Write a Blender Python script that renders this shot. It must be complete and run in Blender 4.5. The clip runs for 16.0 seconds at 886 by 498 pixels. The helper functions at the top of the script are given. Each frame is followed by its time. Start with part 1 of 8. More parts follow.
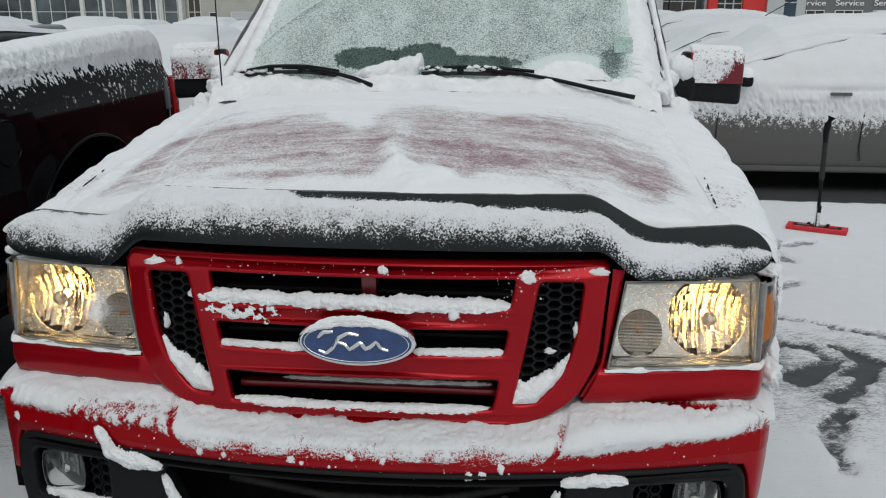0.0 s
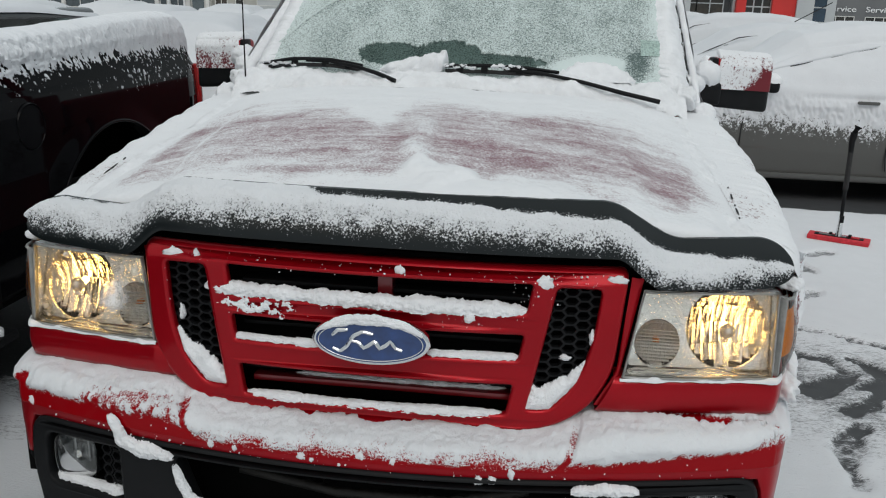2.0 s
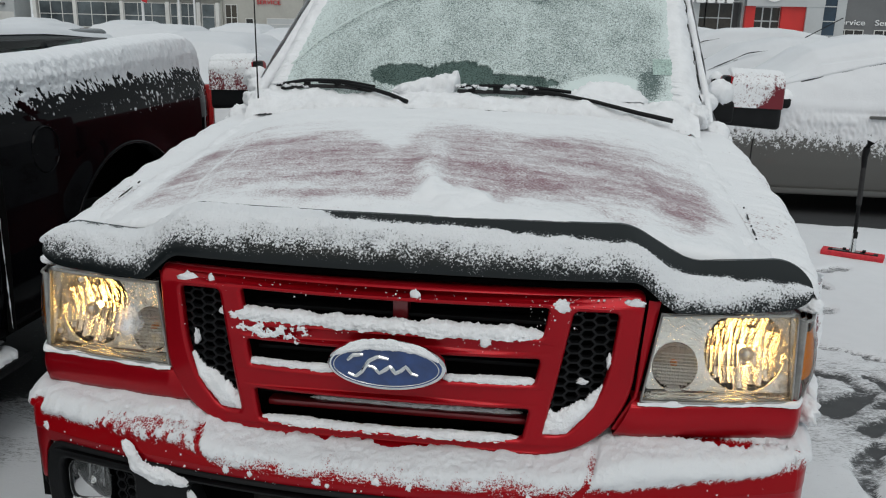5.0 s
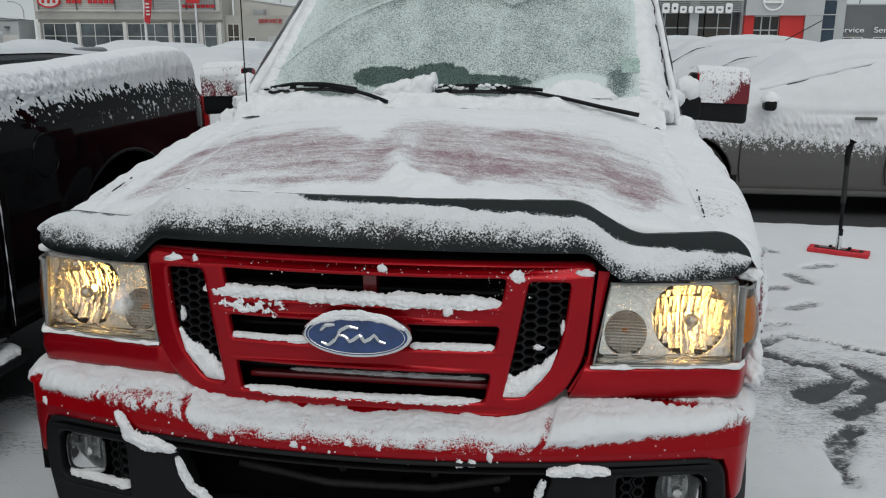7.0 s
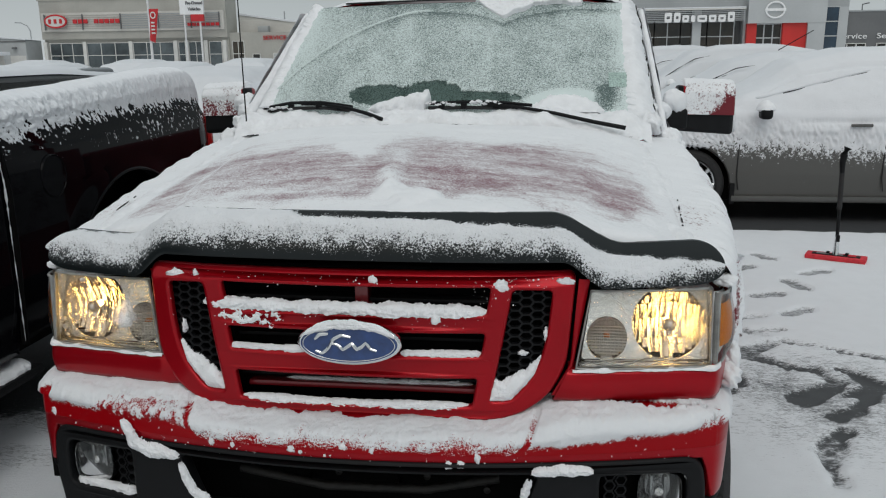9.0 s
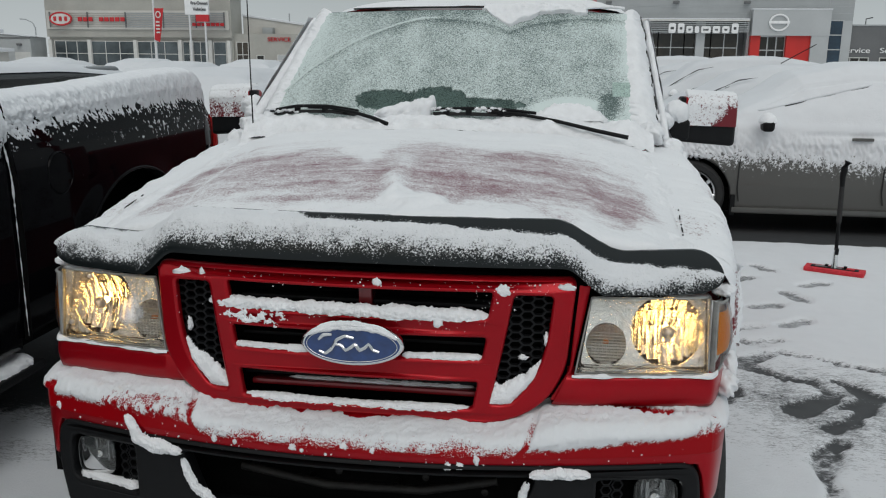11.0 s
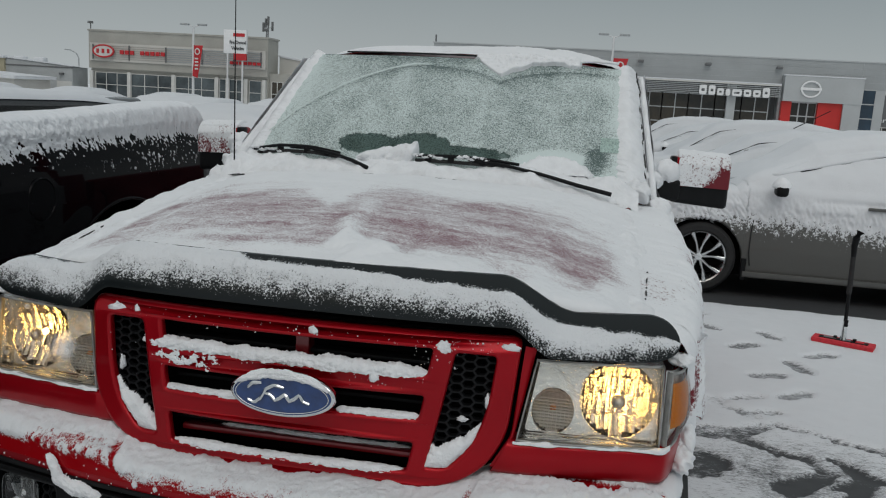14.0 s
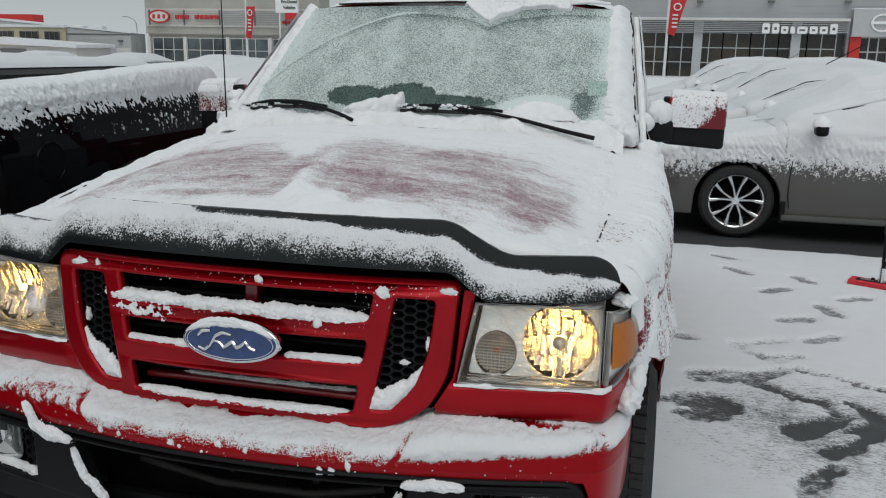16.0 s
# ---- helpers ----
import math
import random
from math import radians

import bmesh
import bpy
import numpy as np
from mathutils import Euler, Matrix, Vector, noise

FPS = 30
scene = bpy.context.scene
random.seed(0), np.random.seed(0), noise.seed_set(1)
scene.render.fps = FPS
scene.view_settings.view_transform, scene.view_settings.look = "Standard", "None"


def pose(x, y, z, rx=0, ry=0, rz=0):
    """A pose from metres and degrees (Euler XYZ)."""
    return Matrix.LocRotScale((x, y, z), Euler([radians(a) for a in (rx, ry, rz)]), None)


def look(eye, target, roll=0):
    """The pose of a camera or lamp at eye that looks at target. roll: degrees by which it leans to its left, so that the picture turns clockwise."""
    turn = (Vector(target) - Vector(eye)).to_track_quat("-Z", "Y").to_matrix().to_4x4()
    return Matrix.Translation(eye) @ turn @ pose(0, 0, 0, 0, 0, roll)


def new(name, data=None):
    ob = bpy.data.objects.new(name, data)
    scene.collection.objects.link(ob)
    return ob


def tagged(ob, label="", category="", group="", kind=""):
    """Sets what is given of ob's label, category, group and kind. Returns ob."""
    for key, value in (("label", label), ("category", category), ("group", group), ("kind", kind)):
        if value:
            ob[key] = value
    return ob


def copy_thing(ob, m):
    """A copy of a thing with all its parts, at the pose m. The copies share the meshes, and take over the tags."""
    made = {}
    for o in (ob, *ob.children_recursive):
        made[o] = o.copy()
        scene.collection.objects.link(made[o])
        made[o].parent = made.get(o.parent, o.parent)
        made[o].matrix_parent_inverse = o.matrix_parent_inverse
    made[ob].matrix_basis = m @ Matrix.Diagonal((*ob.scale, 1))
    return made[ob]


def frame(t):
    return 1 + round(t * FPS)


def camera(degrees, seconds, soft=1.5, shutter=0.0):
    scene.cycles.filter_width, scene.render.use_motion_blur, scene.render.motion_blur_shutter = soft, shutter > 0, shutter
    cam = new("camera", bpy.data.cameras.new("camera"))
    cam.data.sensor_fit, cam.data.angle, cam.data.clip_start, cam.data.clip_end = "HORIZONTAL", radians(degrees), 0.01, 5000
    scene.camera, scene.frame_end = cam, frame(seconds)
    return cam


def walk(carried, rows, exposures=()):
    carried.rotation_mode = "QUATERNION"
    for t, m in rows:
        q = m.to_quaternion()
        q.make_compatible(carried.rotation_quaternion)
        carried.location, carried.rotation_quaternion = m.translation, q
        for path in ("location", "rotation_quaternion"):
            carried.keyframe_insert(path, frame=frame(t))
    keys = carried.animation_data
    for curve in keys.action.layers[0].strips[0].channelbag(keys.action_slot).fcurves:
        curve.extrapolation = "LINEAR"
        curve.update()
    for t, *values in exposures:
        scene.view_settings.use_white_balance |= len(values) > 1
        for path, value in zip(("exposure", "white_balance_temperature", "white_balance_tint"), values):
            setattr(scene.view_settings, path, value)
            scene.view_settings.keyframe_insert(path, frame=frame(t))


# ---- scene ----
cam = camera(56.5, 16.0, 1.15)
PATH = [
    (0, (0.292, 0.267, 1.63), (0.122, 2.181, 1.075), 0.1),
    (0.5, (0.294, 0.27, 1.629), (0.114, 2.181, 1.069), -0.1),
    (1, (0.294, 0.274, 1.632), (0.104, 2.187, 1.08), -0.2),
    (1.5, (0.292, 0.28, 1.632), (0.091, 2.192, 1.081), 0.3),
    (2, (0.287, 0.281, 1.641), (0.078, 2.187, 1.072), 1.9),
    (2.5, (0.274, 0.283, 1.646), (0.064, 2.185, 1.066), 2.5),
    (3, (0.277, 0.292, 1.652), (0.062, 2.195, 1.074), 2.6),
    (3.5, (0.277, 0.284, 1.645), (0.061, 2.186, 1.064), 2.3),
    (6, (0.272, 0.295, 1.66), (0.029, 2.214, 1.153), 0.9),
    (6.5, (0.276, 0.295, 1.64), (0.033, 2.214, 1.13), 0.6),
    (7, (0.383, 0.148, 1.614), (0.134, 2.068, 1.115), 0.3),
    (7.5, (0.438, 0.081, 1.635), (0.185, 2.004, 1.145), 0.2),
    (8, (0.446, 0.08, 1.629), (0.187, 2.005, 1.151), -0.2),
    (8.5, (0.431, 0.08, 1.629), (0.171, 2.006, 1.157), -0.7),
    (9, (0.44, 0.066, 1.634), (0.173, 1.991, 1.164), -0.7),
    (11.5, (0.429, 0.033, 1.639), (0.155, 1.961, 1.182), 0.9),
    (12, (0.41, 0.028, 1.628), (0.113, 1.953, 1.172), 1.4),
    (12.5, (0.432, 0.023, 1.641), (0.076, 1.942, 1.204), 2.0),
    (13, (0.468, 0.028, 1.649), (0.093, 1.955, 1.262), 2.6),
    (13.5, (0.523, 0.061, 1.638), (0.15, 1.991, 1.27), 3.1),
    (14, (0.599, 0.149, 1.637), (0.27, 2.091, 1.288), 3.4),
    (14.5, (0.697, 0.269, 1.646), (0.38, 2.209, 1.276), 3.0),
    (15, (0.776, 0.243, 1.627), (0.426, 2.16, 1.177), 2.2),
    (15.5, (0.864, 0.193, 1.632), (0.429, 2.089, 1.166), 1.3),
    (16, (0.871, 0.185, 1.633), (0.408, 2.075, 1.17), 1.0),
]
walk(cam, [(t, look(eye, target, roll)) for t, eye, target, roll in PATH],
     [(0, 0.03), (3.5, 0.05), (6.5, -0.07), (9, -0.05), (11.5, -0.09), (12.5, -0.22), (14.5, -0.34), (15.1, -0.21), (15.5, -0.10), (16, -0.06)])

# ---- world, sun and exposure ----
world = bpy.data.worlds.new("overcast_sky")
scene.world = world
world.use_nodes = True
wt = world.node_tree
wt.nodes.clear()
w_out = wt.nodes.new("ShaderNodeOutputWorld")
w_bg = wt.nodes.new("ShaderNodeBackground")
w_sky = wt.nodes.new("ShaderNodeTexSky")
w_sky.sky_type, w_sky.sun_disc = "NISHITA", False
w_sky.sun_elevation, w_sky.sun_rotation = radians(38), radians(200)
w_sky.dust_density, w_sky.air_density = 6.0, 1.0
w_tc = wt.nodes.new("ShaderNodeTexCoord")
w_sep = wt.nodes.new("ShaderNodeSeparateXYZ")
w_ramp = wt.nodes.new("ShaderNodeValToRGB")
w_ramp.color_ramp.elements[0].position, w_ramp.color_ramp.elements[0].color = 0.0, (0.905, 0.98, 1.0, 1)
w_ramp.color_ramp.elements[1].position, w_ramp.color_ramp.elements[1].color = 1.0, (0.97, 1.06, 1.085, 1)
w_mid = w_ramp.color_ramp.elements.new(0.14)
w_mid.color = (0.555, 0.635, 0.660, 1)
w_noise = wt.nodes.new("ShaderNodeTexNoise")
w_noise.inputs["Scale"].default_value, w_noise.inputs["Detail"].default_value = 2.2, 4.0
w_cloud = wt.nodes.new("ShaderNodeMapRange")
w_cloud.inputs["To Min"].default_value, w_cloud.inputs["To Max"].default_value = 0.92, 1.08
w_mul = wt.nodes.new("ShaderNodeMixRGB")
w_mul.blend_type, w_mul.inputs[0].default_value = "MULTIPLY", 1.0
w_mix = wt.nodes.new("ShaderNodeMixRGB")
w_mix.inputs[0].default_value = 0.02
wt.links.new(w_tc.outputs["Generated"], w_sep.inputs[0])
wt.links.new(w_sep.outputs["Z"], w_ramp.inputs[0])
wt.links.new(w_tc.outputs["Generated"], w_noise.inputs["Vector"])
wt.links.new(w_noise.outputs["Fac"], w_cloud.inputs["Value"])
wt.links.new(w_ramp.outputs[0], w_mul.inputs[1])
wt.links.new(w_cloud.outputs[0], w_mul.inputs[2])
wt.links.new(w_mul.outputs[0], w_mix.inputs[1])
wt.links.new(w_sky.outputs[0], w_mix.inputs[2])
wt.links.new(w_mix.outputs[0], w_bg.inputs[0])
w_bg.inputs[1].default_value = 0.570
wt.links.new(w_bg.outputs[0], w_out.inputs[0])
sun = new("sun", bpy.data.lights.new("sun", "SUN"))
sun.data.energy, sun.data.angle, sun.data.color = 0.82, radians(40), (1.0, 0.97, 0.93)
sun.matrix_world = look((17, -44, 62), (0, 0, 0))


# ---- helpers ----
def vnoise(x, y, seed=0.0):
    """Smooth value noise on arrays, 0 to 1."""
    x, y = np.asarray(x, float), np.asarray(y, float)
    i, j = np.floor(x), np.floor(y)
    fx, fy = x - i, y - j
    fx, fy = fx * fx * (3 - 2 * fx), fy * fy * (3 - 2 * fy)

    def h(a, b):
        s = np.sin(a * 127.1 + b * 311.7 + seed * 74.7) * 43758.5453
        return s - np.floor(s)
    return (h(i, j) * (1 - fx) + h(i + 1, j) * fx) * (1 - fy) + (h(i, j + 1) * (1 - fx) + h(i + 1, j + 1) * fx) * fy


def fbm(x, y, octaves=4, seed=0.0):
    total, amp, norm, f = 0, 1.0, 0.0, 1.0
    for k in range(octaves):
        total = total + amp * vnoise(np.asarray(x) * f + 17.3 * k, np.asarray(y) * f - 9.1 * k, seed + k)
        norm += amp
        amp *= 0.5
        f *= 2.03
    return total / norm


def sstep(a, b, v):
    t = np.clip((np.asarray(v, float) - a) / (b - a), 0, 1)
    return t * t * (3 - 2 * t)


def finish(me, smooth=True, sharp=None):
    if smooth:
        me.shade_smooth()
        if sharp:
            me.set_sharp_from_angle(angle=radians(sharp))
    return me


def mesh(name, verts, faces, smooth=False, sharp=None):
    me = bpy.data.meshes.new(name)
    me.from_pydata([tuple(v) for v in verts], [], faces)
    me.update()
    return finish(me, smooth, sharp)


def sheet(name, P, flip=False, wrap=False, attrs=None, smooth=True):
    """A mesh from an array of points nu x nv x 3."""
    nu, nv = P.shape[:2]
    I = np.arange(nu * nv).reshape(nu, nv)
    if wrap:
        I = np.concatenate([I, I[:, :1]], axis=1)
    a, b, c, d = I[:-1, :-1], I[1:, :-1], I[1:, 1:], I[:-1, 1:]
    Q = np.stack([a, d, c, b] if flip else [a, b, c, d], axis=-1).reshape(-1, 4)
    me = bpy.data.meshes.new(name)
    n = len(Q)
    me.vertices.add(nu * nv)
    me.vertices.foreach_set("co", P.reshape(-1).astype(np.float32))
    me.loops.add(4 * n)
    me.loops.foreach_set("vertex_index", Q.reshape(-1).astype(np.int32))
    me.polygons.add(n)
    me.polygons.foreach_set("loop_start", np.arange(0, 4 * n, 4, dtype=np.int32))
    me.update(calc_edges=True)
    for key, val in (attrs or {}).items():
        at = me.attributes.new(key, "FLOAT", "POINT")
        at.data.foreach_set("value", np.asarray(val, np.float32).reshape(-1))
    if smooth:
        me.shade_smooth()
    return me


def normals(P):
    du, dv = np.gradient(P, axis=0), np.gradient(P, axis=1)
    N = np.cross(du, dv)
    return N / np.maximum(np.linalg.norm(N, axis=2, keepdims=True), 1e-9)


def raised(P, h, sign=1.0):
    return P + normals(P) * (sign * np.asarray(h))[..., None]


def resample(P, n):
    """n points spread evenly along a polyline."""
    P = np.asarray(P, float)
    d = np.concatenate([[0], np.cumsum(np.linalg.norm(np.diff(P, axis=0), axis=1))])
    s = np.linspace(0, d[-1], n)
    return np.stack([np.interp(s, d, P[:, k]) for k in range(P.shape[1])], axis=1)


def rounded(points, radius, step=0.012):
    """A closed outline with rounded corners, resampled."""
    out, n = [], len(points)
    rad = radius if isinstance(radius, (list, tuple)) else [radius] * n
    for i in range(n):
        p, a, b = Vector(points[i]), Vector(points[i - 1]), Vector(points[(i + 1) % n])
        u, v = a - p, b - p
        r = min(rad[i], 0.48 * u.length, 0.48 * v.length)
        p0, p1 = p + u.normalized() * r, p + v.normalized() * r
        for k in range(7):
            t = k / 6
            q = p0 * (1 - t) ** 2 + p * 2 * t * (1 - t) + p1 * t * t
            out.append((q.x, q.y))
    res = []
    for i in range(len(out)):
        a, b = Vector(out[i]), Vector(out[(i + 1) % len(out)])
        m = max(1, int((b - a).length / step))
        res += [tuple(a.lerp(b, k / m)) for k in range(m)]
    return res


def ellipse(cx, cz, rx, rz, n=48):
    return [(cx + rx * math.cos(2 * math.pi * k / n), cz + rz * math.sin(2 * math.pi * k / n)) for k in range(n)]


def plate(name, loops, depth, bevel, bend, sharp=35, res=2):
    """A plate with holes and rounded edges in x and z; bend(x, z) gives the y of its front; depth goes back from it."""
    cu = bpy.data.curves.new(name, "CURVE")
    cu.dimensions, cu.fill_mode = "2D", "BOTH"
    cu.extrude, cu.bevel_depth, cu.bevel_resolution, cu.offset = max(depth / 2 - bevel, 0), bevel, res, -bevel
    for lp in loops:
        sp = cu.splines.new("POLY")
        sp.points.add(len(lp) - 1)
        sp.points.foreach_set("co", [c for x, z in lp for c in (x, z, 0, 1)])
        sp.use_cyclic_u = True
    ob = bpy.data.objects.new(name, cu)
    me = bpy.data.meshes.new_from_object(ob)
    bpy.data.objects.remove(ob)
    n = len(me.vertices)
    co = np.empty(n * 3, np.float32)
    me.vertices.foreach_get("co", co)
    co = co.reshape(-1, 3)
    x, z, t = co[:, 0].copy(), co[:, 1].copy(), co[:, 2].copy()
    y = bend(x, z) + depth / 2 - t
    me.vertices.foreach_set("co", np.stack([x, y, z], 1).reshape(-1).astype(np.float32))
    me.update()
    return finish(me, True, sharp)


def box_bm(size, at=(0, 0, 0), bevel=0.0, seg=2):
    bm = bmesh.new()
    bmesh.ops.create_cube(bm, size=1, matrix=Matrix.Translation(at) @ Matrix.Diagonal((*size, 1)))
    if bevel:
        bmesh.ops.bevel(bm, geom=bm.edges[:], offset=bevel, segments=seg, affect="EDGES", profile=0.6)
    return bm


def to_mesh(name, bm, smooth=True, sharp=40):
    me = bpy.data.meshes.new(name)
    bm.to_mesh(me)
    bm.free()
    return finish(me, smooth, sharp)


def box(name, lo, hi, bevel=0.0, seg=2):
    size = [b - a for a, b in zip(lo, hi)]
    return to_mesh(name, box_bm(size, [(a + b) / 2 for a, b in zip(lo, hi)], bevel, seg))


def lathe(name, profile, n=48, axis="y", at=(0, 0, 0), sharp=35):
    """Turns (radius, along) pairs about an axis."""
    P = np.zeros((len(profile), n, 3))
    for k in range(n):
        c, s = math.cos(2 * math.pi * k / n), math.sin(2 * math.pi * k / n)
        for i, (r, a) in enumerate(profile):
            P[i, k] = {"y": (r * c, a, r * s), "z": (r * c, r * s, a), "x": (a, r * c, r * s)}[axis]
    me = sheet(name, P + np.array(at), wrap=True, flip=axis != "z")
    me.set_sharp_from_angle(angle=radians(sharp))
    return me


def tube(name, pts, radius, n=8, cap=True):
    """A tube along points; radius may vary."""
    pts = [Vector(p) for p in pts]
    rad = radius if isinstance(radius, (list, tuple)) else [radius] * len(pts)
    V, F = [], []
    up = Vector((0.13, 0.21, 1)).normalized()
    for i, p in enumerate(pts):
        d = (pts[min(i + 1, len(pts) - 1)] - pts[max(i - 1, 0)]).normalized()
        a = d.cross(up if abs(d.dot(up)) < 0.95 else Vector((1, 0, 0))).normalized()
        b = d.cross(a)
        V += [p + (a * math.cos(2 * math.pi * k / n) + b * math.sin(2 * math.pi * k / n)) * rad[i] for k in range(n)]
    for i in range(len(pts) - 1):
        F += [(i * n + k, i * n + (k + 1) % n, (i + 1) * n + (k + 1) % n, (i + 1) * n + k) for k in range(n)]
    if cap:
        F += [tuple(range(n))[::-1], tuple(range((len(pts) - 1) * n, len(pts) * n))]
    return mesh(name, V, F, True, 50)


def moved(me, m):
    me.transform(m)
    return me


def root_at(ob):
    at = Vector((0, 0, 0))
    while ob:
        at += ob.location
        ob = ob.parent
    return at


def part(name, me, material, parent, label=""):
    """One mesh under a thing or part; the mesh is given in the thing's own axes with the world's origin."""
    ob = new(name, me)
    ob.parent = parent
    me.transform(Matrix.Translation(-root_at(parent)))
    if material:
        me.materials.clear()
        me.materials.append(material)
    return tagged(ob, label)


def thing(name, at, label, category, group="", kind=""):
    ob = new(name)
    ob.location = at
    ob.empty_display_size = 0.1
    return tagged(ob, label, category, group, kind)


def solo(name, me, material, label, category, group="", kind=""):
    ob = new(name, me)
    me.materials.clear()
    me.materials.append(material)
    return tagged(ob, label, category, group, kind)


# ---- materials ----
def mat(name, base, rough=0.5, metal=0.0, var=0.12, scale=8.0, bump=0.0, bscale=120.0, coat=0.0, emit=None, power=0.0, spec=0.5, rvar=0.0, base2=None, stain=0.45):
    m = bpy.data.materials.new(name)
    m.use_nodes = True
    nt = m.node_tree
    b = nt.nodes["Principled BSDF"]
    b.inputs["Roughness"].default_value, b.inputs["Metallic"].default_value = rough, metal
    b.inputs["Coat Weight"].default_value, b.inputs["Coat Roughness"].default_value = coat, 0.06
    b.inputs["Specular IOR Level"].default_value = spec
    tc = nt.nodes.new("ShaderNodeTexCoord")
    n1, n2 = nt.nodes.new("ShaderNodeTexNoise"), nt.nodes.new("ShaderNodeTexNoise")
    n1.inputs["Scale"].default_value, n1.inputs["Detail"].default_value = scale, 5
    n2.inputs["Scale"].default_value, n2.inputs["Detail"].default_value, n2.inputs["Roughness"].default_value = bscale, 5, 0.6
    nt.links.new(tc.outputs["Object"], n1.inputs["Vector"])
    nt.links.new(tc.outputs["Object"], n2.inputs["Vector"])
    mix = nt.nodes.new("ShaderNodeMixRGB")
    lo = base2 or tuple(c * (1 - var) for c in base)
    mix.inputs[1].default_value, mix.inputs[2].default_value = (*lo, 1), (*[min(c * (1 + var * 0.6), 1) for c in base], 1)
    ramp = nt.nodes.new("ShaderNodeMapRange")
    ramp.inputs["From Min"].default_value, ramp.inputs["From Max"].default_value = stain - 0.15, stain + 0.2
    nt.links.new(n1.outputs["Fac"], ramp.inputs["Value"])
    nt.links.new(ramp.outputs[0], mix.inputs[0])
    grain = nt.nodes.new("ShaderNodeMixRGB")
    grain.blend_type, grain.inputs[0].default_value = "OVERLAY", min(var, 0.35)
    nt.links.new(mix.outputs[0], grain.inputs[1])
    nt.links.new(n2.outputs["Fac"], grain.inputs[2])
    nt.links.new(grain.outputs[0], b.inputs["Base Color"])
    if rvar:
        rr = nt.nodes.new("ShaderNodeMapRange")
        rr.inputs["To Min"].default_value, rr.inputs["To Max"].default_value = max(rough - rvar, 0.02), min(rough + rvar, 1)
        nt.links.new(n1.outputs["Fac"], rr.inputs["Value"])
        nt.links.new(rr.outputs[0], b.inputs["Roughness"])
    if bump:
        bp = nt.nodes.new("ShaderNodeBump")
        bp.inputs["Strength"].default_value, bp.inputs["Distance"].default_value = bump, 0.01
        nt.links.new(n2.outputs["Fac"], bp.inputs["Height"])
        nt.links.new(bp.outputs[0], b.inputs["Normal"])
    if emit:
        b.inputs["Emission Color"].default_value, b.inputs["Emission Strength"].default_value = (*emit, 1), power
    return m


def clear_mat(name, tint, gloss_rough=0.03, amount=1.0, haze=0.0):
    """A clear cover: light passes, and it mirrors by its angle; haze is the milky share of a dull one."""
    m = bpy.data.materials.new(name)
    m.use_nodes = True
    nt = m.node_tree
    nt.nodes.clear()
    out, tr, gl = nt.nodes.new("ShaderNodeOutputMaterial"), nt.nodes.new("ShaderNodeBsdfTransparent"), nt.nodes.new("ShaderNodeBsdfGlossy")
    mx, fr, ml = nt.nodes.new("ShaderNodeMixShader"), nt.nodes.new("ShaderNodeFresnel"), nt.nodes.new("ShaderNodeMath")
    tr.inputs[0].default_value = (*tint, 1)
    gl.inputs["Roughness"].default_value = gloss_rough
    fr.inputs[0].default_value = 1.45
    ml.operation, ml.inputs[1].default_value = "MULTIPLY", amount
    nt.links.new(fr.outputs[0], ml.inputs[0])
    nt.links.new(ml.outputs[0], mx.inputs[0])
    veil, tl = nt.nodes.new("ShaderNodeMixShader"), nt.nodes.new("ShaderNodeBsdfTranslucent")
    veil.inputs[0].default_value = haze
    nt.links.new(tr.outputs[0], veil.inputs[1])
    nt.links.new(tl.outputs[0], veil.inputs[2])
    nt.links.new(veil.outputs[0], mx.inputs[1])
    nt.links.new(gl.outputs[0], mx.inputs[2])
    nt.links.new(mx.outputs[0], out.inputs[0])
    return m


def veil_mat(name, colour):
    """Frost on glass, see-through where its cover thins out."""
    m = bpy.data.materials.new(name)
    m.use_nodes = True
    nt = m.node_tree
    b, out = nt.nodes["Principled BSDF"], nt.nodes["Material Output"]
    b.inputs["Base Color"].default_value, b.inputs["Roughness"].default_value = (*colour, 1), 0.8
    at, no, su, mr = nt.nodes.new("ShaderNodeAttribute"), nt.nodes.new("ShaderNodeTexNoise"), nt.nodes.new("ShaderNodeMath"), nt.nodes.new("ShaderNodeMapRange")
    at.attribute_name = "cover"
    no.inputs["Scale"].default_value, no.inputs["Detail"].default_value = 320, 3
    su.operation = "SUBTRACT"
    tc, tr, mx = nt.nodes.new("ShaderNodeTexCoord"), nt.nodes.new("ShaderNodeBsdfTransparent"), nt.nodes.new("ShaderNodeMixShader")
    nt.links.new(tc.outputs["Object"], no.inputs["Vector"])
    nt.links.new(at.outputs["Fac"], su.inputs[0])
    nt.links.new(no.outputs["Fac"], su.inputs[1])
    nt.links.new(su.outputs[0], mr.inputs["Value"])
    mr.inputs["From Min"].default_value, mr.inputs["From Max"].default_value = -0.30, 0.45
    mr.inputs["To Max"].default_value = 0.85
    nt.links.new(mr.outputs[0], mx.inputs[0])
    nt.links.new(tr.outputs[0], mx.inputs[1])
    nt.links.new(b.outputs[0], mx.inputs[2])
    nt.links.new(mx.outputs[0], out.inputs[0])
    return m


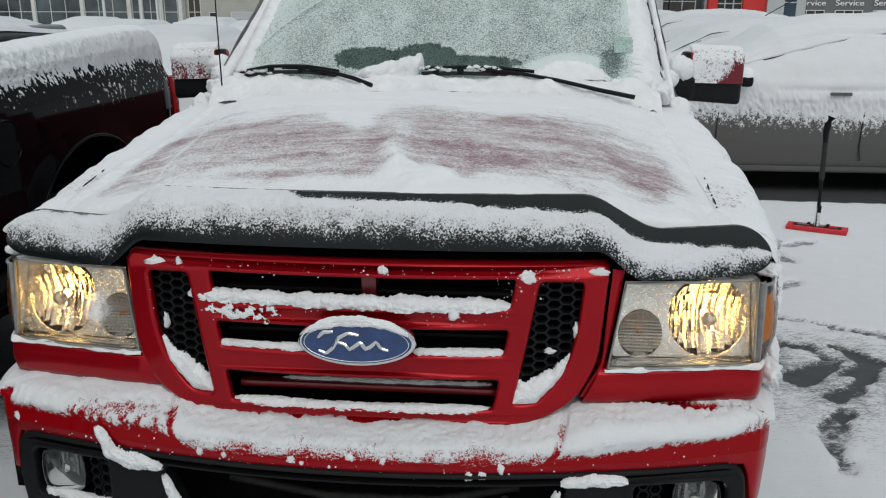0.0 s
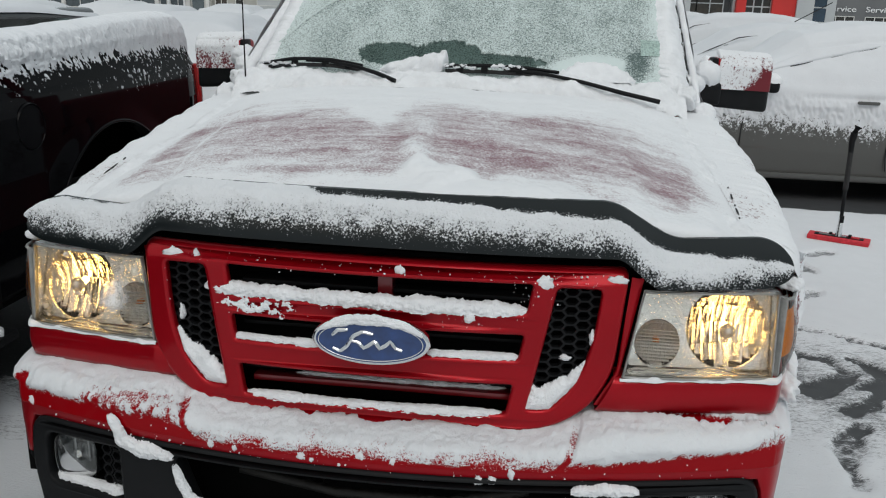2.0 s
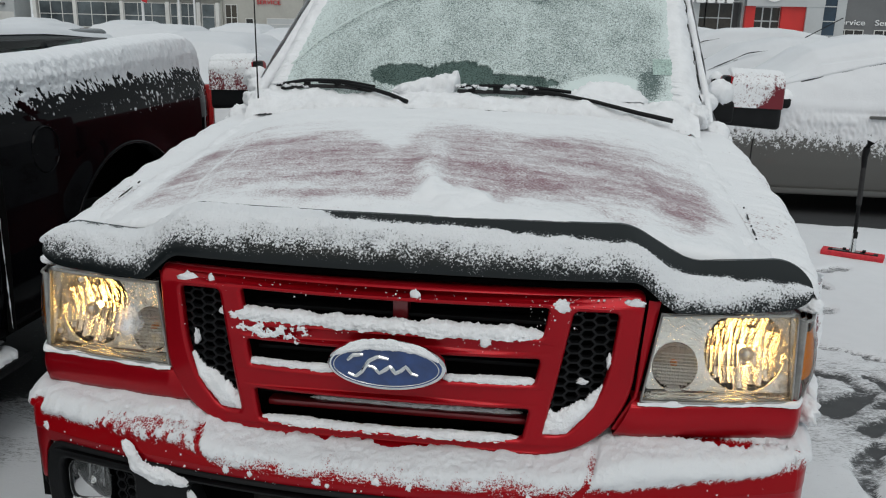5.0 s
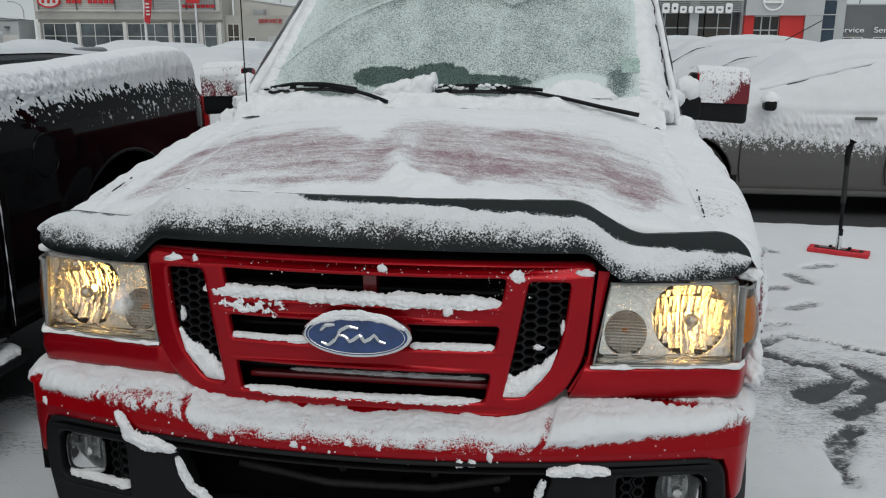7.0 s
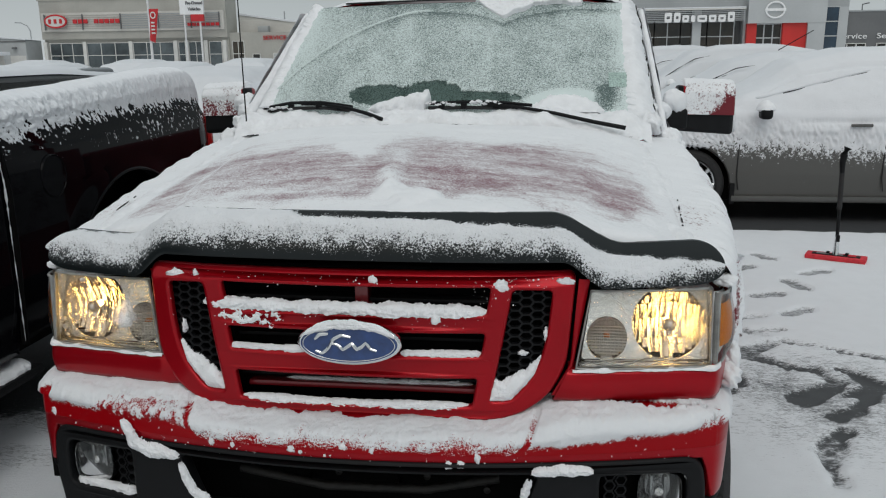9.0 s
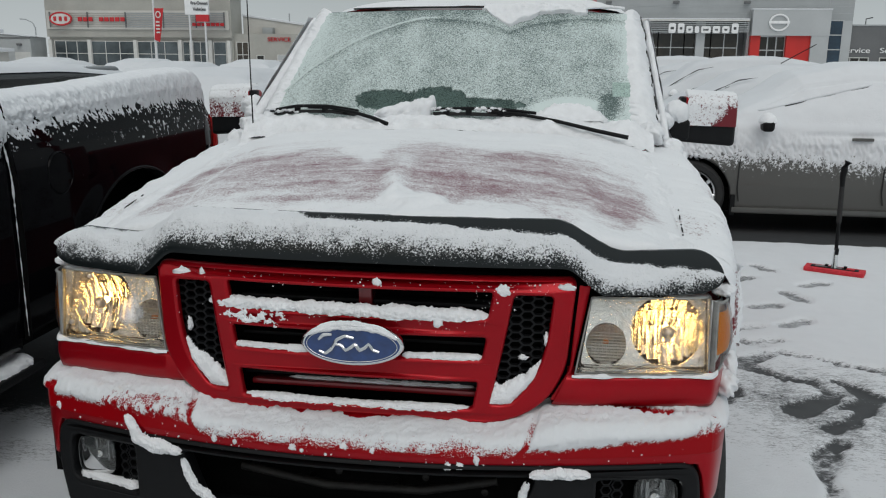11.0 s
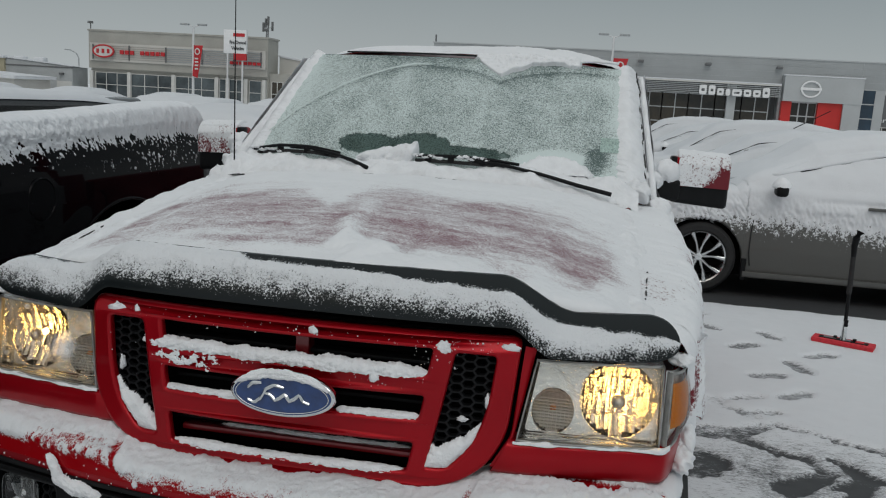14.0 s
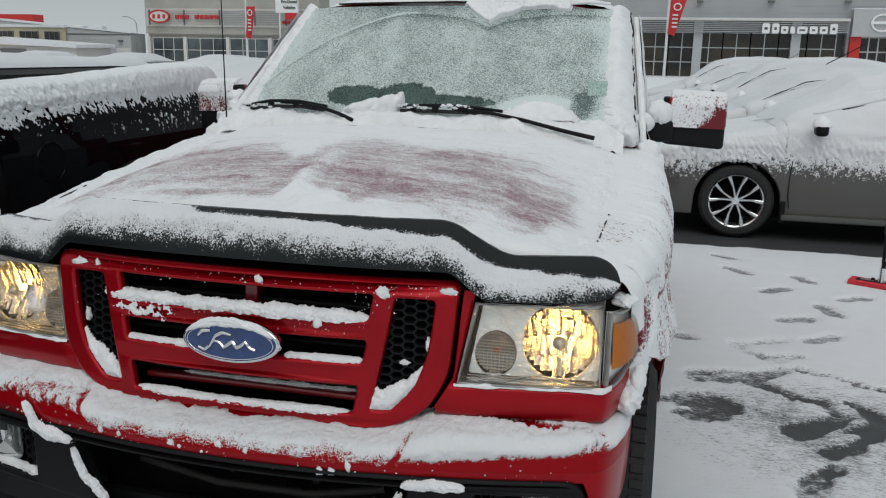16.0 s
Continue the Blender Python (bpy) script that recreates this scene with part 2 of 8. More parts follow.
def dusted_mat(name, under, under_rough, attr="cover", snow_col=(0.82, 0.84, 0.87), grain=420.0, soft=0.16, coat=0.5, metal=0.0, streak=None, bump=0.003, mid=0.45, gain=2.2, spec=0.3):
    """Thin snow on a surface: the attribute says how much of it covers the surface, grain by grain."""
    m = bpy.data.materials.new(name)
    m.use_nodes = True
    nt = m.node_tree
    b = nt.nodes["Principled BSDF"]
    at = nt.nodes.new("ShaderNodeAttribute")
    at.attribute_name = attr
    tc = nt.nodes.new("ShaderNodeTexCoord")
    vec = tc.outputs["Object"]
    n0 = nt.nodes.new("ShaderNodeTexNoise")
    n0.inputs["Scale"].default_value, n0.inputs["Detail"].default_value, n0.inputs["Roughness"].default_value = grain, 3, 0.7
    n1 = nt.nodes.new("ShaderNodeTexNoise")
    n1.inputs["Scale"].default_value, n1.inputs["Detail"].default_value, n1.inputs["Roughness"].default_value = 26.0, 6, 0.7
    vec1 = vec
    if streak:
        mp = nt.nodes.new("ShaderNodeMapping")
        mp.inputs["Scale"].default_value = streak
        nt.links.new(vec, mp.inputs["Vector"])
        vec1 = mp.outputs[0]
    nt.links.new(vec1, n0.inputs["Vector"])
    nt.links.new(vec1, n1.inputs["Vector"])
    ad = nt.nodes.new("ShaderNodeMath")
    ad.operation = "ADD"
    sc0, sc1 = nt.nodes.new("ShaderNodeMath"), nt.nodes.new("ShaderNodeMath")
    sc0.operation = sc1.operation = "MULTIPLY"
    sc0.inputs[1].default_value, sc1.inputs[1].default_value = 1 - mid, mid
    nt.links.new(n0.outputs["Fac"], sc0.inputs[0])
    nt.links.new(n1.outputs["Fac"], sc1.inputs[0])
    nt.links.new(sc0.outputs[0], ad.inputs[0])
    nt.links.new(sc1.outputs[0], ad.inputs[1])
    gn = nt.nodes.new("ShaderNodeMath")
    gn.operation = "MULTIPLY_ADD"
    gn.inputs[1].default_value, gn.inputs[2].default_value = gain, 0.5 - 0.5 * gain
    nt.links.new(ad.outputs[0], gn.inputs[0])
    b.inputs["Specular IOR Level"].default_value = spec
    sub = nt.nodes.new("ShaderNodeMath")
    sub.operation = "SUBTRACT"
    nt.links.new(at.outputs["Fac"], sub.inputs[0])
    nt.links.new(gn.outputs[0], sub.inputs[1])
    mr = nt.nodes.new("ShaderNodeMapRange")
    mr.inputs["From Min"].default_value, mr.inputs["From Max"].default_value = -soft, soft
    nt.links.new(sub.outputs[0], mr.inputs["Value"])
    n2 = nt.nodes.new("ShaderNodeTexNoise")
    n2.inputs["Scale"].default_value, n2.inputs["Detail"].default_value = 9.0, 5
    nt.links.new(vec, n2.inputs["Vector"])
    sn = nt.nodes.new("ShaderNodeMixRGB")
    sn.inputs[1].default_value, sn.inputs[2].default_value = (*[c * 0.93 for c in snow_col], 1), (*snow_col, 1)
    nt.links.new(n2.outputs["Fac"], sn.inputs[0])
    cm = nt.nodes.new("ShaderNodeMixRGB")
    cm.inputs[1].default_value = (*under, 1)
    nt.links.new(mr.outputs[0], cm.inputs[0])
    nt.links.new(sn.outputs[0], cm.inputs[2])
    nt.links.new(cm.outputs[0], b.inputs["Base Color"])
    rr = nt.nodes.new("ShaderNodeMapRange")
    rr.inputs["To Min"].default_value, rr.inputs["To Max"].default_value = under_rough, 0.9
    nt.links.new(mr.outputs[0], rr.inputs["Value"])
    nt.links.new(rr.outputs[0], b.inputs["Roughness"])
    ct = nt.nodes.new("ShaderNodeMapRange")
    ct.inputs["To Min"].default_value, ct.inputs["To Max"].default_value = coat, 0.0
    nt.links.new(mr.outputs[0], ct.inputs["Value"])
    nt.links.new(ct.outputs[0], b.inputs["Coat Weight"])
    b.inputs["Metallic"].default_value = metal
    bp = nt.nodes.new("ShaderNodeBump")
    bp.inputs["Strength"].default_value, bp.inputs["Distance"].default_value = 0.6, bump
    hm = nt.nodes.new("ShaderNodeMath")
    hm.operation = "ADD"
    nt.links.new(n0.outputs["Fac"], hm.inputs[0])
    nt.links.new(mr.outputs[0], hm.inputs[1])
    nt.links.new(hm.outputs[0], bp.inputs["Height"])
    bs = nt.nodes.new("ShaderNodeMath")
    bs.operation, bs.inputs[1].default_value = "MULTIPLY", 0.7
    nt.links.new(mr.outputs[0], bs.inputs[0])
    nt.links.new(bs.outputs[0], bp.inputs["Strength"])
    nt.links.new(bp.outputs[0], b.inputs["Normal"])
    return m


SNOW = mat("snow", (0.88, 0.895, 0.92), 0.85, 0, 0.06, 22, 0.60, 200, spec=0.25)
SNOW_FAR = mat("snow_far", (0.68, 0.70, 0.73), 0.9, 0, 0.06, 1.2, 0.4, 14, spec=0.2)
RED = mat("red_paint", (0.345, 0.0030, 0.0095), 0.34, 0.50, 0.10, 6, 0.0, 300, coat=0.30, spec=0.10)
# darker red for set-back parts: grille brace, crossbar and bed floor
RED_DARK = mat("darker_red", (0.16, 0.004, 0.008), 0.35, 0.2, 0.1, 6, coat=0.6)
BLACK_PLASTIC = mat("black_plastic", (0.0075, 0.008, 0.009), 0.50, 0, 0.25, 20, 0.12, 500, rvar=0.1, spec=0.16)
SMOKED = mat("smoked_acrylic", (0.011, 0.013, 0.013), 0.20, 0, 0.2, 12, 0, 300, coat=0.35, rvar=0.05, spec=0.4)
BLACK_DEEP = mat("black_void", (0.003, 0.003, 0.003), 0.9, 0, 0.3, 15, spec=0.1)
BLACK_PAINT = mat("black_paint", (0.003, 0.003, 0.004), 0.04, 0, 0.3, 3, 0, 200, coat=0.0, spec=0.075)
RUBBER = mat("rubber", (0.016, 0.016, 0.017), 0.75, 0, 0.3, 30, 0.3, 150)
CHROME = mat("chrome", (0.75, 0.76, 0.77), 0.09, 1, 0.04, 12)
HOUSING = mat("lamp_housing", (0.42, 0.42, 0.40), 0.25, 0.8, 0.15, 20, 0.2, 60)
BULB = mat("lit_bulb", (1, 0.9, 0.7), 0.4, emit=(1.0, 0.57, 0.15), power=34)
AMBER = mat("amber_plastic", (1.0, 0.30, 0.008), 0.35, 0, 0.12, 60, 0.5, 140, coat=0.2, spec=0.3)
LENS = clear_mat("clear_lens", (0.97, 0.97, 0.95), 0.03, 0.9, 0.12)
GLASS = clear_mat("tinted_glass", (0.42, 0.50, 0.48), 0.02, 1.0)
BLUE = mat("blue_enamel", (0.012, 0.045, 0.17), 0.30, 0.1, 0.25, 40, coat=0.7, stain=0.5)
GRIT = mat("engine_grime", (0.012, 0.011, 0.010), 0.6, 0.2, 0.5, 18, 0.5, 60)
RED_LENS = mat("red_lens", (0.42, 0.012, 0.012), 0.15, 0, 0.1, 30, 0.3, 90, coat=0.8)

# ---- the red pickup ----
CX = -0.012
truck = thing("pickup_truck", (CX, 1.74, 0), "red compact pickup truck dusted with snow, headlights switched on", "pickup truck")


def tx(me):
    return moved(me, Matrix.Translation((CX, 0, 0)))


def hood_z(x, y):
    """Height of the bonnet and wing tops."""
    zc = np.interp(y, [1.86, 1.93, 2.05, 2.3, 2.6, 3.08, 3.3], [1.195, 1.236, 1.268, 1.310, 1.334, 1.350, 1.358])
    zs = np.interp(y, [1.86, 1.95, 2.05, 2.19, 2.38, 2.6, 2.8, 3.14, 3.3], [1.105, 1.135, 1.161, 1.188, 1.213, 1.240, 1.262, 1.303, 1.312])
    a = np.abs(x)
    z = zc - (zc - zs) * np.clip(a / 0.765, 0, 1.2) ** 2.8
    crease = 0.50 + 0.12 * np.clip((y - 1.95) / 1.1, 0, 1)
    return z - 0.010 * sstep(crease - 0.02, crease + 0.05, a) + 0.006 * sstep(0.30, 0.0, a)


def hood_front(x):
    return 1.946 + 0.115 * np.abs(x / 0.8) ** 2.4


def hood_rear(x):
    return 3.075 + 0.075 * np.abs(x / 0.75) ** 2.2


# bonnet: a sheet with a turned-down edge
def hood_points(nu, nv, inset=0.0):
    x = np.linspace(-0.768 + inset, 0.768 - inset, nu)[:, None] * np.ones((1, nv))
    t = np.linspace(0, 1, nv)[None, :]
    y = hood_front(x) * (1 - t) + hood_rear(x) * t
    return np.stack([x, y, hood_z(x, y)], -1)


HP = hood_points(90, 60)
edge_u = np.concatenate([HP[:1] - [0, 0, 0.03], HP, HP[-1:] - [0, 0, 0.03]], 0)
edge_v = np.concatenate([edge_u[:, :1] - [0, 0, 0.05], edge_u, edge_u[:, -1:] - [0, 0, 0.03]], 1)
part("hood", tx(sheet("hood", edge_v)), RED, truck)

# dusting on the bonnet
nu, nv = 340, 240
HS = hood_points(nu, nv, -0.005)
X, Y = HS[..., 0], HS[..., 1]
yn = (Y - hood_front(X)) / (hood_rear(X) - hood_front(X))
cover = 0.75 + 0.24 * (fbm(X * 4 + 3, Y * 11, 5, 2) - 0.5) + 0.12 * (fbm(X * 30, Y * 70, 3, 6) - 0.5) + 0.38 * (fbm(X * 5, Y * 7, 4, 12) - 0.5)


def patch(cx, cy, rx, ry, depth, seed, turn=0.0):
    c, s = math.cos(turn), math.sin(turn)
    a, b = (X - cx) * c + (Y - cy) * s, (Y - cy) * c - (X - cx) * s
    r = np.sqrt((a / rx) ** 2 + (b / ry) ** 2) + 0.8 * (fbm(X * 6 + seed, Y * 9, 4, seed) - 0.5)
    return depth * sstep(1.25, 0.2, r)


bare = patch(-0.30, 2.42, 0.82, 0.62, 0.27, 3) + patch(0.42, 2.34, 0.72, 0.50, 0.24, 4)
bare += patch(-0.29, 2.36, 0.40, 0.22, 0.16, 5) + patch(0.22, 2.25, 0.26, 0.14, 0.10, 7) + patch(-0.02, 2.25, 0.10, 0.07, 0.10, 9) + patch(0.55, 2.12, 0.26, 0.12, 0.06, 10)
bare += patch(0.575, 2.28, 0.06, 0.15, 0.10, 11, 0.2) + patch(0.68, 2.20, 0.09, 0.07, 0.14, 12) + patch(-0.45, 2.80, 0.30, 0.05, 0.20, 13) + patch(-0.18, 2.06, 0.26, 0.045, 0.22, 15)
bare += patch(0.66, 2.24, 0.12, 0.16, 0.18, 28) + patch(-0.62, 2.36, 0.14, 0.36, 0.12, 29) + patch(-0.67, 2.40, 0.05, 0.40, 0.24, 18) + patch(0.40, 2.60, 0.30, 0.10, 0.12, 19) + patch(0.60, 2.34, 0.20, 0.34, 0.05, 27)
streaks = 0.24 * (fbm(X * 3, Y * 40, 3, 4) - 0.5) * sstep(1.9, 2.2, Y)
clump = 0.5 * sstep(1.0, 0.4, np.sqrt(((X - 0.085) / 0.10) ** 2 + ((Y - 2.06) / 0.09) ** 2) + 0.6 * (fbm(X * 20, Y * 20, 3, 3) - 0.5))
wedge = sstep(0.03, -0.03, np.abs(X + 0.09 + 0.22 * np.clip(Y - 2.33, 0, 1)) - 0.24 * np.clip(Y - 2.33, 0, 1) + 0.06 * (fbm(X * 9, Y * 9, 3, 8) - 0.5)) * sstep(2.33, 2.45, Y)
ridge = 0.32 * wedge + 0.14 * sstep(0.012, 0.0, np.abs(X + 0.59 + 0.12 * (Y - 2.47))) * sstep(2.0, 2.2, Y)
front_pile = 0.42 * sstep(0.20, 0.0, yn * 1.2 + 0.35 * (fbm(X * 7, Y * 7, 4, 21) - 0.5)) * sstep(0.0, 0.35, X)
front_pile += 0.22 * sstep(0.14, 0.0, yn + 0.15 * (fbm(X * 7, Y * 7, 4, 22) - 0.5))
rear_pile = 0.4 * sstep(0.58, 0.92, yn + 0.30 * (fbm(X * 3.2, Y * 3.2, 4, 25) - 0.5))
cover = np.clip(cover - 0.64 * bare + streaks + clump + ridge + front_pile + rear_pile, 0.36, 1.2)
h = 0.003 + 0.010 * np.clip(cover - 0.35, 0, 1) * (0.5 + fbm(X * 9, Y * 9, 4, 33)) + 0.030 * clump * fbm(X * 30, Y * 30, 3, 5)
h += 0.018 * rear_pile * fbm(X * 4, Y * 4, 3, 41) + 0.020 * front_pile * fbm(X * 12, Y * 12, 4, 44) + 0.003 * fbm(X * 90, Y * 90, 2, 45) + 0.009 * (fbm(X * 6 + Y * 3, Y * 17, 4, 46) - 0.4)
seam_h = sstep(0.775, 0.66, np.abs(X))
spine = sstep(0.055, 0.0, np.abs(X - 0.035 + 0.10 * (Y - 2.12) + 0.05 * (fbm(X * 4, Y * 8, 3, 61) - 0.5))) * sstep(2.02, 2.10, Y) * sstep(2.62, 2.36, Y)
# shadow of the dent beside the spine, painted by thinning the cover; no relief
dent_shade = sstep(0.040, 0.0, np.abs(X + 0.045 + 0.08 * (Y - 2.2))) * sstep(2.08, 2.14, Y) * sstep(2.36, 2.26, Y)
heap_y = 2.055 - 0.17 * np.clip(X - 0.10, 0, 1) + 0.05 * (fbm(X * 9, Y * 2, 4, 62) - 0.5)
heap = sstep(0.018, -0.012, Y - heap_y) * sstep(0.02, 0.10, X)
cover = cover + 0.06 * sstep(0.50, 0.74, X + 0.25 * (fbm(X * 5, Y * 5, 4, 64) - 0.5)) + 0.06 * sstep(0.55, 0.75, -X + 0.25 * (fbm(X * 5, Y * 5, 4, 65) - 0.5))
cover = np.clip(cover + 0.18 * spine - 0.08 * dent_shade + 0.30 * heap, 0.34, 1.2)
h += 0.007 * (fbm(X * 15, Y * 15, 4, 66) - 0.4) * seam_h + 0.014 * spine * (0.5 + fbm(X * 22, Y * 22, 3, 63)) + 0.011 * heap
HOOD_SNOW = dusted_mat("dusted_red_paint", (0.225, 0.108, 0.132), 0.5, grain=200, soft=0.22, coat=0.1, streak=(1, 2.0, 1), bump=0.0030, mid=0.30, snow_col=(0.86, 0.875, 0.90))
seam = sstep(0.775, 0.66, np.abs(X))
h = 0.005 + (h - 0.005) * seam
cover = cover + (1.16 - cover) * sstep(0.68, 0.78, np.abs(X) + 0.10 * (fbm(X * 9, Y * 9, 4, 67) - 0.5)) * 0.75
sn = raised(HS, h)
sn = np.concatenate([sn[:, :1] + np.array([0, -0.004, -0.055]), sn[:, :1] + np.array([0, -0.010, -0.020]), sn], 1)
cover = np.concatenate([np.full((nu, 2), 0.95), cover], 1)
solo("snow_layer", tx(sheet("snow_layer", sn, attrs={"cover": cover})), HOOD_SNOW, "thin wind-streaked snow with red paint showing through, on the truck hood", "snow", kind="stuff")


gap_x = np.linspace(-0.30, 0.70, 90)
part("hood_rear_gap", tx(tube("hood_rear_gap", [(x, float(hood_rear(np.array(x))) + 0.004, float(hood_z(np.array(x), hood_rear(np.array(x)))) + 0.013 + 0.010 * (float(fbm(np.array(x * 5.0), np.array(0.2), 3, 47)) - 0.55)) for x in gap_x], 0.0028, 6)), RUBBER, truck)


FENDER_SNOW = dusted_mat("crust_on_red_paint", (0.15, 0.008, 0.016), 0.4, snow_col=(0.86, 0.875, 0.90), grain=120, soft=0.12, coat=0.2, bump=0.006, mid=0.35)


# wings: from the bonnet's edge round and down
def fender_points(side, nu, nv):
    y = np.linspace(2.045, 3.34, nu)[:, None] * np.ones((1, nv))
    t = np.linspace(0, 1, nv)[None, :] * np.ones((nu, 1))
    zt = hood_z(np.full_like(y, 0.772), y)
    xo = np.interp(y, [2.045, 2.10, 2.2, 2.3, 2.4, 2.6, 2.9, 3.1, 3.34], [0.862, 0.880, 0.912, 0.932, 0.948, 0.968, 0.972, 0.962, 0.944])
    ang = np.clip(t / 0.45, 0, 1) * math.pi / 2
    x = 0.772 + (xo - 0.772) * np.sin(ang)
    z = zt - 0.165 * (1 - np.cos(ang)) - (0.36 - 0.16 * sstep(2.6, 3.1, y)) * (x - 0.772) * (1 - np.sin(ang))
    down = np.clip((t - 0.45) / 0.55, 0, 1)
    arch = np.sqrt(np.clip(0.445 ** 2 - (y - 2.60) ** 2, 0, None)) + 0.40
    foot = np.maximum(np.interp(y, [1.985, 2.110, 2.125, 2.20, 2.26, 2.50, 3.0, 3.08, 3.34], [1.094, 1.094, 0.93, 0.90, 0.87, 0.84, 0.42, 0.42, 0.42]), arch)
    z = z - down * (z - foot)
    x = x + 0.028 * sstep(0.16, 0.02, z - foot) * sstep(0.55, 0.35, np.abs(y - 2.60)) - 0.02 * down * (1 - down)
    return np.stack([side * x, y, z], -1)


for side, name in ((1, "fender"), (-1, "fender")):
    FP = fender_points(side, 90, 34)
    part(name, tx(sheet(name, FP, flip=side > 0)), RED, truck)
    for ya, yb in (((2.215, 2.222), (2.240, 2.285), (2.300, 2.306), (2.345, 2.385), (2.430, 2.436)) if side > 0 else ((2.27, 2.36), (2.39, 2.41))):
        part("hood_gap", tx(tube("hood_gap", [(side * (0.787 + 0.068 * (yq - 2.19)) - (0.008 if side > 0 else 0.018) + 0.0006 * math.sin(90 * yq), yq, float(hood_z(np.array(0.772), np.array(yq))) + 0.0055) for yq in np.linspace(ya, yb, 8)], [0.0008, 0.0018, 0.0024, 0.0017, 0.0025, 0.0020, 0.0016, 0.0007], 6)), RUBBER, truck)
    FS = fender_points(side, 240, 100)
    yy, zz = FS[..., 1], FS[..., 2]
    tt = np.linspace(0, 1, 100)[None, :]
    cv = 0.90 - 0.26 * sstep(0.14, 0.42, tt + 0.5 * (fbm(yy * 4, zz * 9, 4, 50 + side) - 0.5)) + 0.40 * (fbm(yy * 14, zz * 6, 5, 52) - 0.5) + 0.42 * (fbm(yy * 48, zz * 7, 4, 54) - 0.5)
    cv = np.clip(cv + 0.35 * sstep(2.35, 2.0, yy) - 0.5 * sstep(0.03, 0.0, np.abs(tt - 0.47 + 0.03 * np.sin(yy * 3))), 0, 1.2)
    hh = 0.0015 + 0.016 * np.clip(cv - 0.3, 0, 1) * (0.3 + fbm(yy * 14, zz * 14, 4, 55)) + 0.014 * (fbm(yy * 26, zz * 18, 4, 57) - 0.45) + 0.005 * np.clip(fbm(yy * 60, zz * 45, 3, 56) - 0.4, 0, 1)
    hh = 0.005 + (hh - 0.005) * sstep(0.0, 0.20, tt)
    hh = hh + 0.026 * np.exp(-((tt - 0.22) / 0.12) ** 2)
    cv = cv + (0.98 - cv) * 0.6 * sstep(0.22, 0.0, tt) - 0.22 * sstep(1.1, 0.3, np.hypot((yy - 2.28) / 0.22, (tt - 0.06) / 0.16) + 0.8 * (fbm(yy * 14, tt * 9, 4, 58) - 0.5))
    solo("snow_layer", tx(sheet("snow_layer", raised(FS, hh, -side), flip=side > 0, attrs={"cover": cv})), FENDER_SNOW, "patchy snow clinging to the truck's red front wing", "snow", kind="stuff")
    part("wheel_arch_liner", tx(box("wheel_arch_liner", (side * 0.62 - 0.01, 2.12, 0.35), (side * 0.62 + 0.01, 3.1, 1.1))), BLACK_DEEP, truck)
# soft snow lying over the joint between bonnet and wings
for side in (-1, 1):
    yq = np.linspace(2.06, 3.12, 220)[:, None] * np.ones((1, 26))
    q = np.linspace(-1, 1, 26)[None, :] * np.ones((220, 1))
    xq = 0.772 + 0.075 * q
    zq = np.where(q <= 0, hood_z(np.minimum(xq, 0.772), yq), hood_z(np.full_like(yq, 0.772), yq) - 0.36 * np.clip(xq - 0.772, 0, 1) - 1.6 * np.clip(xq - 0.772, 0, 1) ** 2)
    bare_q = sstep(0.16, 0.08, np.abs(yq - 2.32)) if side > 0 else 0 * yq
    lump = fbm(xq * 14, yq * 9, 4, 68 + side) - 0.36 + 0.4 * (fbm(xq * 60, yq * 60, 3, 70) - 0.5)
    rise_q = 0.008 + 0.030 * lump * (1 - q * q) - 0.016 * q * q - 0.016 * bare_q
    solo("snow_layer", tx(sheet("snow_layer", np.stack([side * xq, yq, zq + rise_q], -1), flip=side < 0)), SNOW, "soft snow over the joint of hood and wing", "snow", kind="stuff")
# inner engine bay and frame, closing the front
part("radiator_support", tx(box("radiator_support", (-0.72, 2.02, 0.45), (0.72, 2.06, 1.16))), BLACK_DEEP, truck)
part("chassis", tx(box("chassis", (-0.45, 2.1, 0.36), (0.45, 6.4, 0.55), 0.03)), BLACK_DEEP, truck)
part("header_panel", tx(box("header_panel", (-0.66, 1.960, 1.085), (0.66, 2.05, 1.13), 0.01)), BLACK_DEEP, truck)


# deflector along the bonnet's front
def deflector_points(nu, nv, off=0.0):
    x = np.linspace(-0.846, 0.846, nu)[:, None] * np.ones((1, nv))
    v = np.linspace(0, 1, nv)[None, :] * np.ones((nu, 1))
    a = np.abs(x)
    mid = sstep(0.575, 0.470, a)
    mid_top = sstep(0.62, 0.44, a)
    e = np.sqrt(np.clip(1 - (np.clip(a - 0.770, 0, 1) / 0.0765) ** 2, 0.0009, 1))
    z0 = 1.101 + 0.064 * mid
    z1 = 1.188 + 0.076 * mid_top
    y0 = 1.856 + 0.115 * (a / 0.84) ** 2.6
    q = 0.5 + (v - 0.5) * e
    z = z0 + (z1 - z0) * q - 0.006 * (1 - e)
    y = y0 + 0.078 * q ** 1.35 - 0.016 * np.sin(np.pi * q)
    return np.stack([x, y, z], -1)


